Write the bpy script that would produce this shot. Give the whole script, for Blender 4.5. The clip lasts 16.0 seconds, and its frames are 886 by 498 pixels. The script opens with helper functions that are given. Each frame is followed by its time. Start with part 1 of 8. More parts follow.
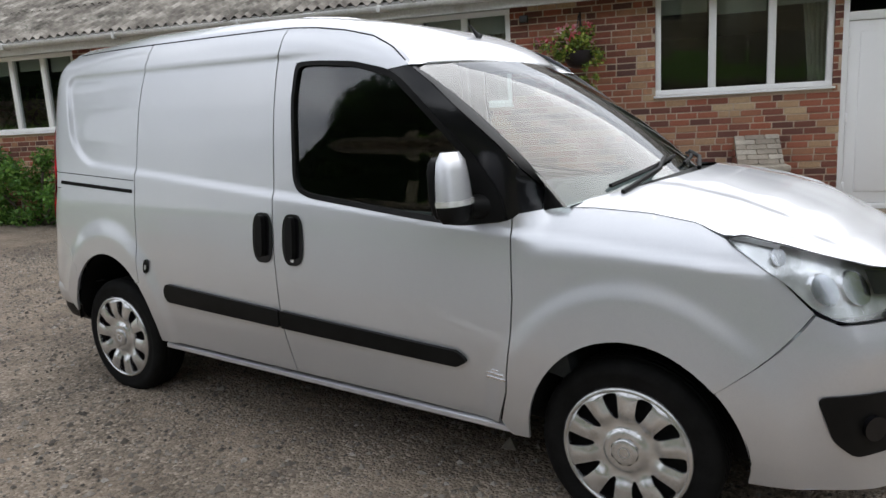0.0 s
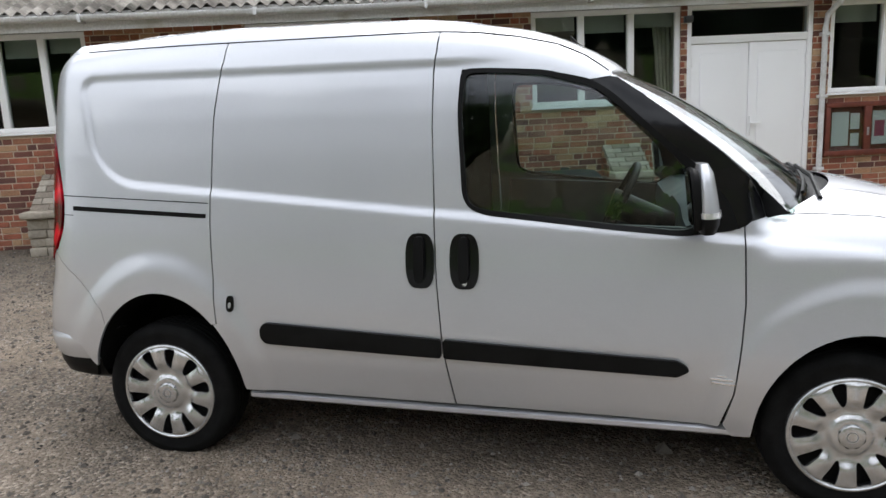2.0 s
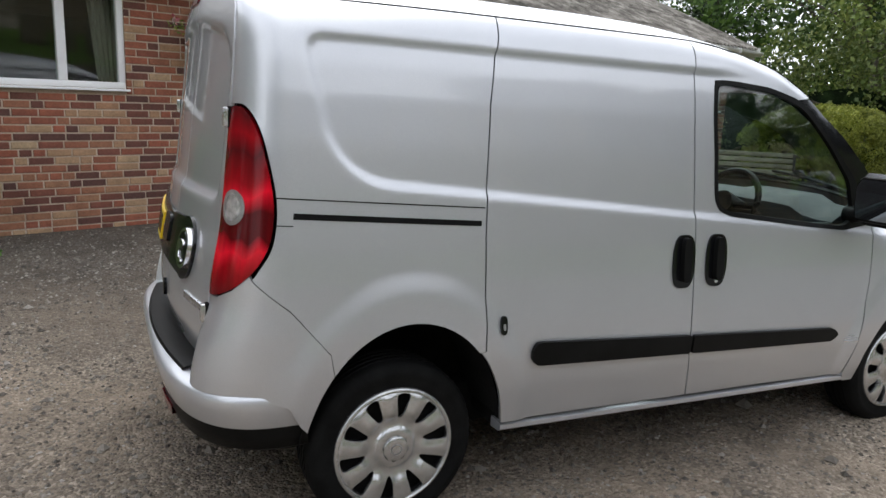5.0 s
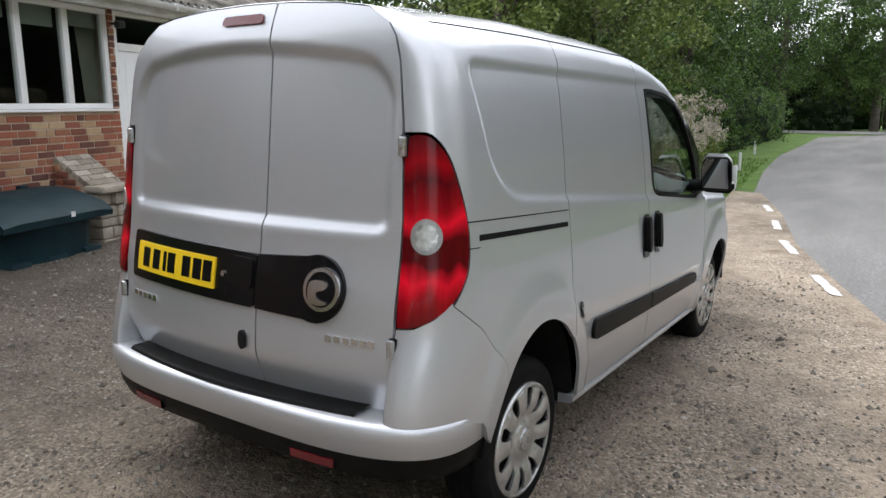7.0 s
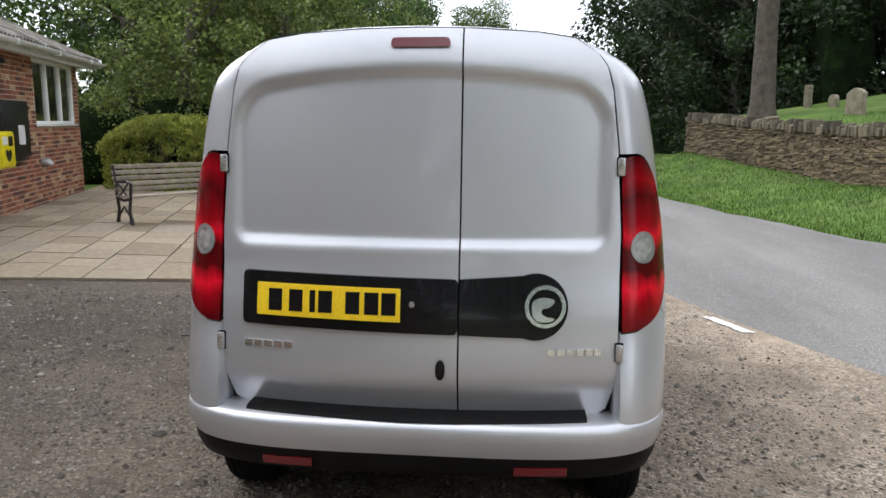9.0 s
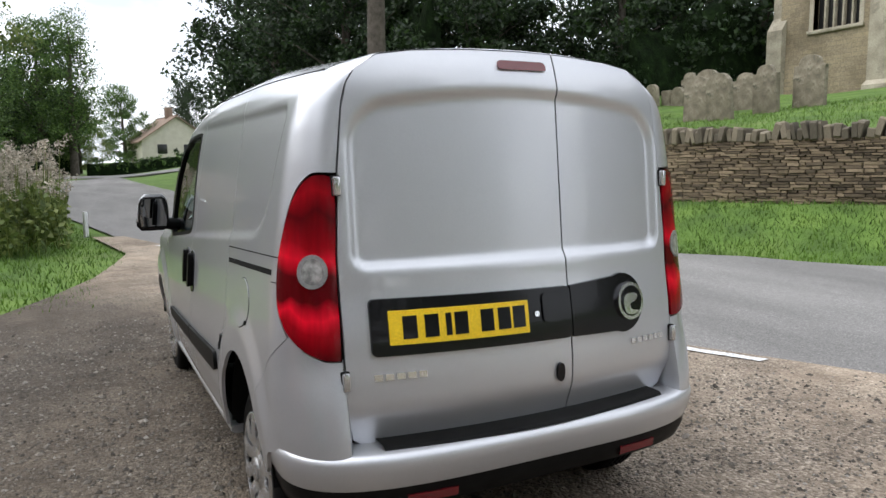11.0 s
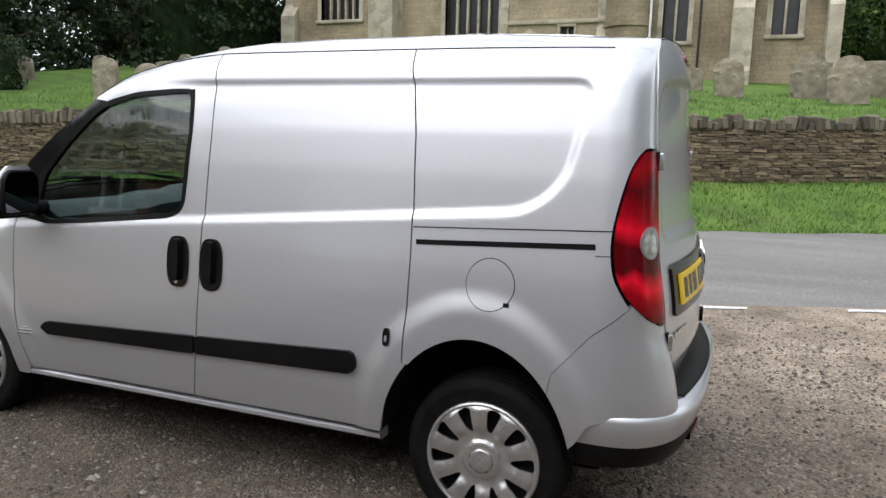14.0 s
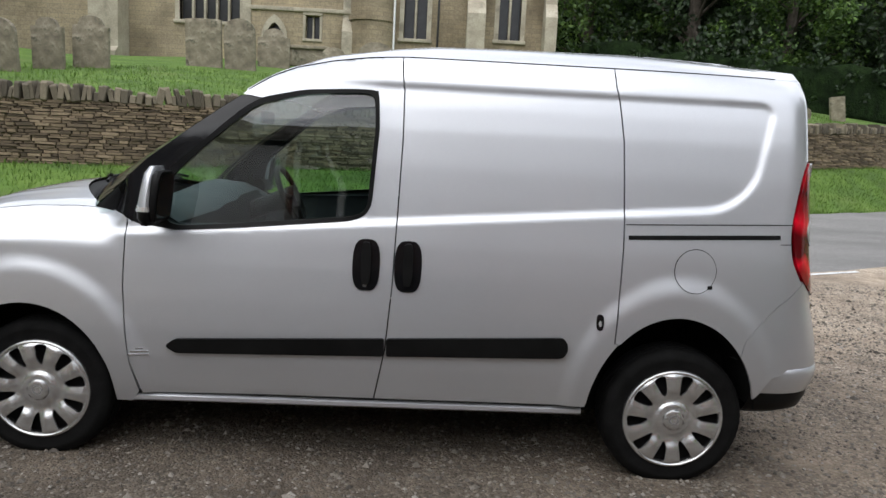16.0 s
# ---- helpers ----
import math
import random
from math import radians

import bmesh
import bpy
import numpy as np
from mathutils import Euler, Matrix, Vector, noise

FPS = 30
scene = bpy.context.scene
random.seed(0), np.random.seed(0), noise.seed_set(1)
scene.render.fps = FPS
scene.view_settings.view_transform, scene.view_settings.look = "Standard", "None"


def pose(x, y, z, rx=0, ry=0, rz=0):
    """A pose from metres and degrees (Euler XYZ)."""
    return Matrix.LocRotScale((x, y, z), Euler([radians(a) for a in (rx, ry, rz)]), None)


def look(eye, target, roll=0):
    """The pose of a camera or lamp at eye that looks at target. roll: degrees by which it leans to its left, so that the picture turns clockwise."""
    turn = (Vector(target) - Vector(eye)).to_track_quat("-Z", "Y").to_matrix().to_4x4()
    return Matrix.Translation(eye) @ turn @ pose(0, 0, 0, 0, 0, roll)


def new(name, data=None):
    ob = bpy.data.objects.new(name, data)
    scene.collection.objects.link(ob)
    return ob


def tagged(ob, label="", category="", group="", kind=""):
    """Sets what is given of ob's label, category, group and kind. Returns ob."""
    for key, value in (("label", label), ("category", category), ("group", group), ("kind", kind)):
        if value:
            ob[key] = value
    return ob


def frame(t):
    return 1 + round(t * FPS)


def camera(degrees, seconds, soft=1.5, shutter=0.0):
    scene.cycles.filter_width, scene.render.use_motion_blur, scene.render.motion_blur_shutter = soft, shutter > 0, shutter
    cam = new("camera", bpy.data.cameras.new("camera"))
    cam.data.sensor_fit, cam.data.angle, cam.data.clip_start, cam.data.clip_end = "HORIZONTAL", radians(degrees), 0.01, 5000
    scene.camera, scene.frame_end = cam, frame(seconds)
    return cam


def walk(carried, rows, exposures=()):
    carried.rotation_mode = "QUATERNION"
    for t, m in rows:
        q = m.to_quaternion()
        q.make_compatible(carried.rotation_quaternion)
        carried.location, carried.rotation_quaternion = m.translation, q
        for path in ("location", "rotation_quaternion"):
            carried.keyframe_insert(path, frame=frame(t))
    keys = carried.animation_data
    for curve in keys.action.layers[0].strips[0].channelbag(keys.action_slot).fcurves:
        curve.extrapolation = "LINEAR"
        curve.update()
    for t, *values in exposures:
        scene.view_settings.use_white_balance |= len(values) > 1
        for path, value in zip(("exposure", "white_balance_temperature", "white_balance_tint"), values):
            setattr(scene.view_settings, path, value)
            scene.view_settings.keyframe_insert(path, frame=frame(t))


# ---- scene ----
cam = camera(63.4, 16.0)
PATH = [
    (0, (3.461, -3.018, 1.441), (2.398, -1.367, 1.061), -2.1),
    (0.5, (3.111, -3.207, 1.468), (2.301, -1.423, 1.065), -2.3),
    (1, (2.715, -3.294, 1.45), (1.969, -1.483, 1.043), -2.3),
    (1.5, (2.307, -3.363, 1.471), (1.657, -1.512, 1.081), -1.6),
    (2, (1.88, -3.516, 1.498), (1.44, -1.601, 1.122), -1.7),
    (2.5, (1.494, -3.528, 1.483), (1.184, -1.583, 1.135), -1.5),
    (3, (1.069, -3.508, 1.51), (0.907, -1.543, 1.172), 1.1),
    (3.5, (0.504, -3.521, 1.53), (0.659, -1.557, 1.19), 1.6),
    (4, (0.03, -3.36, 1.483), (0.427, -1.436, 1.109), 2.0),
    (6.5, (-2.045, -2.33, 1.5), (-0.561, -1.039, 1.139), 1.9),
    (7, (-2.292, -1.978, 1.512), (-0.648, -0.899, 1.145), 0.6),
    (7.5, (-2.616, -1.603, 1.54), (-0.814, -0.8, 1.211), 0.3),
    (8, (-2.76, -1.187, 1.502), (-0.898, -0.55, 1.147), -0.4),
    (8.5, (-2.861, -0.749, 1.504), (-0.93, -0.337, 1.185), 1.1),
    (9, (-2.976, -0.307, 1.513), (-1.008, -0.129, 1.204), 0.4),
    (11.5, (-2.517, 1.789, 1.471), (-0.9, 0.641, 1.21), 0.9),
    (12, (-2.25, 2.133, 1.451), (-0.809, 0.776, 1.164), 2.8),
    (12.5, (-1.936, 2.443, 1.476), (-0.651, 0.935, 1.203), 2.5),
    (13, (-1.594, 2.773, 1.489), (-0.516, 1.121, 1.162), 1.5),
    (13.5, (-1.202, 2.972, 1.432), (-0.265, 1.239, 1.089), 1.4),
    (14, (-0.804, 3.214, 1.471), (-0.047, 1.388, 1.17), 1.6),
    (14.5, (-0.422, 3.46, 1.448), (0.126, 1.566, 1.116), 1.9),
    (15, (0.025, 3.61, 1.44), (0.38, 1.67, 1.106), 1.4),
    (15.5, (0.555, 3.79, 1.448), (0.676, 1.82, 1.12), 2.5),
    (16, (1.088, 3.834, 1.467), (1.059, 1.857, 1.165), 3.1),
]
walk(cam, [(t, look(eye, aim, roll)) for t, eye, aim, roll in PATH], exposures=[(0, 0.04), (1, 0.14), (2, 0.32), (3, 0.32), (4, 0.18), (7, 0.30), (8, 0.34), (9, 0.28), (12, 0.20), (14, 0.12), (15, 0.02), (16, 0.02)])

# ---- sky and light: a bright overcast day ----
SUN_ELEVATION, SUN_TURN = 56.0, 33.0
world = bpy.data.worlds.new("world")
scene.world = world
world.use_nodes = True
wn, wl = world.node_tree.nodes, world.node_tree.links
wn.clear()
w_out, w_bg = wn.new("ShaderNodeOutputWorld"), wn.new("ShaderNodeBackground")
w_sky = wn.new("ShaderNodeTexSky")
w_sky.sky_type, w_sky.sun_disc = "NISHITA", False
w_sky.sun_elevation, w_sky.sun_rotation = radians(SUN_ELEVATION), radians(SUN_TURN)
w_sky.dust_density = 4.0
w_pos, w_map, w_noise = wn.new("ShaderNodeTexCoord"), wn.new("ShaderNodeMapping"), wn.new("ShaderNodeTexNoise")
w_map.inputs["Scale"].default_value = (1.6, 1.6, 3.2)
w_noise.inputs["Scale"].default_value, w_noise.inputs["Detail"].default_value = 1.7, 6.0
w_ramp = wn.new("ShaderNodeValToRGB")
w_ramp.color_ramp.elements[0].position, w_ramp.color_ramp.elements[0].color = 0.36, (6.6, 7.1, 8.0, 1)
w_ramp.color_ramp.elements[1].position, w_ramp.color_ramp.elements[1].color = 0.66, (17.6, 18.1, 19.2, 1)
w_mix = wn.new("ShaderNodeMix")
w_mix.data_type = "RGBA"
w_mix.inputs["Factor"].default_value = 0.86
wl.new(w_pos.outputs["Generated"], w_map.inputs["Vector"])
wl.new(w_map.outputs["Vector"], w_noise.inputs["Vector"])
wl.new(w_noise.outputs["Fac"], w_ramp.inputs["Fac"])
wl.new(w_sky.outputs["Color"], w_mix.inputs["A"])
wl.new(w_ramp.outputs["Color"], w_mix.inputs["B"])
wl.new(w_mix.outputs["Result"], w_bg.inputs["Color"])
wl.new(w_bg.outputs["Background"], w_out.inputs["Surface"])
w_bg.inputs["Strength"].default_value = 0.132

sun = new("sun", bpy.data.lights.new("sun", "SUN"))
sun.data.energy, sun.data.angle, sun.data.color = 1.9, radians(75), (1.0, 0.99, 0.975)
SUN_WAY = Vector((math.sin(radians(SUN_TURN)) * math.cos(radians(SUN_ELEVATION)),
                  math.cos(radians(SUN_TURN)) * math.cos(radians(SUN_ELEVATION)), math.sin(radians(SUN_ELEVATION))))
sun.matrix_world = look((0, 0, 30), tuple(Vector((0, 0, 30)) - SUN_WAY))

# ---- materials ----
def material(name, color, rough=0.6, metal=0.0, **more):
    """A plain principled material to build on: the material, its nodes, links and shader."""
    m = bpy.data.materials.new(name)
    m.use_nodes = True
    n, l = m.node_tree.nodes, m.node_tree.links
    b = n["Principled BSDF"]
    b.inputs["Base Color"].default_value = (*color, 1)
    b.inputs["Roughness"].default_value, b.inputs["Metallic"].default_value = rough, metal
    for key, value in more.items():
        b.inputs[key.replace("_", " ")].default_value = value
    return m, n, l, b


def noise_of(n, l, scale, detail=4.0, rough=0.55, stretch=(1, 1, 1)):
    c, p, t = n.new("ShaderNodeTexCoord"), n.new("ShaderNodeMapping"), n.new("ShaderNodeTexNoise")
    p.inputs["Scale"].default_value = stretch
    t.inputs["Scale"].default_value, t.inputs["Detail"].default_value, t.inputs["Roughness"].default_value = scale, detail, rough
    l.new(c.outputs["Object"], p.inputs["Vector"])
    l.new(p.outputs["Vector"], t.inputs["Vector"])
    return t.outputs["Fac"]


def ramp_of(n, l, fac, *stops):
    r = n.new("ShaderNodeValToRGB")
    e = r.color_ramp.elements
    while len(e) < len(stops):
        e.new(0.5)
    for slot, (at, color) in zip(e, stops):
        slot.position = at
        slot.color = (*color, 1) if isinstance(color, tuple) else (color, color, color, 1)
    l.new(fac, r.inputs["Fac"])
    return r.outputs["Color"]


def blend(n, l, a, b, fac, way="MIX"):
    x = n.new("ShaderNodeMix")
    x.data_type, x.blend_type = "RGBA", way
    for socket, value in (("A", a), ("B", b), ("Factor", fac)):
        if isinstance(value, (int, float)):
            x.inputs[socket].default_value = value if socket == "Factor" else (value, value, value, 1)
        elif isinstance(value, tuple):
            x.inputs[socket].default_value = (*value, 1)
        else:
            l.new(value, x.inputs[socket])
    return x.outputs["Result"]


def bump_of(n, l, b, height, strength=0.3, distance=0.01):
    u = n.new("ShaderNodeBump")
    u.inputs["Strength"].default_value, u.inputs["Distance"].default_value = strength, distance
    l.new(height, u.inputs["Height"])
    l.new(u.outputs["Normal"], b.inputs["Normal"])


def random_of(n, by_object=True):
    return n.new("ShaderNodeObjectInfo").outputs["Random"] if by_object else n.new("ShaderNodeNewGeometry").outputs["Random Per Island"]


def worn(name, stops, scale, rough=0.8, fine=60.0, bump=0.3, distance=0.01, metal=0.0, spread=0.0, by_object=True, detail=6.0, stains=(), **more):
    """A surface whose colour runs through stops at one scale, with fine grain and relief, and pieces that differ."""
    m, n, l, b = material(name, (0.5, 0.5, 0.5), rough, metal, **more)
    color = ramp_of(n, l, noise_of(n, l, scale, detail), *stops)
    grain = noise_of(n, l, fine, 5.0)
    color = blend(n, l, color, ramp_of(n, l, grain, (0.3, 0.72), (0.7, 1.25)), 0.55, "MULTIPLY")
    if stains:
        size, tint, amount = stains
        color = blend(n, l, color, tint, ramp_of(n, l, noise_of(n, l, size, 7.0, 0.65), (0.52, 0.0), (0.66, amount)))
    if spread:
        color = blend(n, l, color, ramp_of(n, l, random_of(n, by_object), (0.0, 1 - spread), (1.0, 1 + spread)), 1.0, "MULTIPLY")
    l.new(color, b.inputs["Base Color"])
    bump_of(n, l, b, grain, bump, distance)
    return m


def pieces_material(name, stops, spread_by_object, rough=0.85, fine=45.0, bump=0.35):
    """Pieces that take each its own colour out of stops."""
    m, n, l, b = material(name, (0.4, 0.3, 0.2), rough)
    color = ramp_of(n, l, random_of(n, spread_by_object), *stops)
    grain = noise_of(n, l, fine, 6.0, 0.6)
    color = blend(n, l, color, ramp_of(n, l, noise_of(n, l, 6.0, 4.0), (0.3, 0.7), (0.7, 1.25)), 0.7, "MULTIPLY")
    color = blend(n, l, color, ramp_of(n, l, grain, (0.3, 0.65), (0.7, 1.3)), 0.6, "MULTIPLY")
    l.new(color, b.inputs["Base Color"])
    bump_of(n, l, b, grain, bump, 0.006)
    return m


def paint():
    """Silver metallic lacquer: fine flakes under a hard clear coat."""
    m, n, l, b = material("silver_paint", (0.5, 0.5, 0.52), 0.42, 0.72)
    b.inputs["Coat Weight"].default_value, b.inputs["Coat Roughness"].default_value = 1.0, 0.025
    v = n.new("ShaderNodeTexVoronoi")
    v.inputs["Scale"].default_value = 1100.0
    c = n.new("ShaderNodeTexCoord")
    l.new(c.outputs["Object"], v.inputs["Vector"])
    flakes = ramp_of(n, l, v.outputs["Color"], (0.0, (0.49, 0.50, 0.525)), (1.0, (0.63, 0.64, 0.67)))
    film = ramp_of(n, l, noise_of(n, l, 1.6, 6.0), (0.35, 0.97), (0.7, 1.02))
    l.new(blend(n, l, flakes, film, 1.0, "MULTIPLY"), b.inputs["Base Color"])
    return m


def clear(name, tint, gloss=1.0, rough=0.0, index=1.6):
    """A thin pane: what lies behind, tinted, under a reflection."""
    m = bpy.data.materials.new(name)
    m.use_nodes = True
    n, l = m.node_tree.nodes, m.node_tree.links
    n.clear()
    out, mix, see, shine = (n.new("ShaderNode" + k) for k in ("OutputMaterial", "MixShader", "BsdfTransparent", "BsdfGlossy"))
    see.inputs["Color"].default_value = (*tint, 1)
    shine.inputs["Roughness"].default_value = rough
    shine.inputs["Color"].default_value = (gloss, gloss, gloss, 1)
    low = ((index - 1) / (index + 1)) ** 2
    f, rise, span = n.new("ShaderNodeLayerWeight"), n.new("ShaderNodeMath"), n.new("ShaderNodeMath")
    f.inputs["Blend"].default_value = 0.5
    rise.operation, span.operation = "POWER", "MULTIPLY_ADD"
    rise.inputs[1].default_value = 4.2
    span.inputs[1].default_value, span.inputs[2].default_value = 1 - low, low
    l.new(f.outputs["Facing"], rise.inputs[0])
    l.new(rise.outputs["Value"], span.inputs[0])
    l.new(span.outputs["Value"], mix.inputs["Fac"])
    l.new(see.outputs["BSDF"], mix.inputs[1])
    l.new(shine.outputs["BSDF"], mix.inputs[2])
    l.new(mix.outputs["Shader"], out.inputs["Surface"])
    return m


def gravel_material():
    m, n, l, b = material("gravel", (0.2, 0.18, 0.16), 0.95)
    c = n.new("ShaderNodeTexCoord")
    big, small = n.new("ShaderNodeTexVoronoi"), n.new("ShaderNodeTexVoronoi")
    big.inputs["Scale"].default_value, small.inputs["Scale"].default_value = 30.0, 74.0
    for v in (big, small):
        l.new(c.outputs["Object"], v.inputs["Vector"])
    stones = ramp_of(n, l, small.outputs["Color"], (0.0, (0.035, 0.030, 0.025)), (0.4, (0.13, 0.115, 0.096)), (0.75, (0.26, 0.235, 0.20)), (1.0, (0.50, 0.465, 0.41)))
    patches = ramp_of(n, l, noise_of(n, l, 0.55, 7.0, 0.62), (0.36, (0.60, 0.57, 0.54)), (0.52, (1.0, 0.97, 0.93)), (0.68, (1.28, 1.24, 1.18)))
    dirt = ramp_of(n, l, noise_of(n, l, 3.2, 6.0, 0.65), (0.35, (0.115, 0.094, 0.072)), (0.65, (0.25, 0.212, 0.170)))
    color = blend(n, l, stones, dirt, ramp_of(n, l, noise_of(n, l, 1.3, 6.0, 0.6), (0.36, 0.24), (0.62, 0.74)))
    color = blend(n, l, color, patches, 1.0, "MULTIPLY")
    # light and shade painted in: dusty lane side paler, damp hall side darker
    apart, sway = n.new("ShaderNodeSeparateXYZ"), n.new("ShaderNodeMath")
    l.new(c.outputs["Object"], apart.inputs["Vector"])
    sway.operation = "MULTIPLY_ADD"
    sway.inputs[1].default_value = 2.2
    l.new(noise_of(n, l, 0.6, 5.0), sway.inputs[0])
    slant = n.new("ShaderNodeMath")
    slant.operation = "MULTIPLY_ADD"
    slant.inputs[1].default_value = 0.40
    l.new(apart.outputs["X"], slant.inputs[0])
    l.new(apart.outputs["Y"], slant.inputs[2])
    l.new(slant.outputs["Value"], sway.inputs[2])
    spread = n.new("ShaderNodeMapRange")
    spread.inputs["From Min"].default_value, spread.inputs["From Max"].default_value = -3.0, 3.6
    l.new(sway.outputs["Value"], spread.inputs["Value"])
    dust_and_light = ramp_of(n, l, spread.outputs["Result"], (0.0, (2.0, 1.93, 1.89)), (0.28, (1.8, 1.74, 1.70)), (0.37, (1.35, 1.30, 1.27)), (0.50, (0.98, 0.94, 0.91)), (0.66, (0.94, 0.90, 0.87)), (0.80, (0.70, 0.67, 0.64)), (1.0, (0.50, 0.475, 0.45)))
    # dusty strip along the lane's edge, brightened further in the colour
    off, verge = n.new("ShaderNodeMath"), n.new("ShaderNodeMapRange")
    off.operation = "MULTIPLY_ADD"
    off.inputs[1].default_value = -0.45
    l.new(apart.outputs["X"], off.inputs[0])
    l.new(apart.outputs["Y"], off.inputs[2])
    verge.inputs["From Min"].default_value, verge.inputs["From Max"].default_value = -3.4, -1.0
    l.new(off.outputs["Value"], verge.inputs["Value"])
    dust_and_light = blend(n, l, dust_and_light, ramp_of(n, l, verge.outputs["Result"], (0.0, (1.75, 1.69, 1.65)), (0.5, (1.25, 1.21, 1.18)), (1.0, (0.5, 0.48, 0.46))), 1.0, "LIGHTEN")
    l.new(blend(n, l, color, dust_and_light, 1.0, "MULTIPLY"), b.inputs["Base Color"])
    lumps = blend(n, l, ramp_of(n, l, big.outputs["Distance"], (0.0, 1.0), (0.7, 0.0)), ramp_of(n, l, small.outputs["Distance"], (0.0, 1.0), (0.7, 0.0)), 0.5)
    bump_of(n, l, b, lumps, 1.0, 0.02)
    return m


def asphalt_material():
    m, n, l, b = material("asphalt", (0.1, 0.1, 0.1), 0.85)
    v = n.new("ShaderNodeTexVoronoi")
    v.inputs["Scale"].default_value = 95.0
    c = n.new("ShaderNodeTexCoord")
    l.new(c.outputs["Object"], v.inputs["Vector"])
    chips = ramp_of(n, l, v.outputs["Color"], (0.0, (0.105, 0.101, 0.097)), (0.7, (0.185, 0.179, 0.172)), (1.0, (0.31, 0.30, 0.29)))
    wear = ramp_of(n, l, noise_of(n, l, 0.35, 6.0, 0.6, (0.5, 2.0, 1)), (0.35, 0.80), (0.65, 1.22))
    l.new(blend(n, l, chips, wear, 1.0, "MULTIPLY"), b.inputs["Base Color"])
    bump_of(n, l, b, v.outputs["Distance"], 0.35, 0.008)
    return m


def leaf_material(name, dark, mid, light):
    m, n, l, b = material(name, mid, 0.55)
    color = ramp_of(n, l, random_of(n, False), (0.0, dark), (0.55, mid), (1.0, light))
    color = blend(n, l, color, ramp_of(n, l, noise_of(n, l, 0.8, 3.0), (0.3, 0.65), (0.7, 1.3)), 1.0, "MULTIPLY")
    l.new(color, b.inputs["Base Color"])
    b.inputs["Subsurface Weight"].default_value = 0.0
    tr = n.new("ShaderNodeBsdfTranslucent")
    l.new(color, tr.inputs["Color"])
    mix = n.new("ShaderNodeMixShader")
    mix.inputs["Fac"].default_value = 0.3
    l.new(b.outputs["BSDF"], mix.inputs[1])
    l.new(tr.outputs["BSDF"], mix.inputs[2])
    l.new(mix.outputs["Shader"], n["Material Output"].inputs["Surface"])
    return m


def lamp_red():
    """Ruby lens; stacked reflector chambers painted on, bowls highlighted and walls shaded; fine upright flutes."""
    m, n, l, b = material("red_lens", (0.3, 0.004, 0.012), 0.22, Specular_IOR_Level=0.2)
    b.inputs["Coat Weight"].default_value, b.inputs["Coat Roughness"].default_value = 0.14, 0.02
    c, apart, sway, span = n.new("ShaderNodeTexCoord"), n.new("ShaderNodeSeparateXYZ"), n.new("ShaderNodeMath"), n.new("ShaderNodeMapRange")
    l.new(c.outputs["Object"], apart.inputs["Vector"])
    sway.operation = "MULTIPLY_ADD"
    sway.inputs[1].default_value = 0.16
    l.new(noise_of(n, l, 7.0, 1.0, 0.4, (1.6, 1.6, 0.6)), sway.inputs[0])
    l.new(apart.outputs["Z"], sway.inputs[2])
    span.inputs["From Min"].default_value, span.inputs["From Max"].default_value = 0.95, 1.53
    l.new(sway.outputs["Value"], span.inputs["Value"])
    deep, mid, highlight = (0.085, 0.0008, 0.003), (0.28, 0.0015, 0.007), (0.70, 0.005, 0.022)
    chambers = ramp_of(n, l, span.outputs["Result"], (0.0, deep), (0.16, mid), (0.24, highlight), (0.32, deep), (0.46, deep), (0.55, highlight), (0.63, mid), (0.78, deep), (0.88, mid), (1.0, deep))
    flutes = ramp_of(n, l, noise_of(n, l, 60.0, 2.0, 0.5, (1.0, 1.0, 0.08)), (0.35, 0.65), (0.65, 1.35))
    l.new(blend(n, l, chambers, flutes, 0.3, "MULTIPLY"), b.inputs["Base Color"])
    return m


SILVER = paint()
BLACK_PLASTIC = worn("black_plastic", ((0.3, 0.004), (0.7, 0.008)), 9.0, 0.45, 350.0, 0.25, 0.001, Specular_IOR_Level=0.11)
GLOSS_BLACK = material("gloss_black", (0.005, 0.005, 0.006), 0.22, 0.0, Coat_Weight=0.15, Specular_IOR_Level=0.25)[0]
SHELL_BLACK = worn("underbody_black", ((0.3, 0.004), (0.7, 0.009)), 8.0, 0.9, 90.0, Specular_IOR_Level=0.15)
RUBBER = worn("tyre_rubber", ((0.3, 0.004), (0.7, 0.009)), 14.0, 0.72, 120.0, 0.2, 0.002, Specular_IOR_Level=0.10)
TRIM_SILVER = worn("wheel_silver", ((0.3, 0.50), (0.7, 0.62)), 18.0, 0.26, 200.0, 0.0, 0.001, 0.8)
CHROME = material("chrome", (0.80, 0.80, 0.82), 0.22, 1.0)[0]
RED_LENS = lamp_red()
RED_DULL = material("red_reflector", (0.12, 0.004, 0.008), 0.25, 0.0, Coat_Weight=0.5)[0]
CLEAR_LENS = clear("clear_lens", (0.93, 0.95, 0.96))
LAMP_SILVER = worn("lamp_reflector", ((0.35, 0.86), (0.65, 0.96)), 16.0, 0.24, 22.0, 0.4, 0.010, 0.7)
LENS_GREY = worn("reversing_lens", ((0.35, 0.30), (0.65, 0.75)), 38.0, 0.2, 90.0, 0.3, 0.004, 0.55)
CAR_GLASS = clear("car_glass", (0.70, 0.82, 0.79), index=1.75)
SCREEN_GLASS = clear("windscreen_glass", (0.66, 0.76, 0.74), index=1.72)
HOUSE_GLASS = clear("window_glass", (0.80, 0.84, 0.83), index=1.48)
MIRROR = material("mirror_glass", (0.30, 0.32, 0.34), 0.02, 1.0)[0]
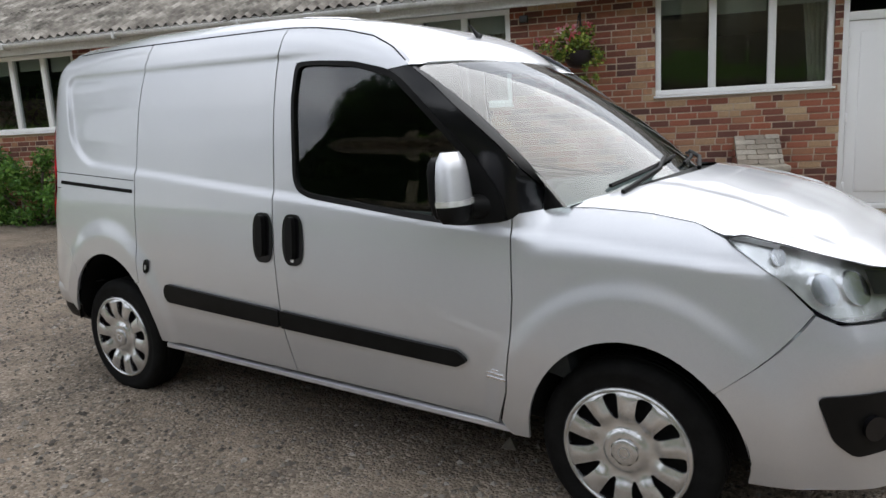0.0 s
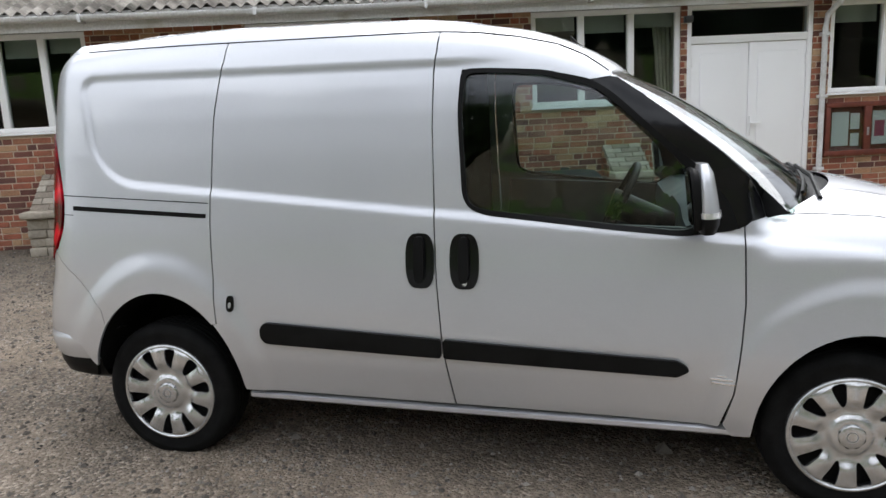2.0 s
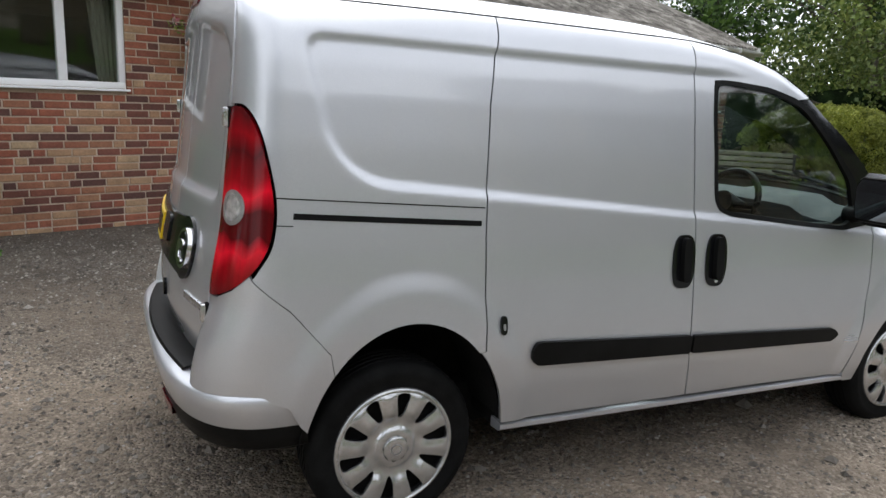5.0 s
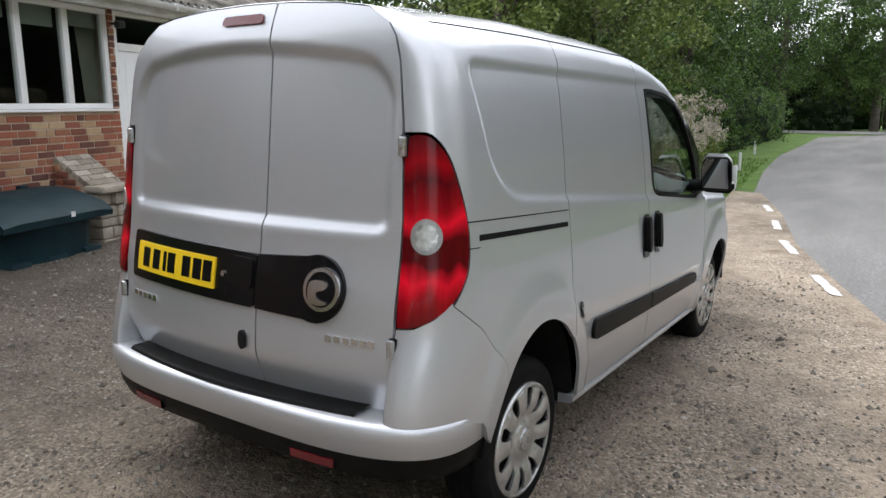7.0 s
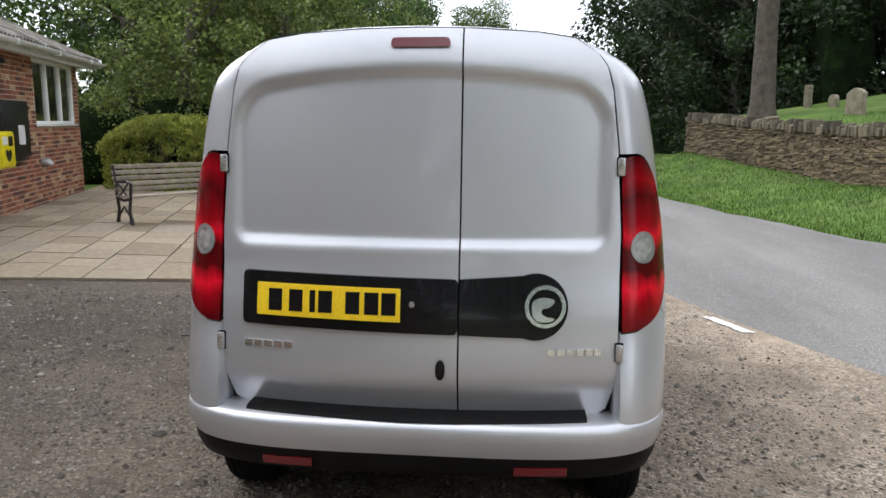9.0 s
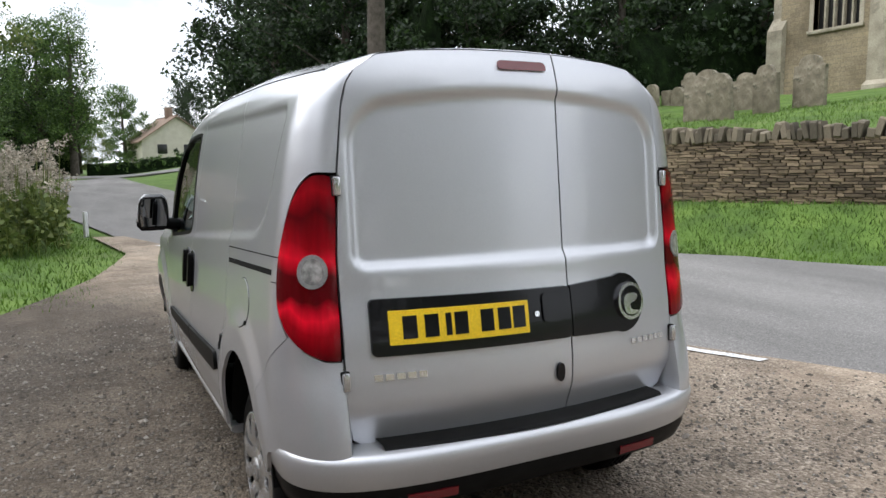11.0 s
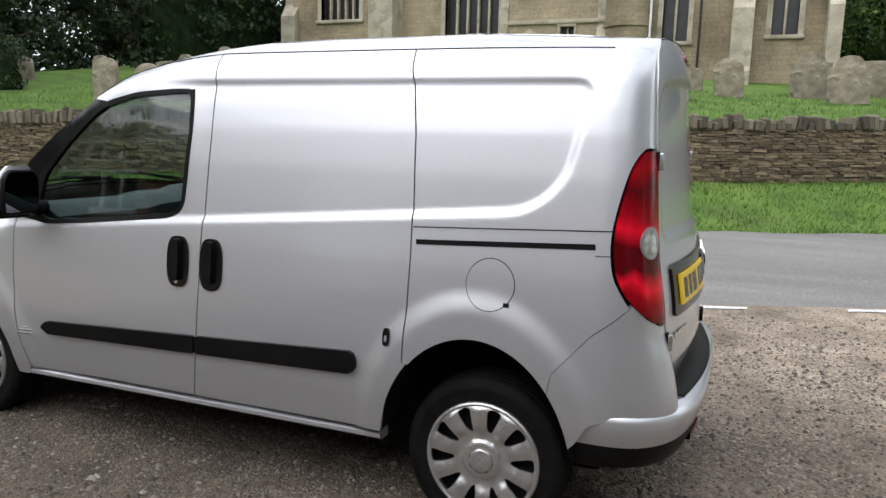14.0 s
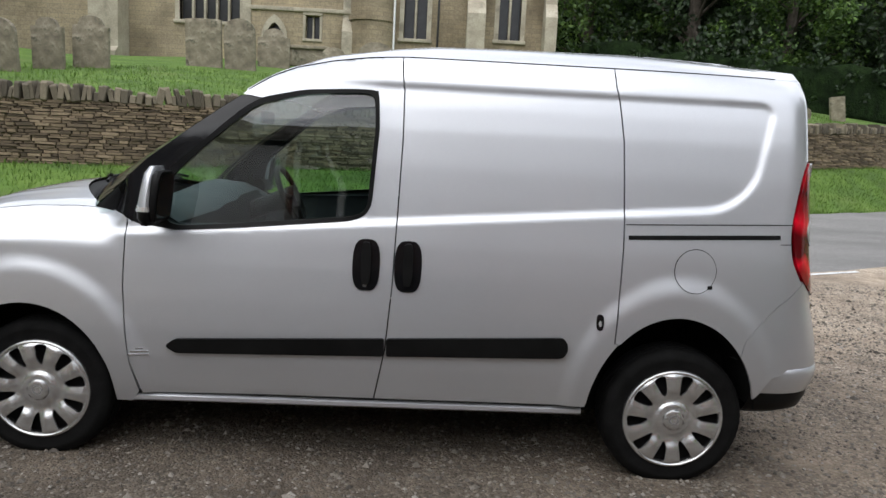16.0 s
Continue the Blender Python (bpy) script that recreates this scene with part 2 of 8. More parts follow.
CAB_GREY = worn("cab_plastic", ((0.3, (0.022, 0.027, 0.030)), (0.7, (0.035, 0.042, 0.046))), 12.0, 0.6, 300.0, 0.15, 0.001)
PLATE_YELLOW = worn("plate_yellow", ((0.3, (0.78, 0.52, 0.015)), (0.7, (0.86, 0.58, 0.02))), 20.0, 0.35, 150.0, 0.03, 0.001)
GREY_METAL = worn("grey_metal", ((0.3, 0.30), (0.7, 0.42)), 30.0, 0.4, 150.0, 0.1, 0.001, 0.6)
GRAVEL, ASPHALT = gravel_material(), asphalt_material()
GROUND = worn("turf", ((0.3, (0.045, 0.090, 0.011)), (0.5, (0.078, 0.148, 0.018)), (0.7, (0.118, 0.195, 0.030))), 1.1, 0.95, 26.0, 0.9, 0.03, stains=(0.5, (0.12, 0.15, 0.04), 0.5))
LINE_WHITE = worn("road_paint", ((0.3, 0.55), (0.7, 0.75)), 16.0, 0.8, 80.0, 0.2, 0.003, stains=(26.0, (0.15, 0.15, 0.15), 0.9))
SLAB = pieces_material("paving_slab", ((0.0, (0.175, 0.135, 0.090)), (0.4, (0.26, 0.208, 0.145)), (0.7, (0.235, 0.195, 0.148)), (1.0, (0.33, 0.262, 0.18))), True)
JOINT = worn("joint_sand", ((0.3, (0.10, 0.09, 0.07)), (0.7, (0.17, 0.15, 0.12))), 5.0, 0.95)
BRICK_STOPS = ((0.0, (0.10, 0.045, 0.036)), (0.22, (0.17, 0.062, 0.043)), (0.45, (0.33, 0.105, 0.060)), (0.65, (0.30, 0.115, 0.066)), (0.80, (0.35, 0.175, 0.098)), (0.92, (0.42, 0.26, 0.15)), (1.0, (0.50, 0.36, 0.22)))
BRICK_ONE = pieces_material("brick_single", BRICK_STOPS, True)
BRICK_MANY = pieces_material("brick_course", BRICK_STOPS, False)
MORTAR = worn("mortar", ((0.3, (0.44, 0.34, 0.255)), (0.7, (0.60, 0.49, 0.385))), 4.0, 0.95, 90.0, 0.5)
UPVC = worn("white_upvc", ((0.3, 0.87), (0.7, 0.91)), 0.7, 0.3, 900.0, 0.0, 0.001)
GUTTER_WHITE = worn("gutter_white", ((0.3, 0.62), (0.7, 0.74)), 2.0, 0.45, 40.0, 0.05, 0.002, stains=(3.0, (0.42, 0.42, 0.36), 0.5))
FASCIA_WHITE = worn("fascia_white", ((0.3, 0.58), (0.7, 0.70)), 3.0, 0.6, 40.0, 0.1, 0.002, stains=(2.0, (0.40, 0.38, 0.33), 0.6))
ROOF_SHEET = worn("cement_sheet", ((0.3, (0.055, 0.047, 0.040)), (0.5, (0.16, 0.145, 0.125)), (0.7, (0.34, 0.32, 0.285))), 3.2, 0.95, 22.0, 0.9, 0.01, spread=0.12, stains=(1.9, (0.035, 0.033, 0.024), 1.0))
DARK_ROOM = worn("unlit_room", ((0.3, 0.10), (0.7, 0.14)), 2.0, 0.9)
CURTAIN = worn("curtain_cloth", ((0.3, (0.30, 0.29, 0.22)), (0.7, (0.40, 0.38, 0.30))), 6.0, 0.9, 60.0)
BLIND = worn("roller_blind", ((0.3, (0.42, 0.43, 0.40)), (0.7, (0.48, 0.49, 0.46))), 3.0, 0.8)
BIN_GREEN = worn("moulded_green", ((0.3, (0.004, 0.018, 0.024)), (0.7, (0.008, 0.030, 0.038))), 5.0, 0.55, 120.0, 0.15, 0.002, Specular_IOR_Level=0.25)
RED_WOOD = worn("red_brown_wood", ((0.3, (0.10, 0.022, 0.014)), (0.7, (0.17, 0.04, 0.022))), 9.0, 0.5, 90.0)
PAPER = worn("paper", ((0.3, 0.60), (0.7, 0.72)), 6.0, 0.8)
PAPER_PINK = material("pink_paper", (0.33, 0.06, 0.12), 0.7)[0]
BOARD_BLACK = worn("black_board", ((0.3, 0.008), (0.7, 0.014)), 6.0, 0.4)
AED_YELLOW = worn("yellow_enamel", ((0.3, (0.72, 0.60, 0.01)), (0.7, (0.80, 0.67, 0.015))), 6.0, 0.35, 80.0, 0.03)
IRON = worn("cast_iron", ((0.3, (0.014, 0.010, 0.014)), (0.7, (0.026, 0.02, 0.024))), 20.0, 0.45, 120.0)
BENCH_WOOD = worn("weathered_wood", ((0.3, (0.20, 0.165, 0.125)), (0.7, (0.33, 0.285, 0.225))), 9.0, 0.8, 70.0, 0.4, 0.004, spread=0.12)
FENCE_WOOD = worn("fence_wood", ((0.3, (0.05, 0.042, 0.034)), (0.7, (0.10, 0.088, 0.07))), 7.0, 0.9, 60.0, 0.4, 0.004, spread=0.15)
BARK = worn("bark", ((0.3, (0.055, 0.045, 0.035)), (0.7, (0.125, 0.105, 0.085))), 5.0, 0.95, 22.0, 1.0, 0.03)
LEAF_DARK = leaf_material("dark_leaves", (0.010, 0.022, 0.008), (0.022, 0.045, 0.014), (0.045, 0.085, 0.022))
LEAF_MID = leaf_material("green_leaves", (0.030, 0.065, 0.014), (0.07, 0.135, 0.026), (0.14, 0.23, 0.045))
LEAF_PALE = leaf_material("olive_leaves", (0.07, 0.11, 0.025), (0.145, 0.20, 0.045), (0.25, 0.29, 0.08))
LEAF_IVY = leaf_material("ivy_leaves", (0.03, 0.085, 0.012), (0.085, 0.20, 0.03), (0.19, 0.34, 0.065))
LEAF_HEDGE = leaf_material("clipped_leaves", (0.13, 0.165, 0.02), (0.25, 0.28, 0.04), (0.38, 0.40, 0.08))
GRASS_BLADE = leaf_material("grass_blades", (0.050, 0.100, 0.010), (0.085, 0.165, 0.016), (0.14, 0.235, 0.030))
PETALS = leaf_material("petals", (0.50, 0.02, 0.05), (0.62, 0.16, 0.20), (0.75, 0.62, 0.58))
LEAF_BASKET = leaf_material("basket_leaves", (0.05, 0.10, 0.015), (0.19, 0.27, 0.04), (0.38, 0.42, 0.07))
SEEDHEAD = leaf_material("seedheads", (0.30, 0.26, 0.20), (0.42, 0.37, 0.30), (0.55, 0.50, 0.42))
STONE_STOPS = ((0.0, (0.072, 0.054, 0.034)), (0.35, (0.144, 0.108, 0.07)), (0.7, (0.21, 0.159, 0.101)), (1.0, (0.274, 0.21, 0.138)))
STONE_ONE = pieces_material("wall_stone", STONE_STOPS, True)
STONE_MANY = pieces_material("wall_stone_course", STONE_STOPS, False)
COPING = pieces_material("coping_stone", ((0.0, (0.06, 0.05, 0.036)), (0.5, (0.125, 0.105, 0.075)), (1.0, (0.22, 0.185, 0.13))), True)
GRAVE_STONE = worn("lichened_stone", ((0.3, (0.12, 0.102, 0.072)), (0.5, (0.23, 0.20, 0.145)), (0.7, (0.39, 0.35, 0.27))), 3.0, 0.9, 40.0, 0.5, 0.01, spread=0.15, stains=(3.2, (0.06, 0.058, 0.036), 0.9))
BLOCK_STONE = worn("rough_block", ((0.3, (0.24, 0.21, 0.17)), (0.7, (0.42, 0.37, 0.30))), 3.0, 0.9, 30.0, 0.6, 0.01)
LEAD = worn("church_dark", ((0.3, 0.010), (0.7, 0.022)), 3.0, 0.3, 20.0)
POST_WHITE = worn("post_white", ((0.3, 0.60), (0.7, 0.72)), 8.0, 0.7)
ROOF_TILE = worn("clay_tile", ((0.3, (0.16, 0.11, 0.08)), (0.7, (0.27, 0.19, 0.14))), 1.5, 0.9, 20.0)
RENDER_CREAM = worn("cream_wall", ((0.3, (0.50, 0.46, 0.38)), (0.7, (0.60, 0.56, 0.48))), 1.5, 0.9)


def church_material():
    m, n, l, b = material("limestone_courses", (0.4, 0.33, 0.22), 0.92)
    c, v = n.new("ShaderNodeTexCoord"), n.new("ShaderNodeTexBrick")
    p = n.new("ShaderNodeMapping")
    p.inputs["Rotation"].default_value = (radians(90), 0, 0)
    v.inputs["Scale"].default_value = 1.0
    v.inputs["Brick Width"].default_value, v.inputs["Row Height"].default_value, v.inputs["Mortar Size"].default_value = 0.46, 0.19, 0.012
    v.inputs["Color1"].default_value, v.inputs["Color2"].default_value = (0.34, 0.285, 0.195, 1), (0.285, 0.24, 0.17, 1)
    v.inputs["Mortar"].default_value = (0.25, 0.215, 0.16, 1)
    l.new(c.outputs["Object"], p.inputs["Vector"])
    l.new(p.outputs["Vector"], v.inputs["Vector"])
    stain = ramp_of(n, l, noise_of(n, l, 0.35, 7.0, 0.62), (0.36, (0.55, 0.52, 0.47)), (0.55, (1.0, 0.98, 0.93)), (0.7, (1.25, 1.2, 1.08)))
    color = blend(n, l, v.outputs["Color"], stain, 1.0, "MULTIPLY")
    grain = noise_of(n, l, 14.0, 6.0)
    color = blend(n, l, color, ramp_of(n, l, grain, (0.3, 0.7), (0.7, 1.25)), 0.7, "MULTIPLY")
    l.new(color, b.inputs["Base Color"])
    bump_of(n, l, b, grain, 0.6, 0.03)
    return m


CHURCH_STONE = church_material()
CHURCH_DRESSED = worn("dressed_limestone", ((0.3, (0.28, 0.25, 0.19)), (0.5, (0.38, 0.34, 0.26)), (0.7, (0.46, 0.42, 0.33))), 1.2, 0.9, 18.0, 0.5, 0.02, stains=(1.6, (0.17, 0.155, 0.12), 0.7))

WEATHERED_BRICK = pieces_material("weathered_brick", ((0.0, (0.20, 0.165, 0.13)), (0.5, (0.30, 0.26, 0.21)), (1.0, (0.40, 0.36, 0.30))), True)
# near-black: the foliage's inner shade put into the colour
FOLIAGE_SHADE = worn("foliage_shade", ((0.3, (0.004, 0.008, 0.003)), (0.55, (0.010, 0.020, 0.006)), (0.75, (0.022, 0.042, 0.012))), 2.5, 0.95, 9.0, 1.0, 0.08, Specular_IOR_Level=0.1)
# ---- the lie of the land ----
FAR_EDGE = [(-80, -62), (-40, -35), (-12, -17.2), (-8.4, -14.9), (-4.8, -12.5), (-2, -10.9), (0, -9.9), (2.1, -8.9),
            (4.8, -7.5), (8.4, -5.6), (12, -4.75), (18, -3.9), (30, -3.0), (44, -2.2), (60, -1.5)]
NEAR_EDGE = [(-80, -56), (-40, -28), (-12, -10.2), (-4.5, -5.45), (-2.7, -4.55), (-0.9, -3.76), (0.05, -3.34), (1.6, -2.6),
             (3.1, -2.0), (5.3, -1.28), (7.36, -0.68), (10.2, -0.1), (13.4, 0.75), (20, 1.7), (28, 2.5), (38, 2.9), (50, 3.5), (62, 4.2)]
WALL_LINE = [(-80, -74), (-40, -41), (-14, -21.0), (-6, -16.9), (0, -13.7), (3.3, -11.8), (6, -10.3), (9, -9.4), (15, -8.75), (24.5, -6.9)]
WALL_FOOT = [(-80, 2.2), (-14, 1.3), (-6, 0.88), (-1, 0.72), (5, 0.7), (10, 0.62), (15, 0.42), (24.5, 1.0), (80, 0.9)]


def table(rows, x):
    """Straight-line reading of a table of pairs."""
    if x <= rows[0][0]:
        return rows[0][1]
    for (a, p), (b, q) in zip(rows, rows[1:]):
        if x <= b:
            return p + (q - p) * (x - a) / (b - a)
    return rows[-1][1]


def smooth(a, b, x):
    s = min(1.0, max(0.0, (x - a) / (b - a)))
    return s * s * (3 - 2 * s)


FU, FN = (0.959, 0.283), (0.283, -0.959)   # along the hall's front, and out of it
FO = (0.0, 5.16)


def front_un(x, y):
    dx, dy = x - FO[0], y - FO[1]
    return dx * FU[0] + dy * FU[1], dx * FN[0] + dy * FN[1]


def land(x, y):
    """Height of the ground."""
    far, wall, foot = table(FAR_EDGE, x), table(WALL_LINE, x), table(WALL_FOOT, x)
    if y < far:
        bank = foot * smooth(far, wall + 0.3, y) if wall < far else 0.0
        if x > 24.5:
            wall = far - 30
            bank = foot * smooth(far, far - 9, y)
        z = 0.02 + bank
        if y < wall - 0.25:
            d = wall - y - 0.25
            z += 1.15 + min(d, 15) * 0.155
    else:
        u, n = front_un(x, y)
        z = (0.09 + 0.0195 * max(-6, min(u, 30))) * (1 - smooth(0.2, 4.8, n))
        z *= smooth(0.0, 1.6, y - table(NEAR_EDGE, x))
    return z + 0.012 * max(0.0, min(x - 20.0, 120.0))

# ---- mesh tools ----
def mesh_of(name, verts, faces, sharp=40, smooth_faces=True):
    me = bpy.data.meshes.new(name)
    me.from_pydata([tuple(v) for v in verts], [], faces)
    me.validate()
    if smooth_faces:
        me.polygons.foreach_set("use_smooth", [True] * len(me.polygons))
        me.set_sharp_from_angle(angle=radians(sharp))
    me.update()
    return me


def piece(name, verts, faces, mat, parent=None, label="", sharp=40, smooth_faces=True):
    """One mesh object, under a thing or on its own."""
    ob = new(name, mesh_of(name, verts, faces, sharp, smooth_faces))
    ob.data.materials.append(mat)
    if parent:
        ob.parent = parent
    if label:
        ob["label"] = label
    return ob


def thing(name, at, label, category, group="", turn=0.0, kind=""):
    """An Empty at a thing's base."""
    ob = new(name)
    ob.empty_display_size = 0.1
    ob.matrix_world = at if isinstance(at, Matrix) else pose(*at, 0, 0, turn)
    return tagged(ob, label, category, group, kind)


def part(name, bm, mat, parent=None, label="", sharp=40):
    """A bmesh as one mesh object under its thing."""
    me = bpy.data.meshes.new(name)
    bmesh.ops.recalc_face_normals(bm, faces=bm.faces)
    bm.to_mesh(me)
    bm.free()
    me.polygons.foreach_set("use_smooth", [True] * len(me.polygons))
    me.set_sharp_from_angle(angle=radians(sharp))
    me.materials.append(mat)
    ob = new(name, me)
    if parent:
        ob.parent = parent
    if label:
        ob["label"] = label
    return ob


def box_bm(x0, x1, y0, y1, z0, z1, bevel=0.0, segments=2, bm=None):
    fresh = bmesh.new()
    bmesh.ops.create_cube(fresh, size=1.0)
    for v in fresh.verts:
        v.co = Vector(((x0 + x1) / 2 + v.co.x * (x1 - x0), (y0 + y1) / 2 + v.co.y * (y1 - y0), (z0 + z1) / 2 + v.co.z * (z1 - z0)))
    if bevel:
        bmesh.ops.bevel(fresh, geom=list(fresh.edges), offset=bevel, segments=segments, affect="EDGES", profile=0.5)
    if bm is None:
        return fresh
    me = bpy.data.meshes.new("tmp")
    fresh.to_mesh(me)
    fresh.free()
    bm.from_mesh(me)
    bpy.data.meshes.remove(me)
    return bm


def ring(center, axis_u, axis_v, ru, rv, count):
    c, a, b = Vector(center), Vector(axis_u), Vector(axis_v)
    return [c + a * (ru * math.cos(2 * math.pi * k / count)) + b * (rv * math.sin(2 * math.pi * k / count)) for k in range(count)]


def loft(rings, closed=True, cap=True):
    """Faces through rings of equal length."""
    verts, faces, n = [p for r in rings for p in r], [], len(rings[0])
    for i in range(len(rings) - 1):
        for k in range(n if closed else n - 1):
            a, b = i * n + k, i * n + (k + 1) % n
            faces.append((a, b, b + n, a + n))
    if cap and closed:
        faces += [tuple(range(n))[::-1], tuple((len(rings) - 1) * n + k for k in range(n))]
    return verts, faces


def tube(points, radii, count=8):
    """Rings along a bent line."""
    rings, pts = [], [Vector(p) for p in points]
    for i, p in enumerate(pts):
        way = (pts[min(i + 1, len(pts) - 1)] - pts[max(i - 1, 0)]).normalized()
        side = way.cross(Vector((0.13, 0.31, 0.94)) if abs(way.z) < 0.9 else Vector((1, 0.1, 0))).normalized()
        r = radii[i] if isinstance(radii, (list, tuple)) else radii
        rings.append(ring(p, side, way.cross(side), r, r, count))
    return loft(rings)


def joined(*meshes):
    verts, faces = [], []
    for v, f in meshes:
        base = len(verts)
        verts += v
        faces += [tuple(base + k for k in one) for one in f]
    return verts, faces


def inside(poly, pts):
    """Which of pts (n x 2) lie in the polygon."""
    p, hit = np.asarray(poly), np.zeros(len(pts), bool)
    a, b = p, np.roll(p, -1, 0)
    for (x1, y1), (x2, y2) in zip(a, b):
        cross = (y1 > pts[:, 1]) != (y2 > pts[:, 1])
        with np.errstate(divide="ignore", invalid="ignore"):
            at = (x2 - x1) * (pts[:, 1] - y1) / (y2 - y1) + x1
        hit ^= cross & (pts[:, 0] < at)
    return hit


def stepped(poly, step):
    """A closed line with points at most step apart."""
    out = []
    for (x1, y1), (x2, y2) in zip(poly, poly[1:] + poly[:1]):
        n = max(1, math.ceil(math.hypot(x2 - x1, y2 - y1) / step))
        out += [(x1 + (x2 - x1) * k / n, y1 + (y2 - y1) * k / n) for k in range(n)]
    return out


def soft_line(pts, rounds=2, closed=True):
    """Corners cut round (Chaikin)."""
    for _ in range(rounds):
        n, out = len(pts), []
        for k in range(n if closed else n - 1):
            (x1, y1), (x2, y2) = pts[k], pts[(k + 1) % n]
            out += [(x1 * 0.75 + x2 * 0.25, y1 * 0.75 + y2 * 0.25), (x1 * 0.25 + x2 * 0.75, y1 * 0.25 + y2 * 0.75)]
        pts = out if closed else [pts[0]] + out + [pts[-1]]
    return pts


def sheet(outline, step, holes=()):
    """Triangles that fill a flat outline: points (u, v), triangles, and the outline's count."""
    edge = stepped(outline, step)
    rims = [stepped(h, step) for h in holes]
    loops = [edge] + rims
    pts, edges = [], []
    for loop in loops:
        base = len(pts)
        pts += loop
        edges += [(base + k, base + (k + 1) % len(loop)) for k in range(len(loop))]
    e = np.array(pts)
    lo, hi = e.min(0), e.max(0)
    gx, gy = np.meshgrid(np.arange(lo[0] + step / 2, hi[0], step), np.arange(lo[1] + step / 2, hi[1], step * 0.87))
    gx[1::2] += step / 2
    grid = np.stack([gx.ravel(), gy.ravel()], 1)
    grid = grid[inside(edge, grid)]
    for rim in rims:
        grid = grid[~inside(rim, grid)]
    keep = np.ones(len(grid), bool)
    for k in range(0, len(e)):
        keep &= ((grid - e[k]) ** 2).sum(1) > (0.55 * step) ** 2
    pts += [tuple(p) for p in grid[keep]]
    from mathutils import geometry
    vs, _, fs, *_ = geometry.delaunay_2d_cdt([Vector(p) for p in pts], edges, [], 0, 1e-6)
    mid = np.array([np.mean([(vs[k].x, vs[k].y) for k in f], 0) for f in fs])
    good = inside(edge, mid)
    for rim in rims:
        good &= ~inside(rim, mid)
    return [(v.x, v.y) for v in vs], [tuple(f) for f, g in zip(fs, good) if g], len(edge)


def leaf_cloud(spots, size, count, spread, seed, flat=0.0):
    """Many small bent leaves round spots (x, y, z, reach)."""
    rng = np.random.default_rng(seed)
    s = np.array(spots)
    at = np.repeat(s, count, 0)
    n = len(at)
    way = rng.normal(size=(n, 3))
    way /= np.linalg.norm(way, axis=1)[:, None]
    c = at[:, :3] + way * at[:, 3:4] * (rng.random((n, 1)) ** 0.45) * [1, 1, 1 - flat]
    a = rng.normal(size=(n, 3))
    a /= np.linalg.norm(a, axis=1)[:, None]
    b = np.cross(a, rng.normal(size=(n, 3)))
    b /= np.linalg.norm(b, axis=1)[:, None]
    k = size * rng.uniform(1 - spread, 1 + spread, (n, 1))
    v = np.stack([c - a * k * 0.5, c + b * k * 0.28, c + a * k * 0.5, c - b * k * 0.28], 1).reshape(-1, 3)
    f = np.arange(4 * n).reshape(-1, 4)
    return v.tolist(), f.tolist()

# ---- ground, yard and road ----
def draped(name, outline, step, lift, mat, label, category, kind="structure"):
    pts, tris, _ = sheet(outline, step)
    ob = piece(name, [(x, y, land(x, y) + lift) for x, y in pts], tris, mat, None, "", 60)
    return tagged(ob, label, category, kind=kind)


def ground_sheet():
    """The turf, one sheet out to the horizon: close rows near the place, wide ones far off."""
    xs = sorted({*np.arange(-40, 60.1, 0.8).round(2), *np.arange(-1500, -40, 60.0), *np.arange(60, 1600, 60.0)})
    ys = sorted({*np.arange(-42, 30.1, 0.45).round(2), *np.arange(-1500, -42, 60.0), *np.arange(30, 1600, 60.0)})
    far = lambda x, y: land(max(-60, min(x, 90)), max(-60, min(y, 60)))
    verts = [(x, y, far(x, y) + 0.02 * noise.noise(Vector((x * 0.7, y * 0.7, 0))) - 0.03) for y in ys for x in xs]
    n = len(xs)
    faces = [(j * n + i, j * n + i + 1, (j + 1) * n + i + 1, (j + 1) * n + i) for j in range(len(ys) - 1) for i in range(n - 1)]
    return tagged(piece("ground", verts, faces, GROUND), "mown green turf rising to the churchyard", "ground", kind="structure")


ground_sheet()
near_road = [(x, y) for x, y in NEAR_EDGE if -45 < x < 61]
far_road = [(x, y) for x, y in FAR_EDGE if -45 < x < 61]
draped("road", near_road + far_road[::-1], 0.9, 0.012, ASPHALT, "worn grey tarmac lane with pale wheel tracks", "road")
draped("crossing_road", [(57, 60), (64, 60), (66, -60), (59, -60)], 2.5, 0.02, ASPHALT, "grey tarmac road crossing the lane's end", "road")
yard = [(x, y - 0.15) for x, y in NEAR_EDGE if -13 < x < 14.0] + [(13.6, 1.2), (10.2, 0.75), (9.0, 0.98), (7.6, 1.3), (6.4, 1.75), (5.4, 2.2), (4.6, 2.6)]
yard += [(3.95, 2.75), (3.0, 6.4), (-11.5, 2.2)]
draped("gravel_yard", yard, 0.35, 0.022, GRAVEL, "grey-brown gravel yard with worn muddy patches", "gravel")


def road_mark(x0, x1, width=0.1):
    rows = []
    for k in range(7):
        x = x0 + (x1 - x0) * k / 6
        y = table(NEAR_EDGE, x) + 0.006 * math.sin(k * 2.3)
        w = width * (0.5 + 0.06 * math.sin(k * 4.1 + x0))
        rows += [(x, y - w, land(x, y) + 0.03), (x, y + w, land(x, y) + 0.03)]
    faces = [(2 * k, 2 * k + 2, 2 * k + 3, 2 * k + 1) for k in range(6)]
    return tagged(piece("road_marking", rows, faces, LINE_WHITE), "worn white painted dash along the lane's edge", "road marking", "edge dashes")


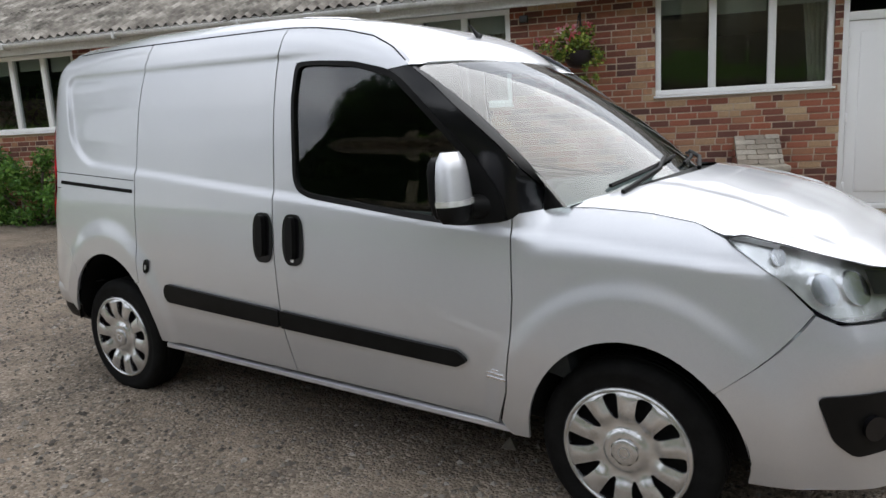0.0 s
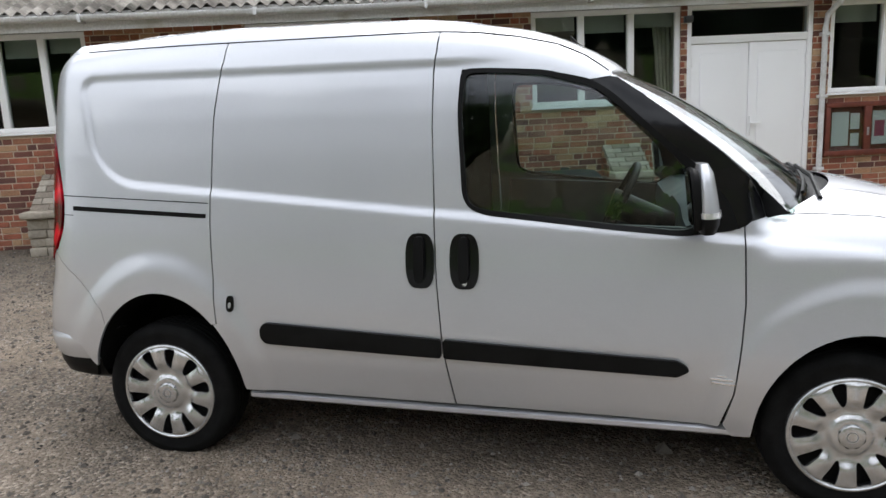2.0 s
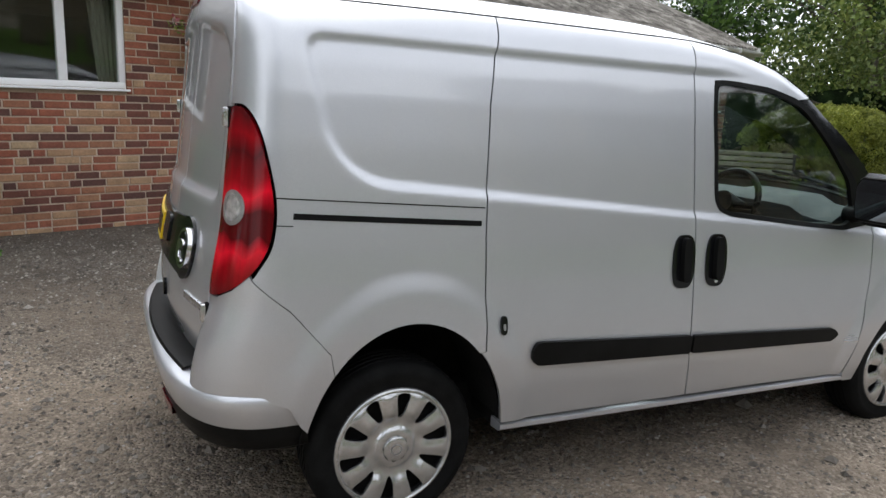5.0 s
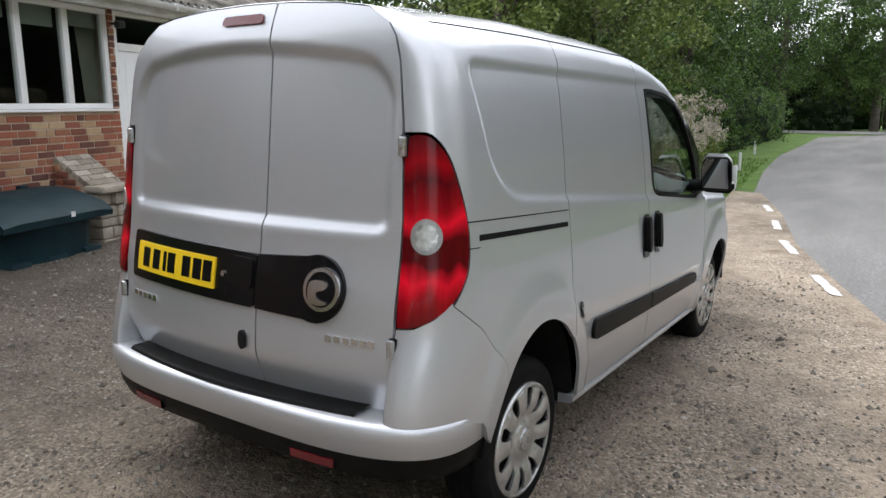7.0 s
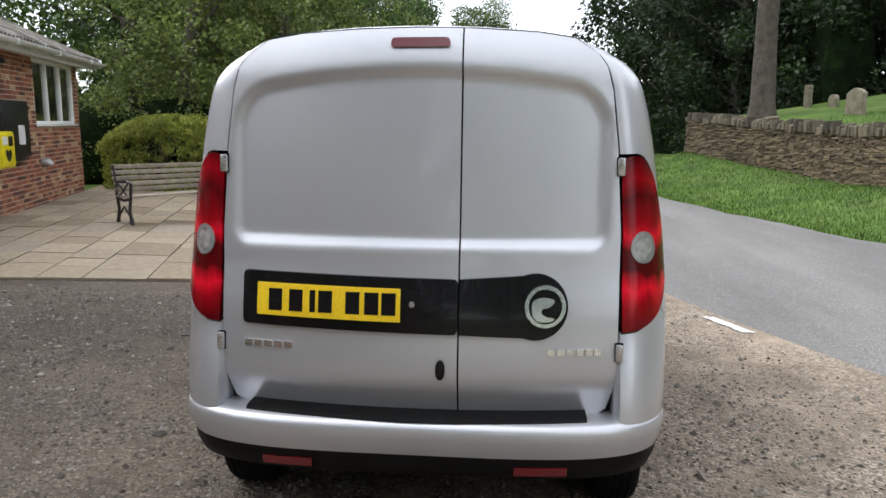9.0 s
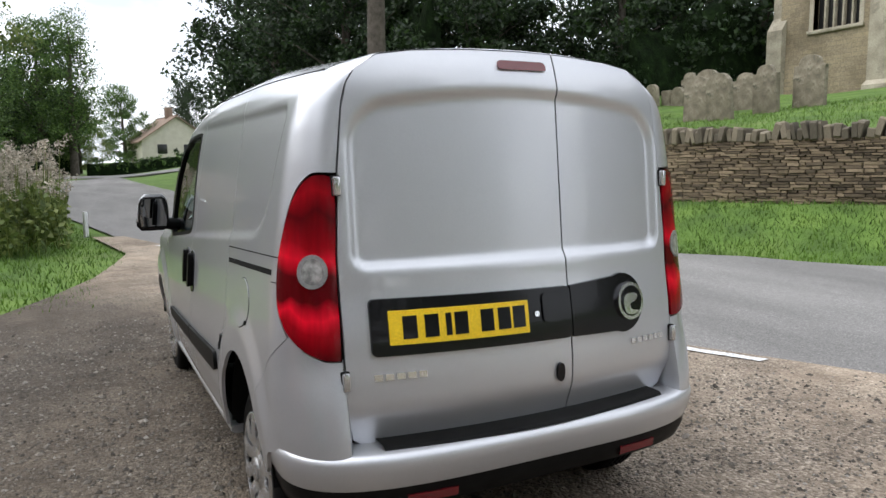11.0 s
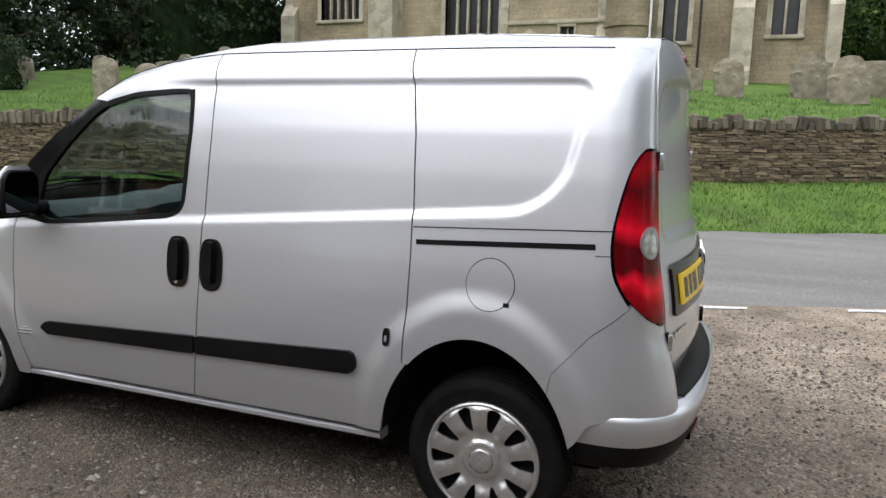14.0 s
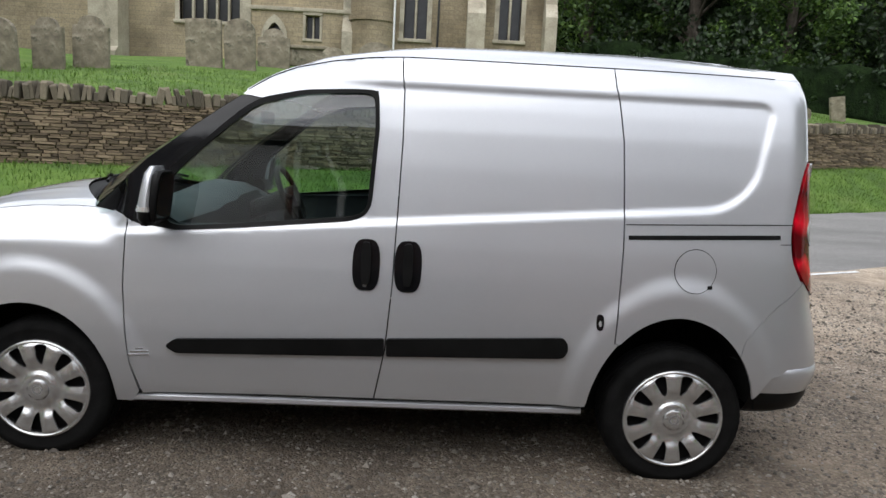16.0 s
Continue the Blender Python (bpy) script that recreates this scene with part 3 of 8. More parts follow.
for a, b in ((-8.2, -7.2), (-6.4, -5.4), (-4.55, -3.6), (-2.7, -1.78), (-0.93, 0.05), (0.78, 1.45), (2.62, 3.1), (4.55, 5.35),
             (6.45, 7.35), (8.3, 9.2), (10.3, 11.2)):
    road_mark(a, b)


def pebbles(count, seed, x0, x1, y0, y1, name, size, wild):
    """Loose stones that lie on the yard, thick in drifts and thin where wheels have swept it."""
    rng = np.random.default_rng(seed)
    verts, faces = [], []
    base = np.array([(1, 0, 0), (0, 1, 0), (-1, 0, 0), (0, -1, 0), (0, 0, 1), (0, 0, -1)])
    tris = [(0, 1, 4), (1, 2, 4), (2, 3, 4), (3, 0, 4), (1, 0, 5), (2, 1, 5), (3, 2, 5), (0, 3, 5)]
    for _ in range(count):
        x, y = rng.uniform(x0, x1), rng.uniform(y0, y1)
        edge = table(NEAR_EDGE, x)
        if y < edge - 0.1 or (x > 3.2 and y > 2.4) or front_un(x, y)[1] < 0.1 or (x > 4.7 and y > edge + 0.5):
            continue
        if noise.noise(Vector((x * 0.8, y * 0.8, 3))) < rng.uniform(-0.9, 0.25) or y < edge + 3.2 * rng.random() ** 1.5:
            continue
        r, spin = size * rng.lognormal(0, wild), rng.uniform(0, 6.3)
        p = base * rng.uniform(0.6, 1.3, (6, 3)) * (r, r, r * 0.7)
        c, sn = math.cos(spin), math.sin(spin)
        b, z = len(verts), land(x, y) + 0.022 + r * 0.15
        verts += [(x + u * c - v * sn, y + u * sn + v * c, z + w) for u, v, w in p.tolist()]
        faces += [tuple(b + k for k in t) for t in tris]
    ob = piece(name, verts, faces, PEBBLE, None, "", 60, False)
    return tagged(ob, "loose grey and brown stone chippings on the yard", "gravel", kind="stuff")


PEBBLE = pieces_material("stone_chipping", ((0.0, (0.045, 0.038, 0.031)), (0.5, (0.13, 0.113, 0.094)), (0.9, (0.20, 0.178, 0.152)), (1.0, (0.30, 0.28, 0.25))), False)
pebbles(120000, 5, -5.5, 6.0, -4.4, 5.2, "stone_chippings", 0.0075, 0.35)
pebbles(9000, 6, -5.0, 5.0, -4.2, 5.0, "loose_stones", 0.015, 0.28)


def blades(name, spots, seed, tall, label):
    rng = np.random.default_rng(seed)
    n = len(spots)
    p = np.array(spots)
    way = rng.uniform(0, 2 * math.pi, n)
    h = tall * rng.uniform(0.5, 1.3, n)
    lean = rng.normal(0, 0.35, (n, 2)) * h[:, None]
    w = 0.006 + 0.006 * rng.random(n)
    side = np.stack([np.cos(way) * w, np.sin(way) * w, 0 * w], 1)
    tip = p + np.c_[lean, h]
    verts = np.stack([p - side, p + side, tip], 1).reshape(-1, 3)
    ob = piece(name, verts.tolist(), np.arange(3 * n).reshape(-1, 3).tolist(), GRASS_BLADE, None, "", 60, False)
    return tagged(ob, label, "grass", kind="stuff")


def verge_spots(count, seed, where):
    rng, out = np.random.default_rng(seed), []
    while len(out) < count:
        spot = where(rng)
        if spot:
            out.append((spot[0], spot[1], land(*spot) - 0.03))
    return out


def on_bank(rng):
    x = rng.uniform(-14, 24)
    far, wall = table(FAR_EDGE, x), table(WALL_LINE, x)
    return (x, far - 0.02 - (far - wall - 0.2) * rng.random() ** 1.3)


def on_churchyard(rng):
    x = rng.uniform(-16, 20)
    return (x, table(WALL_LINE, x) - 0.4 - 9 * rng.random() ** 1.2)


def on_near_verge(rng):
    x = rng.uniform(5.4, 26)
    near = table(NEAR_EDGE, x)
    low = table([(5, 2.7), (6.3, 2.3), (7.5, 1.9), (9, 1.2), (10.2, 0.85), (12.5, 0.35), (20, 0.2), (40, 0.2)], x)
    return (x, near + low + rng.random() * min(2.6 + (x - 5) * 0.12, 4.5))


blades("verge_grass", verge_spots(38000, 11, on_bank), 12, 0.085, "short bright green grass on the roadside bank")
blades("churchyard_grass", verge_spots(26000, 13, on_churchyard), 14, 0.10, "mown green grass among the gravestones")
blades("near_verge_grass", verge_spots(9000, 15, on_near_verge), 16, 0.09, "green verge grass beside the lane")

# ---- the van ----
# Its rear axle stands over x = 0 and it looks along +x; shapes are given for one side and mirrored.
HALF_WIDTH = [(0.20, 0.835), (0.28, 0.855), (0.36, 0.878), (0.50, 0.900), (0.62, 0.908), (0.75, 0.907), (0.90, 0.900), (1.02, 0.890), (1.12, 0.878),
              (1.20, 0.869), (1.35, 0.851), (1.50, 0.828), (1.60, 0.808), (1.66, 0.792), (1.70, 0.778), (1.80, 0.735)]
RAIL = [(-0.7, 1.62), (-0.5, 1.645), (-0.3, 1.665), (0.0, 1.69), (0.3, 1.70), (1.2, 1.70), (1.4, 1.68), (1.6, 1.635), (1.75, 1.585), (1.9, 1.50), (2.0, 1.43), (2.1, 1.35),
        (2.2, 1.27), (2.3, 1.18), (2.345, 1.16), (2.38, 1.25), (2.45, 1.30), (4.2, 1.30)]
ROOF_TOP = [(-0.62, 1.825), (-0.56, 1.862), (-0.5, 1.874), (-0.4, 1.884), (-0.2, 1.893), (0.2, 1.898), (0.8, 1.896), (1.1, 1.888), (1.3, 1.868), (1.55, 1.828),
            (1.77, 1.776), (1.88, 1.735), (1.95, 1.698), (2.02, 1.640)]
DOOR_EDGE = [(0.5, 0.69), (1.2, 0.69), (1.48, 0.672), (1.68, 0.648), (1.745, 0.630), (1.79, 0.600), (1.83, 0.545), (1.9, 0.45)]


def curve(rows):
    """A smooth reading of a table: straight lines, evened out."""
    xs, ys = np.array(rows).T
    at = np.linspace(xs[0], xs[-1], 600)
    v = np.interp(at, xs, ys)
    k = np.hanning(25)
    v = np.convolve(np.pad(v, 12, mode="edge"), k / k.sum(), "valid")
    return lambda x: float(np.interp(x, at, v))


half_width, rail, roof_top, door_edge = curve(HALF_WIDTH), curve(RAIL), curve(ROOF_TOP), curve(DOOR_EDGE)
ARCH_REAR, ARCH_FRONT = (0.03, 0.31, 0.364, 0.467), (2.775, 0.30, 0.360, 0.405)


def ledge(u):
    return 1.222 - 0.085 * max(0.0, u + 0.05)


def rounded_depth(a, b, r):
    """How far inside a corner of radius r a point lies, given its distances from the two sides."""
    return r - math.hypot(max(0.0, r - a), max(0.0, r - b)) if a < r and b < r else min(a, b)


def relief(u, z):
    """How far the side stands out of its plain form: the sunk upper panel, the flared arches."""
    top, low, back = 1.688 - z, z - ledge(u), 0.96 * (u + 0.338 - 0.22 * (1.70 - z))
    depth = min(rounded_depth(low, back, 0.19), rounded_depth(top, back, 0.07))
    out = -0.0115 * (1 - smooth(1.25, 1.60, u) * smooth(1.25, 1.45, z)) * smooth(-0.008, 0.022, depth)
    for cx, cz, a, b in (ARCH_REAR, ARCH_FRONT):
        r = math.hypot((u - cx) / a, (z - cz) / b)
        reach = 1.30 if cx < 1 else 1.42
        if r < reach + 0.3:
            out += 0.016 * (1 - smooth(reach - 0.12, reach + 0.10, r))
    if u > 2.36 and z > 0.94:
        out -= 3.6 * (z - 0.94) ** 2 * smooth(2.36, 2.48, u)
    return out


def rear_x(y, z):
    x = -0.667 + 0.10 * (z - 0.74) + 0.15 * y * y
    x += 0.034 * max(0.0, (z - 1.70) / 0.172) ** 2 + 0.055 * smooth(0.72, 0.54, z)
    edge_top = 1.735 - 0.16 * y * y
    d = min(rounded_depth(edge_top - z, 0.640 - abs(y), 0.13), rounded_depth(z - 1.150, 0.640 - abs(y), 0.05))
    return x + 0.019 * smooth(-0.010, 0.026, d) - 0.012 * smooth(0.62, 0.80, z) * smooth(1.10, 0.90, z)


PANEL_TOP = [(-0.6, 1.785), (-0.5, 1.795), (-0.3, 1.80), (1.25, 1.80), (1.40, 1.790), (1.55, 1.768), (1.70, 1.733), (1.80, 1.688), (1.86, 1.646), (1.91, 1.608), (1.98, 1.556), (2.1, 1.46)]


def edge_power(u):
    return 0.55 + 0.2 * smooth(0.3, -0.4, u)


def roll_over(u, v):
    """How far round the roof's edge a height lies, as an angle."""
    f = (v - rail(u)) / max(0.05, roof_top(u) - rail(u))
    return math.asin(min(1.0, max(0.0, f)) ** (1 / edge_power(u)))


def shoulder(u, a):
    """Half width at an angle round the roof's edge; it leaves the side in the side's own slope."""
    top, p = rail(u), edge_power(u)
    y0 = half_width(top) - 0.009 * ((u - 1.2) / 1.0) ** 2 * (1 if u < 1.2 else 0.5)
    lean = (half_width(top - 0.03) - half_width(top)) / 0.03
    c, sn = max(0.0, math.cos(a)), max(0.0, math.sin(a))
    return y0 * c ** p - lean * (roof_top(u) - top) * sn ** p * c


def side(u, v, s, out=0.0):
    """The body's side: u runs along the van and round its corners, v up it and over the roof's edge; s: 1 left, -1 right."""
    top = rail(u)
    if v <= top:
        z, y = v, half_width(v) - 0.009 * ((u - 1.2) / 1.0) ** 2 * (1 if u < 1.2 else 0.5) + relief(u, v)
    else:
        y, z = shoulder(u, roll_over(u, v)) + relief(u, v), v
    y += out
    x = u
    if u < -0.38:
        a = min(1.0, (-0.38 - u) / 0.22) * math.pi / 2
        inner = door_edge(z)
        xr = rear_x(inner, z) + 0.004 - out - (0.055 * smooth(0.72, 0.54, z) + 0.050 * smooth(0.88, 0.60, z))
        x = -0.38 + (xr + 0.38) * math.sin(a)
        y = inner + (y - inner) * math.cos(a)
    elif u > 2.95:
        a = min(1.0, (u - 2.95) / 1.05) * math.pi / 2
        reach = 0.70 - 0.55 * max(0.0, v - 0.70)
        x = 2.95 + (reach + out) * math.sin(a)
        y *= math.cos(a) ** 0.8
    return (x, s * y, z)


def skin(outline, s, step=0.0155, out=0.0, lip=0.014, holes=(), where=side):
    """A body panel with turned-in edges."""
    pts, tris, rim = sheet(outline, step, holes)
    verts = [where(u, v, s, out) for u, v in pts]
    faces = [t if s < 0 else t[::-1] for t in tris]
    loops, start = [], 0
    counts = [rim] + [len(stepped(h, step)) for h in holes]
    for c in counts:
        loops.append(range(start, start + c))
        start += c
    for one in loops:
        base = len(verts)
        one = list(one)
        verts += [verts[k] for k in one] + [where(pts[k][0], pts[k][1], s, out - lip) for k in one]
        count = len(one)
        for i in range(count):
            j = (i + 1) % count
            faces.append((base + i, base + j, base + count + j, base + count + i))
    return verts, faces


def arch_line(arch, a0, a1, grow=0.0, count=22):
    cx, cz, a, b = arch
    return [(cx + (a + grow) * math.cos(t), cz + (b + grow) * math.sin(t)) for t in np.linspace(radians(a0), radians(a1), count)]


def grid_faces(rows, flip=False):
    n = len(rows[0])
    faces = [(j * n + i, j * n + i + 1, (j + 1) * n + i + 1, (j + 1) * n + i) for j in range(len(rows) - 1) for i in range(n - 1)]
    return [p for r in rows for p in r], [f[::-1] for f in faces] if flip else faces


def rounded(pts, r, count=5):
    """A polygon with corners of radius about r."""
    out = []
    for k, p in enumerate(pts):
        a, b, c = Vector(pts[k - 1]), Vector(p), Vector(pts[(k + 1) % len(pts)])
        p0, p1 = b + (a - b).normalized() * min(r, (a - b).length / 2.1), b + (c - b).normalized() * min(r, (c - b).length / 2.1)
        out += [tuple(p0 * (1 - t) ** 2 + b * 2 * t * (1 - t) + p1 * t * t) for t in np.linspace(0, 1, count)]
    return out


SEAM_1 = [(0.302, 0.655), (0.294, 0.88), (0.291, 1.06), (0.296, 1.22), (0.312, 1.50), (0.335, 1.66), (0.352, 1.725), (0.358, 1.80)]
SEAM_2 = [(1.308, 0.352), (1.268, 0.58), (1.249, 0.85), (1.241, 1.13), (1.233, 1.45), (1.237, 1.66), (1.247, 1.725), (1.252, 1.80)]
SEAM_3 = [(2.302, 0.325), (2.342, 0.46), (2.362, 0.66), (2.369, 0.80), (2.358, 1.072)]
GAP = 0.0028
OPENING = [(1.345, 1.652), (1.334, 1.50), (1.352, 1.18), (1.380, 1.134), (1.44, 1.112), (1.70, 1.084), (1.92, 1.060), (2.15, 1.040), (2.340, 1.062),
           (2.300, 1.165), (2.20, 1.280), (2.05, 1.412), (1.95, 1.504), (1.89, 1.556), (1.82, 1.599), (1.65, 1.638), (1.45, 1.652)]
PANE = [(1.37, 1.628), (1.358, 1.50), (1.378, 1.175), (1.402, 1.150), (1.45, 1.136), (1.70, 1.109), (1.92, 1.086), (2.13, 1.066), (2.185, 1.078), (2.20, 1.14),
        (2.17, 1.262), (2.02, 1.406), (1.92, 1.494), (1.835, 1.562), (1.65, 1.612), (1.45, 1.628)]
LAMP = [(-0.56, 1.453), (-0.515, 1.446), (-0.470, 1.39), (-0.437, 1.28), (-0.420, 1.16), (-0.428, 1.05), (-0.458, 0.965), (-0.505, 0.905), (-0.555, 0.874), (-0.594, 0.868),
        (-0.597, 1.0), (-0.597, 1.3), (-0.592, 1.44)]


def flow(pts, n=4):
    """A smooth line through points."""
    out = []
    for k in range(len(pts) - 1):
        p0, p1, p2, p3 = (Vector(pts[min(max(k + d, 0), len(pts) - 1)]) for d in (-1, 0, 1, 2))
        for t in np.arange(n) / n:
            out.append(tuple(0.5 * ((p1 * 2) + (p2 - p0) * t + (p0 * 2 - p1 * 5 + p2 * 4 - p3) * t * t + (p1 * 3 - p0 - p2 * 3 + p3) * t ** 3)))
    return out + [tuple(pts[-1])]


LAMP = flow(LAMP[:10]) + LAMP[10:]


def shift(line, du):
    return [(u + du, v) for u, v in line]


van = thing("van", (0, 0, 0), "silver panel van with black rub strips parked on the gravel", "van")


def body_side(s):
    word = "right" if s < 0 else "left"
    # rear quarter: seam, roof's edge, corner, round the lamp, down to the arch
    quarter = shift(SEAM_1, -GAP) + [(0.1, 1.80), (-0.3, 1.80), (-0.50, 1.795), (-0.598, 1.785), (-0.598, 1.46)]
    quarter += flow([(-0.56, 1.461), (-0.510, 1.455), (-0.462, 1.395), (-0.429, 1.28), (-0.412, 1.16), (-0.420, 1.045), (-0.447, 0.968), (-0.462, 0.936)]) + [(-0.254, 0.694)]
    quarter += [p for p in arch_line(ARCH_REAR, 138, 47)]
    piece("rear_quarter", *skin(quarter, s), SILVER, van, "silver rear side panel with a sunk upper field")
    # sliding door
    door = shift(SEAM_2, -GAP)[::-1] + [(1.302, 0.350), (0.80, 0.358), (0.402, 0.362)]
    door += [p for p in arch_line(ARCH_REAR, 9, 46, 0.006)] + shift(SEAM_1, GAP) + [(0.8, 1.80)]
    slide = piece("sliding_door", *skin(door, s), SILVER, van, "silver sliding side door without a window")
    # front door with its window
    lower = [(1.312, 0.350), (1.8, 0.342), (2.296, 0.325)] + shift(SEAM_3[1:], -GAP)
    front = lower + [OPENING[k] for k in range(8, -1, -1)] + [OPENING[k] for k in range(16, 13, -1)]
    front += [(1.845, 1.602), (1.905, 1.611), (1.86, 1.644), (1.79, 1.690), (1.70, 1.731), (1.55, 1.766), (1.40, 1.788)] + shift(SEAM_2, GAP)[::-1][:-1]
    cab = piece("front_door", *skin(front, s), SILVER, van, "silver cab door with a curved window")
    edge = rounded([((u - 1.75) * 1.006 + 1.75, (v - 1.35) * 1.008 + 1.35) for u, v in OPENING], 0.035)
    pane_edge = rounded([((u - 1.75) * 1.024 + 1.75, (v - 1.35) * 1.034 + 1.35) for u, v in PANE], 0.035)
    piece("window_frame", *skin(edge, s, 0.02, 0.003, 0.02, (pane_edge,)), BLACK_PLASTIC, cab, "black window surround")
    glass = piece("window_pane", *skin(pane_edge, s, 0.04, -0.010, 0.002), CAR_GLASS, cab, "tinted cab window")
    glass.visible_shadow = False
    # wing
    wing = shift(SEAM_3, GAP)[::-1][:4] + [(2.312, 0.335), (2.345, 0.285), (2.412, 0.285)]
    wing += arch_line(ARCH_FRONT, 176, 44) + [(3.318, 0.828), (3.300, 0.850), (3.243, 0.922), (3.14, 0.992), (3.06, 1.038)]
    wing += [(2.95, 1.0765), (2.80, 1.0965), (2.60, 1.1045), (2.45, 1.0985), (2.38, 1.088)]
    piece("front_wing", *skin(wing, s), SILVER, van, "silver front wing with a flared arch")
    # bumper corner above the step
    horn = arch_line(ARCH_REAR, 165, 138.5, 0.0, 9) + [(-0.256, 0.6932), (-0.464, 0.9345), (-0.468, 0.946), (-0.508, 0.897), (-0.555, 0.866), (-0.598, 0.860), (-0.598, 0.65), (-0.598, 0.568), (-0.44, 0.568), (-0.385, 0.53), (-0.345, 0.455)]
    piece("rear_bumper_corner", *skin(horn, s), SILVER, van, "silver bumper corner below the tail lamp")
    rows = []
    for z in np.linspace(0.566, 0.868, 14):
        x, y, _ = side(-0.598, z, s)
        rows.append([(x - 0.001, y, z), (x + 0.015, y - s * 0.010, z), (rear_x(0.68, z) + 0.03, s * 0.672, z)])
    piece("bumper_return", *grid_faces(rows, s > 0), SILVER, van, "silver inner edge of the bumper corner")
    # sill
    rows = []
    for x in np.linspace(0.41, 2.345, 24):
        z = 0.355 - 0.016 * (x - 0.4)
        rows.append([Vector((x, s * y, z + dz)) for y, dz in ((0.80, -0.004), (0.858, -0.006), (0.870, -0.014), (0.870, -0.030), (0.858, -0.040), (0.80, -0.044))])
    piece("sill", *loft(rows), SILVER, van, "silver door sill")
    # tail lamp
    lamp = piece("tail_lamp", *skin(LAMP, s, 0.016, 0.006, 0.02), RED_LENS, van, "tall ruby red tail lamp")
    round_lens = [(-0.533 + 0.041 * math.cos(t), 1.150 + 0.054 * math.sin(t)) for t in np.linspace(0, 2 * math.pi, 28, endpoint=False)]
    inner_lens = [(-0.533 + 0.030 * math.cos(t), 1.150 + 0.041 * math.sin(t)) for t in np.linspace(0, 2 * math.pi, 28, endpoint=False)]
    piece("lamp_bezel", *skin(round_lens, s, 0.012, 0.009, 0.014, (inner_lens,)), GREY_METAL, lamp, "dark grey ring")
    piece("reversing_lamp", *skin(inner_lens, s, 0.012, 0.008, 0.010), LENS_GREY, lamp, "round clear reversing lamp")
    joint = [Vector(side(u, table(PANEL_TOP, u) + 0.001, s, 0.0)) for u in np.linspace(-0.36, 1.885, 60)]
    piece("roof_joint", *tube(joint, 0.003, 6), SHELL_BLACK, van, "dark joint between roof and side")
    flange = [(u, table(PANEL_TOP, u)) for u in np.linspace(-0.36, 1.895, 40)]
    piece("roof_flange", *skin([(u, v - 0.016) for u, v in flange] + [(u, v + 0.012) for u, v in flange[::-1]], s, 0.05, -0.008, 0.004), SILVER, van, "silver roof edge flange")
    # rail slot and the line above it
    slot = [(-0.372, 1.124), (0.272, 1.094), (0.274, 1.112), (-0.370, 1.143)]
    piece("door_rail", *skin(slot, s, 0.03, 0.0015, 0.012), SHELL_BLACK, van, "black sliding-door rail slot")
    line = [(-0.418, 1.186), (0.286, 1.154), (0.286, 1.158), (-0.418, 1.190)]
    piece("panel_seam", *skin(line, s, 0.03, 0.001, 0.008), SHELL_BLACK, van, "thin dark panel seam")
    line = [(-0.418, 1.104), (-0.372, 1.102), (-0.372, 1.105), (-0.418, 1.107)]
    piece("panel_seam", *skin(line, s, 0.03, 0.001, 0.008), SHELL_BLACK, van, "thin dark panel seam")
    # rub strip, one length a door
    top, low = (lambda x: 0.668 - 0.053 * (x - 0.53)), (lambda x: 0.578 - 0.036 * (x - 0.53))
    for name, x0, x1, tip in (("rub_strip", 0.53, 1.262, -1), ("rub_strip", 1.272, 2.145, 1)):
        shape = [(x0, low(x0)), (x1, low(x1))] + ([(2.186, 0.545), (2.180, 0.560)] if tip > 0 else []) + [(x1, top(x1)), (x0, top(x0))]
        shape += [(0.513, 0.664), (0.498, 0.640), (0.498, 0.606), (0.513, 0.584)] if tip < 0 else []
        piece(name, *skin(rounded(shape, 0.012), s, 0.03, 0.017, 0.02), BLACK_PLASTIC, van, "black plastic rub strip", 25)
    # handles
    for owner, cx, key in ((slide, 1.186, False), (cab, 1.360, True)):
        oval = [(cx + 0.057 * abs(math.cos(t)) ** 0.6 * (1 if math.cos(t) > 0 else -1), 0.936 + 0.107 * abs(math.sin(t)) ** 0.75 * (1 if math.sin(t) > 0 else -1)) for t in np.linspace(0, 2 * math.pi, 36, endpoint=False)]
        grip = piece("handle", *skin(oval, s, 0.014, 0.006, 0.012), GLOSS_BLACK, owner, "black upright door handle", 60)
        bar = [(cx + 0.020 * abs(math.cos(t)) ** 0.5 * (1 if math.cos(t) > 0 else -1), 0.945 + 0.088 * abs(math.sin(t)) ** 0.6 * (1 if math.sin(t) > 0 else -1)) for t in np.linspace(0, 2 * math.pi, 28, endpoint=False)]
        piece("grip", *skin(bar, s, 0.012, 0.028, 0.026), BLACK_PLASTIC, owner)
        if key:
            hole = [(cx + 0.002 + 0.009 * math.cos(t), 0.852 + 0.009 * math.sin(t)) for t in np.linspace(0, 2 * math.pi, 14, endpoint=False)]
            piece("lock", *skin(hole, s, 0.006, 0.010, 0.008), CHROME, owner, "small chrome key lock")
    plate = [(0.370 + 0.015 * abs(math.cos(t)) ** 0.6 * (1 if math.cos(t) > 0 else -1), 0.743 + 0.033 * abs(math.sin(t)) ** 0.7 * (1 if math.sin(t) > 0 else -1)) for t in np.linspace(0, 2 * math.pi, 24, endpoint=False)]
    piece("deadlock", *skin(plate, s, 0.01, 0.008, 0.01), GLOSS_BLACK, slide, "small black deadlock plate")
    drop = [(0.370 + 0.006 * math.cos(t), 0.738 + 0.012 * math.sin(t)) for t in np.linspace(0, 2 * math.pi, 14, endpoint=False)]
    piece("lock", *skin(drop, s, 0.006, 0.011, 0.006), GREY_METAL, slide)
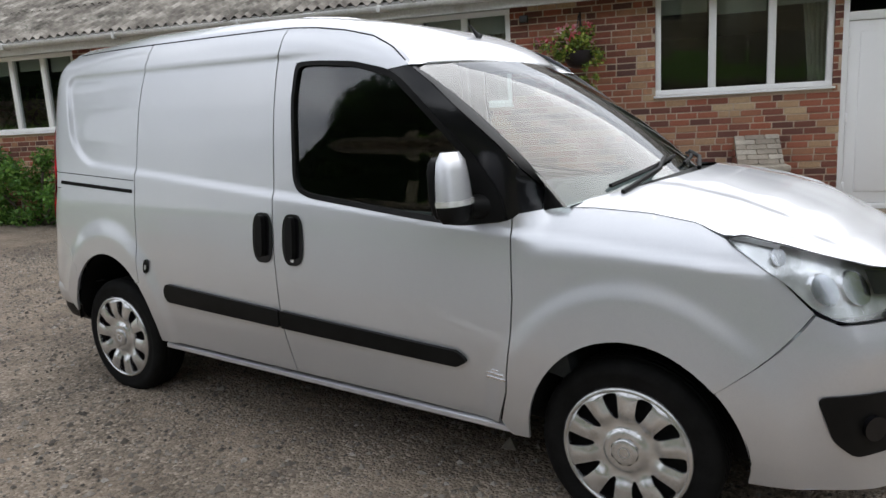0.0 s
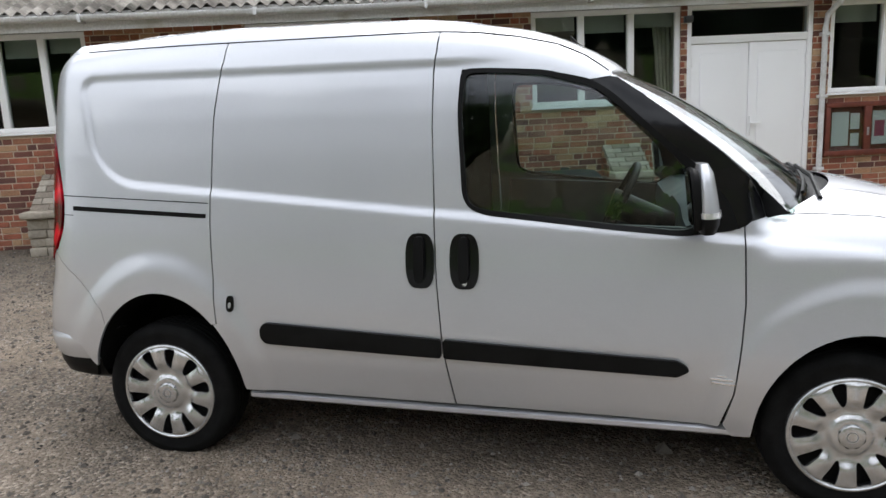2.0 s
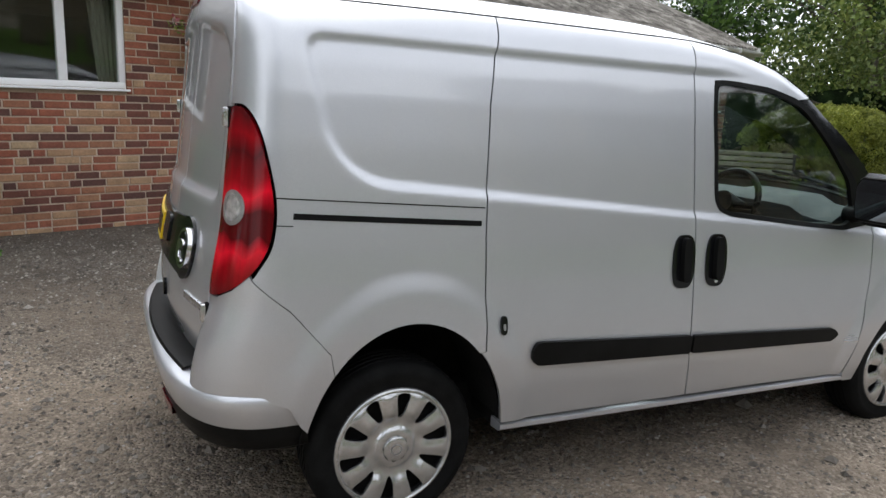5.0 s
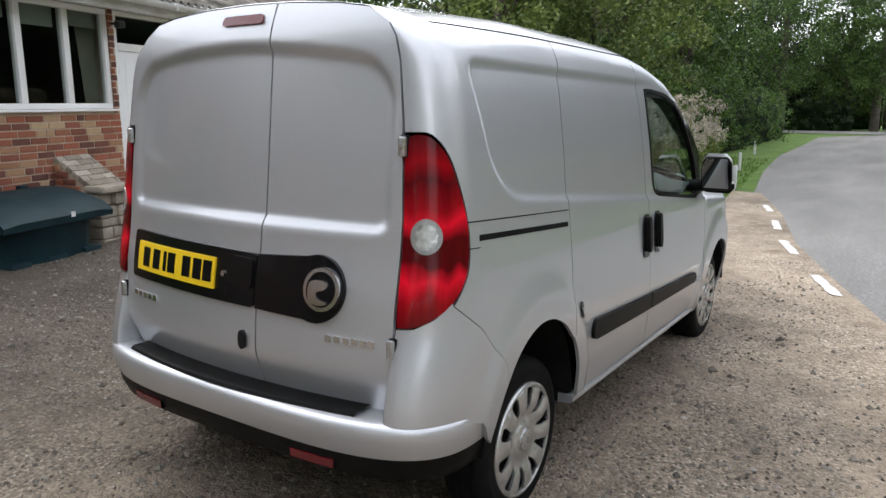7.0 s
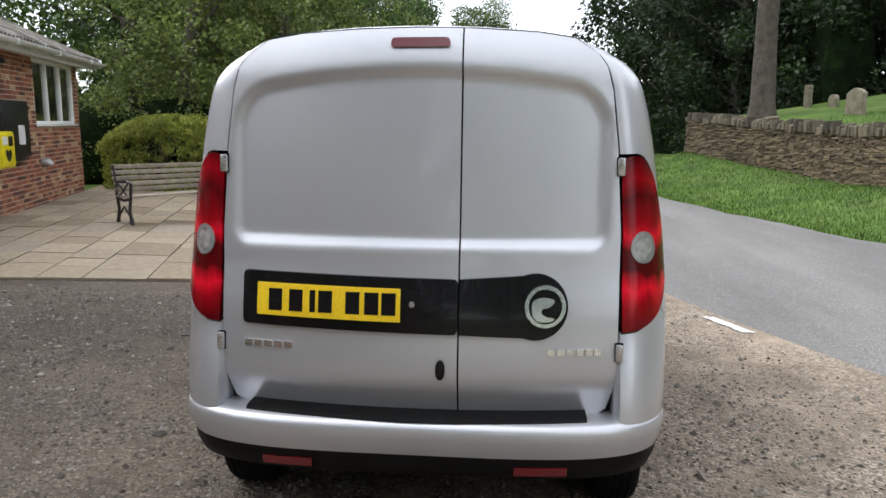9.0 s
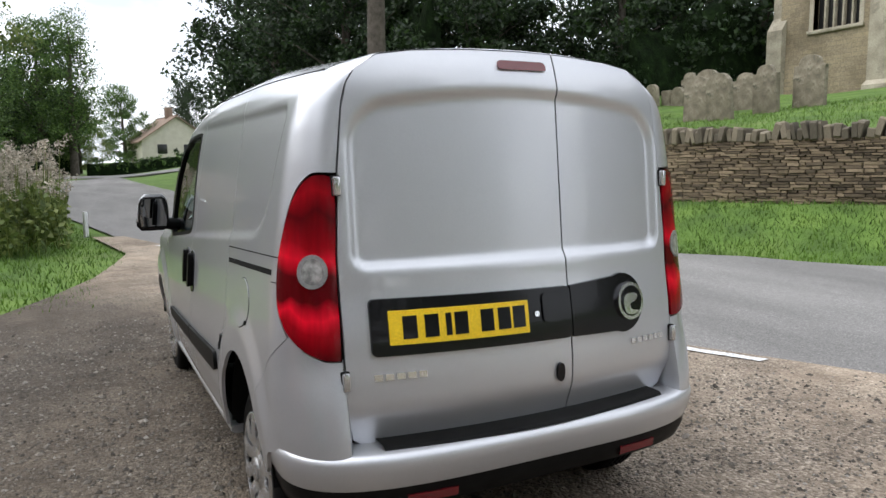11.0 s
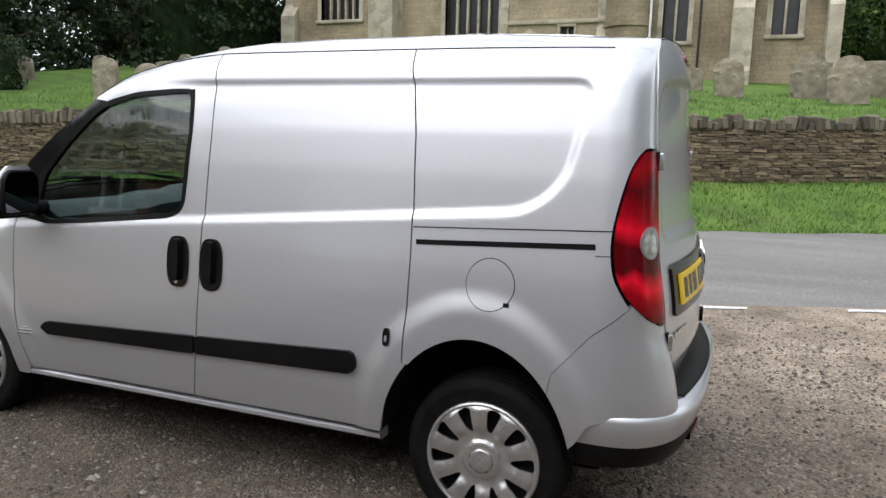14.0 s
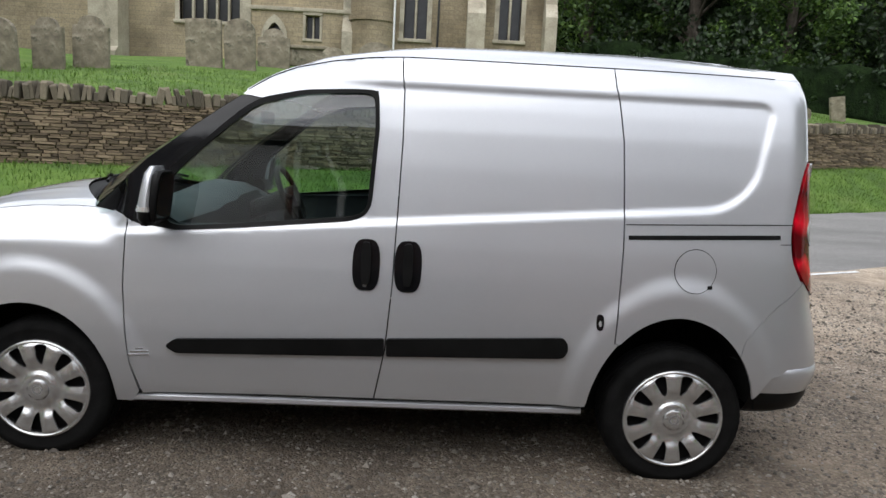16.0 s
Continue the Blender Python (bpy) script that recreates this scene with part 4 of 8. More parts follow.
    for k, (a, b, z) in enumerate(((2.262, 2.345, 0.500), (2.262, 2.335, 0.515), (2.285, 2.315, 0.528))):
        piece("badge", *skin([(a, z), (b, z), (b, z + 0.005), (a, z + 0.005)], s, 0.02, 0.004, 0.005), CHROME, cab, "small chrome badge bars")
    if s > 0:
        flap = [(-0.018 + 0.087 * math.cos(t), 0.976 + 0.090 * math.sin(t)) for t in np.linspace(0, 2 * math.pi, 44, endpoint=False)]
        rim = [(-0.018 + 0.090 * math.cos(t), 0.976 + 0.093 * math.sin(t)) for t in np.linspace(0, 2 * math.pi, 44, endpoint=False)]
        piece("flap_gap", *skin(rim, s, 0.03, 0.0008, 0.006), SHELL_BLACK, van, "dark ring round the fuel flap")
        piece("fuel_flap", *skin(flap, s, 0.022, 0.0025, 0.004), SILVER, van, "round silver fuel flap")
        tab = [(-0.092, 0.904), (-0.072, 0.904), (-0.072, 0.918), (-0.092, 0.918)]
        piece("flap_catch", *skin(tab, s, 0.01, 0.004, 0.005), SHELL_BLACK, van)
    # headlamp
    lamp = [(3.058, 1.040), (3.12, 1.052), (3.28, 1.020), (3.44, 0.976), (3.56, 0.942), (3.70, 0.910), (3.75, 0.868), (3.70, 0.812), (3.54, 0.792), (3.39, 0.794), (3.318, 0.838), (3.255, 0.914), (3.15, 0.985)]
    lamp = rounded(lamp, 0.03)
    head = piece("headlamp", *skin(lamp, s, 0.022, -0.035, 0.01), LAMP_SILVER, van, "swept-back headlamp with a clear cover")
    piece("lamp_rim", *skin(lamp, s, 0.03, 0.004, 0.05, ([(u * 0.985 + 3.34 * 0.015, v * 0.975 + 0.90 * 0.025) for u, v in lamp],)), GLOSS_BLACK, head)
    for cu, cv, r in ((3.385, 0.885, 0.046), (3.50, 0.878, 0.050), (3.25, 0.985, 0.026)):
        bowl = [(cu + r * math.cos(t), cv + r * math.sin(t)) for t in np.linspace(0, 2 * math.pi, 24, endpoint=False)]
        piece("reflector", *skin(bowl, s, 0.02, -0.022, 0.03), CHROME, head, "round bright reflector")
    cover = piece("lens", *skin(lamp, s, 0.03, 0.004, 0.002), CLEAR_LENS, head, "clear lamp cover")
    cover.visible_shadow = False
    # front bumper, this side
    bumper = [(3.128, 0.285)] + arch_line(ARCH_FRONT, 5, 43.5, 0.002, 14) + [(3.040, 0.586), (3.322, 0.820), (3.39, 0.785), (3.54, 0.783), (3.70, 0.802), (3.77, 0.858), (3.80, 0.866), (3.99, 0.866), (3.99, 0.25), (3.5, 0.245)]
    piece("front_bumper", *skin(bumper, s, 0.035), SILVER, van, "silver front bumper")
    fog = rounded([(3.30, 0.580), (3.70, 0.578), (3.70, 0.40), (3.42, 0.372), (3.355, 0.43)], 0.03)
    piece("fog_recess", *skin(fog, s, 0.03, 0.006, 0.02), BLACK_PLASTIC, van, "black moulded fog lamp recess")
    eye = [(3.47 + 0.035 * math.cos(t), 0.47 + 0.04 * math.sin(t)) for t in np.linspace(0, 2 * math.pi, 20, endpoint=False)]
    piece("fog_lamp", *skin(eye, s, 0.02, 0.020, 0.02), GLOSS_BLACK, van, "blank black fog lamp cover")
    grille = [(3.68, 0.575), (3.99, 0.575), (3.99, 0.40), (3.72, 0.40)]
    piece("grille", *skin(grille, s, 0.05, 0.004, 0.02), BLACK_PLASTIC, van, "black lower grille")


for s in (-1, 1):
    body_side(s)


def roof_point(x, q):
    a = roll_over(x, table(PANEL_TOP, x))
    a = a + (math.pi / 2 - a) * (1 - abs(q))
    top = rail(x)
    y = shoulder(x, a)
    z = top + (roof_top(x) - top) * math.sin(a) ** edge_power(x)
    rib = 0.005 * sum(smooth(0.035, 0.02, abs(y - k)) for k in (0.16, 0.40)) * smooth(-0.3, -0.2, x) * smooth(1.5, 1.3, x)
    return Vector((x, y if q > 0 else -y, z + rib))


def roof_back(q):
    """The roof's rear edge: over the doors, then round the corner on to the side."""
    a = abs(q)
    if a < 0.8:
        y = a / 0.8 * 0.598
        z = table([(0.0, 1.876), (0.20, 1.872), (0.40, 1.860), (0.52, 1.842), (0.598, 1.788)], y)
        p = Vector((rear_x(y, z) - 0.002, y, z))
    else:
        u = -0.598 + (a - 0.8) / 0.2 * 0.218
        p = Vector(side(u, table(PANEL_TOP, u), 1))
    return Vector((p.x, p.y if q > 0 else -p.y, p.z))


def roof_panel():
    rows, qs = [], np.linspace(-1, 1, 81)
    start = [-0.30 - 0.08 * abs(q) ** 4 for q in qs]
    for f in np.linspace(0, 1, 12)[:-1]:
        row = []
        for q, x0 in zip(qs, start):
            a, b = roof_point(x0, q), roof_back(q)
            c = a + Vector((b.x - a.x, 0, 0)) * 0.5
            d = b + Vector((0.5, 0, 1)) * max(0.0, a.z - b.z) * 0.6
            g = 1 - f
            row.append(tuple(b * g ** 3 + d * 3 * g * g * f + c * 3 * g * f * f + a * f ** 3))
        rows.append(row)
    for f in np.linspace(0, 1, 64):
        row = []
        for q, x0 in zip(qs, start):
            x = x0 + f * (1.98 - 0.075 * q * q - x0)
            tip = windscreen_point(q, 1.0).lerp(Vector(side(1.905, 1.612, 1 if q > 0 else -1)), smooth(0.90, 1.0, abs(q)))
            row.append(tuple(roof_point(x, q).lerp(tip, smooth(0.84, 1.0, f))))
        rows.append(row)
    piece("roof", *grid_faces(rows, True), SILVER, van, "silver ribbed roof", 60)


def windscreen_point(k, t):
    b = Vector((2.72 - 0.20 * k * k, 0.80 * k, 1.168 - 0.062 * k * k))
    h = Vector((1.98 - 0.13 * k * k, 0.690 * k, 1.640 - 0.024 * k * k))
    return b.lerp(h, t) + Vector((0.56, 0, 0.83)) * 0.032 * 4 * t * (1 - t)


roof_panel()


def rear_surface(y, z, s, out=0.0):
    return (rear_x(y, z) - out, y, z)


def rear_doors():
    half = [(0.60, 0.555), (0.655, 0.59), (0.683, 0.70), (0.685, 1.20), (0.668, 1.48), (0.646, 1.67), (0.626, 1.745), (0.592, 1.795), (0.52, 1.838), (0.40, 1.856), (0.20, 1.868), (0.0, 1.872)]
    left = [(-0.147, 0.548)] + half + [(-0.147, 1.870)]
    right = [(-0.153, 1.870)] + [(-y, z) for y, z in half[::-1] if y > 0.16] + [(-0.153, 0.548)]
    doors = []
    for name, shape in (("rear_door", left), ("rear_door", right)):
        doors.append(piece(name, *skin(shape, -1, 0.018, where=lambda y, z, s, o: rear_surface(y, z, s, o)), SILVER, van, "silver windowless rear door"))
    lay = lambda pts, o, lip, step=0.03: skin(pts, -1, step, o, lip, where=rear_surface)
    # black band across both doors with a round end
    piece("door_band", *lay(rounded([(0.602, 1.055), (0.602, 0.872), (-0.1475, 0.862), (-0.1475, 1.045)], 0.02), 0.012, 0.014), GLOSS_BLACK, doors[0], "black number plate band")
    disc = [(-0.405 - 0.108 * math.cos(t), 0.957 + 0.110 * math.sin(t)) for t in np.linspace(-math.pi * 0.62, math.pi * 0.62, 30)]
    piece("door_band", *lay([(-0.1525, 0.862)] + [p for p in disc] + [(-0.1525, 1.045)], 0.012, 0.014), GLOSS_BLACK, doors[1], "black band with a round end")
    badge = piece("emblem", *lay([(-0.437 + 0.068 * math.cos(t), 0.962 + 0.070 * math.sin(t)) for t in np.linspace(0, 2 * math.pi, 32, endpoint=False)], 0.026, 0.016), CHROME, doors[1], "round chrome emblem")
    inner = [(-0.437 + 0.055 * math.cos(t), 0.962 + 0.057 * math.sin(t)) for t in np.linspace(0, 2 * math.pi, 28, endpoint=False)]
    piece("emblem_field", *lay(inner, 0.028, 0.003), GLOSS_BLACK, doors[1])
    sweep = [(-0.395, 0.985), (-0.43, 0.995), (-0.472, 0.985), (-0.455, 0.962), (-0.42, 0.955), (-0.43, 0.93), (-0.475, 0.925), (-0.445, 0.91), (-0.40, 0.918), (-0.39, 0.955)]
    piece("emblem_shape", *lay(soft_line(sweep, 1), 0.032, 0.006), CHROME, doors[1])
    plate = piece("number_plate", *lay([(0.545, 1.016), (0.545, 0.908), (0.043, 0.903), (0.043, 1.012)], 0.022, 0.008), PLATE_YELLOW, doors[0], "yellow number plate with plain dark bars")
    for k, y in enumerate((0.478, 0.404, 0.345, 0.300, 0.205, 0.140, 0.082)):
        w = 0.010 if k == 2 else 0.024
        piece("plate_bar", *lay([(y + w, 0.998), (y + w, 0.925), (y - w, 0.925), (y - w, 0.998)], 0.0235, 0.002), GLOSS_BLACK, doors[0])
    grip = rounded([(-0.02, 1.03), (-0.02, 0.93), (-0.14, 0.925), (-0.14, 1.028)], 0.02)
    piece("handle", *lay(grip, 0.020, 0.012, 0.02), GLOSS_BLACK, doors[0], "black pull handle")
    hole = [(0.005 + 0.010 * math.cos(t), 0.962 + 0.010 * math.sin(t)) for t in np.linspace(0, 2 * math.pi, 14, endpoint=False)]
    piece("lock", *lay(hole, 0.018, 0.006, 0.01), CHROME, doors[0])
    dead = [(-0.092 + 0.016 * math.cos(t), 0.742 + 0.034 * abs(math.sin(t)) ** 0.8 * (1 if math.sin(t) > 0 else -1)) for t in np.linspace(0, 2 * math.pi, 20, endpoint=False)]
    piece("deadlock", *lay(dead, 0.012, 0.012, 0.012), GLOSS_BLACK, doors[0], "small black deadlock plate")
    for k in range(5):
        y = 0.598 - 0.037 * k
        piece("badge_bar", *lay([(y, 0.815), (y, 0.794), (y - 0.028, 0.792), (y - 0.028, 0.813)], 0.006, 0.006, 0.02), CHROME, doors[0], "chrome badge bar")
    for k in range(6):
        y = -0.447 - (0.033 * k if k < 4 else 0.033 * k - 0.004 * (k - 3))
        piece("badge_bar", *lay([(y, 0.815), (y, 0.794), (y - 0.024, 0.792), (y - 0.024, 0.813)], 0.006, 0.006, 0.02), CHROME, doors[1], "chrome badge bar")
    for s, door in ((1, doors[0]), (-1, doors[1])):
        for z in (1.418, 0.800):
            y = 0.688 + (0.0 if z < 1 else -0.008)
            x = rear_x(y, z)
            b = box_bm(x - 0.022, x + 0.02, s * y - 0.012, s * y + 0.012, z - 0.030, z + 0.030, 0.005)
            part("hinge", b, TRIM_SILVER, door, "bright metal door hinge")
            part("hinge_seat", box_bm(x - 0.008, x + 0.016, s * y - 0.0145, s * y + 0.0145, z - 0.033, z + 0.033, 0.004), SHELL_BLACK, door, "dark gap round the hinge")
    high = [(0.092, 1.806), (0.088, 1.838), (-0.104, 1.839), (-0.110, 1.807)]
    piece("brake_lamp", *lay(rounded(high, 0.014), 0.008, 0.012, 0.02), RED_DULL, doors[0], "high red brake lamp")


rear_doors()
frame_line = [(-0.70, 0.50), (0.70, 0.50), (0.70, 1.20), (0.675, 1.48), (0.648, 1.67), (0.61, 1.78), (0.40, 1.848), (0.0, 1.862), (-0.40, 1.848), (-0.61, 1.78), (-0.648, 1.67), (-0.675, 1.48), (-0.70, 1.20)]
piece("door_frame", *skin(frame_line, -1, 0.05, -0.018, 0.01, where=rear_surface), SHELL_BLACK, van, "black seal round the rear doors")


def rear_bumper():
    def ring_at(d, z, count=61):
        out = []
        for a in np.linspace(-math.pi / 2, math.pi / 2, count):
            y = 0.886 * abs(math.sin(a)) ** 0.55 * (1 if a > 0 else -1)
            x = -0.325 - 0.418 * math.cos(a) ** 0.62
            to = Vector((-0.15 - x, 0.55 * y - y, 0)).normalized()
            out.append(Vector((x, y, z)) + to * d)
        return out

    silver = [ring_at(d, z) for d, z in ((0.16, 0.574), (0.07, 0.576), (0.022, 0.574), (0.006, 0.564), (0.0, 0.545), (0.004, 0.515), (0.014, 0.478), (0.024, 0.455))]
    piece("rear_bumper", *grid_faces([[tuple(p) for p in r] for r in silver]), SILVER, van, "silver rear bumper", 60)
    dark = [ring_at(d, z) for d, z in ((0.026, 0.458), (0.030, 0.42), (0.050, 0.375), (0.11, 0.345), (0.3, 0.345))]
    piece("bumper_skirt", *grid_faces([[tuple(p) for p in r] for r in dark]), BLACK_PLASTIC, van, "black lower bumper skirt", 60)
    rows = []
    for y in np.linspace(0.585, -0.585, 31):
        a = -0.742 + 0.060 * (y / 0.585) ** 2
        rows.append([(a + 0.120, y, 0.588), (a + 0.03, y, 0.588), (a + 0.018, y, 0.584), (a + 0.012, y, 0.574)])
    piece("bumper_step", *grid_faces(rows, True), BLACK_PLASTIC, van, "black ribbed step pad on the bumper")
    for s in (1, -1):
        rows = []
        for d, z in ((0.05, 0.426), (0.023, 0.424), (0.026, 0.395), (0.055, 0.393)):
            line = []
            for y in np.linspace(0.35, 0.53, 9):
                a = math.asin((y / 0.886) ** (1 / 0.55))
                at = Vector((-0.325 - 0.418 * math.cos(a) ** 0.62, y, z))
                at += Vector((-0.15 - at.x, -0.45 * y, 0)).normalized() * d
                line.append((at.x, s * at.y, at.z))
            rows.append(line)
        piece("reflector", *grid_faces(rows, s > 0), RED_DULL, van, "red bumper reflector")


rear_bumper()


def front_end():
    rows = [[tuple(windscreen_point(k, t)) for k in np.linspace(-1, 1, 33)] for t in np.linspace(0, 1, 15)]
    screen = piece("windscreen", *grid_faces(rows), SCREEN_GLASS, van, "curved windscreen")
    screen.visible_shadow = False
    for s in (-1, 1):
        seam = [(1.88, 1.606), (1.912, 1.604), (2.01, 1.536), (2.11, 1.460), (2.285, 1.324), (2.37, 1.242), (2.425, 1.16), (2.438, 1.092)]
        inner = [(2.352, 1.066), (2.340, 1.062), (2.300, 1.165), (2.20, 1.280), (2.05, 1.412), (1.95, 1.504), (1.89, 1.556), (1.825, 1.597), (1.85, 1.600), (1.895, 1.605)]
        piece("door_frame_front", *skin(seam[1:] + inner, s, 0.03, -0.003, 0.012), GLOSS_BLACK, van, "black front frame of the cab door")
        rows = []
        for i, (u, v) in enumerate(seam):
            t = 1.06 - 1.06 * i / (len(seam) - 1)
            a, b = Vector(side(u + 0.004, v, s, -0.004)), windscreen_point(s * 0.985, t) - Vector((0, 0, 0.02 * max(0.0, t - 0.98) / 0.08))
            m = a.lerp(b, 0.55) + Vector((0.25, s * 0.8, 0.35)).normalized() * 0.016
            row = [a - Vector((0, s * 0.03, 0))]
            for f in np.linspace(0, 1, 7):
                row.append((a * (1 - f) ** 2 + m * 2 * f * (1 - f) + b * f * f))
            rows.append([tuple(p) for p in row])
        piece("windscreen_pillar", *grid_faces(rows, s < 0), BLACK_PLASTIC, van, "black windscreen pillar")
    # bonnet: stretched between the scuttle, the wings' upper edges and the nose
    brow = [(2.40, 1.093), (2.45, 1.100), (2.60, 1.106), (2.80, 1.098), (2.95, 1.078), (3.05, 1.049), (3.12, 1.045), (3.28, 1.014), (3.44, 0.972), (3.56, 0.937), (3.66, 0.922), (3.82, 0.908), (4.0, 0.896)]
    at = lambda u, s, drop=0.0: Vector(side(u, table(brow, u) + 0.001 - drop, s, 0.004))
    e0 = at(2.50, 1)
    rear = lambda k: Vector((2.81 + (e0.x - 2.81) * abs(k) ** 2.2, e0.y * k, 1.174 + (e0.z - 1.174) * abs(k) ** 2.4))
    front = lambda k: at(4.0 - 0.75 * abs(k), 1 if k > 0 else -1)
    flank = lambda f, s: at(2.50 + 0.75 * f, s)
    rows = []
    for f in np.linspace(0, 1, 28):
        row = []
        for k in np.linspace(-1, 1, 57):
            g, h = (k + 1) / 2, f
            p = rear(k) * (1 - h) + front(k) * h + flank(f, -1) * (1 - g) + flank(f, 1) * g
            p -= flank(0, -1) * (1 - g) * (1 - h) + flank(0, 1) * g * (1 - h) + flank(1, -1) * (1 - g) * h + flank(1, 1) * g * h
            p += Vector((0, 0, 0.012 * math.sin(math.pi * f) * (1 - k ** 4) + 0.006 * smooth(1.0, 0.90, abs(k)) * (1 - smooth(0.75, 1.0, f)) + 0.007 * smooth(0.07, 0.0, abs(abs(k) - 0.62)) * math.sin(math.pi * min(1, f * 1.1)) ** 0.5))
            row.append(tuple(p))
        tuck = [Vector(q) + Vector((-0.004, -0.016 * e, -0.016)) for q, e in ((row[0], -1), (row[-1], 1))]
        rows.append([tuple(tuck[0])] + row + [tuple(tuck[1])])
    piece("bonnet", *grid_faces(rows, True), SILVER, van, "silver bonnet", 60)
    nose = [[tuple(at(4.0 - 0.45 * abs(k), 1 if k > 0 else -1, d) - Vector((0.012, 0, 0))) for k in np.linspace(-1, 1, 25)] for d in (0.01, 0.08)]
    piece("upper_grille", *grid_faces(nose, True), BLACK_PLASTIC, van, "black upper grille")
    # scuttle
    rows = []
    for f in np.linspace(0, 1, 5):
        rows.append([tuple(windscreen_point(k * 0.97, 0.0).lerp(rear(k * 0.97), f) - Vector((0, 0, 0.016 * math.sin(f * math.pi) + 0.008 * f))) for k in np.linspace(-1, 1, 33)])
    piece("scuttle", *grid_faces(rows, True), BLACK_PLASTIC, van, "black plastic scuttle below the windscreen")
    for y0, y1 in ((-0.62, -0.02), (-0.05, 0.55)):
        arm = [windscreen_point(y0 / 0.8, 0.0) + Vector((0.06, 0, 0.012)), windscreen_point((y0 + y1) / 1.6, 0.03) + Vector((0.03, 0, 0.022)), windscreen_point((y0 * 0.25 + y1 * 0.75) / 0.8, 0.075) + Vector((0.012, 0, 0.02))]
        blade = [windscreen_point((y0 + (y1 - y0) * f) / 0.8, 0.02 + 0.06 * f) + Vector((0.008, 0, 0.012)) for f in np.linspace(0.05, 1, 8)]
        piece("wiper", *joined(tube(arm, 0.009, 6), tube(blade, 0.008, 5)), BLACK_PLASTIC, van, "black windscreen wiper")

    rod = [Vector((1.76 - 0.05 * f, 0, roof_top(1.76) - 0.012 + 0.06 * f)) for f in (0.0, 0.2, 0.5, 1.0)]
    piece("aerial", *tube(rod, [0.022, 0.012, 0.007, 0.005], 10), BLACK_PLASTIC, van, "short black roof aerial")


front_end()


def mirrors():
    for s in (-1, 1):
        house = []
        for f in np.linspace(0, 1, 9):
            z = 1.072 + 0.232 * f
            w = 0.110 * (1 - 0.30 * f ** 3) * min(1.0, 0.70 + 2.2 * f) * (1 if f < 0.95 else 0.75)
            d = 0.056 * (1 - 0.35 * f ** 2) * min(1.0, 0.65 + 2.0 * f) * (1 if f < 0.95 else 0.7)
            house.append([Vector((2.206 - 0.02 * f + d * math.cos(t) * (1.0 if math.cos(t) > 0 else 0.45), s * (0.992 - 0.01 * f) + w * 0.9 * math.sin(t), z)) for t in np.linspace(0, 2 * math.pi, 26, endpoint=False)])
        mirror = piece("door_mirror", *loft(house[:3]), BLACK_PLASTIC, van, "large door mirror with a silver cap")
        piece("cap", *loft(house[2:]), SILVER, mirror, "silver mirror cap")
        band = [[p + (p - Vector((2.198, s * 0.989, p.z))).normalized() * 0.004 for p in r] for r in (house[2], [a.lerp(b, 0.65) for a, b in zip(house[2], house[3])])]
        piece("indicator", *loft(band, True, False), LAMP_SILVER, mirror, "clear indicator strip")
        arm = tube([(2.235, s * 0.845, 1.105), (2.215, s * 0.885, 1.110), (2.195, s * 0.94, 1.120)], [0.048, 0.040, 0.036], 12)
        piece("arm", *arm, BLACK_PLASTIC, mirror, "black mirror arm")
        bezel = []
        for x, k in ((2.196, 0.90), (2.178, 0.95), (2.168, 0.90)):
            bezel.append([Vector((x - 0.02 * f, s * 0.988 + 0.096 * k * y, 1.080 + 0.214 * (0.5 + (f - 0.5) * k))) for f, y in ((0, -0.75), (0, 0.75), (0.12, 0.95), (0.35, 1), (0.8, 0.93), (0.93, 0.8), (1, 0.6), (1, -0.6), (0.93, -0.8), (0.8, -0.93), (0.35, -1), (0.12, -0.95))])
        piece("bezel", *loft(bezel), BLACK_PLASTIC, mirror, "black mirror housing")
        glass = [Vector((2.164 - 0.02 * f, s * 0.988 + 0.082 * y, 1.100 + 0.175 * f)) for f, y in ((0, -0.9), (0, 0.9), (0.35, 1), (0.8, 0.95), (1, 0.7), (1, -0.7), (0.8, -0.95), (0.35, -1))]
        piece("mirror_glass", glass, [tuple(range(8))[::s]], MIRROR, mirror, "mirror glass facing backwards", smooth_faces=False)


mirrors()


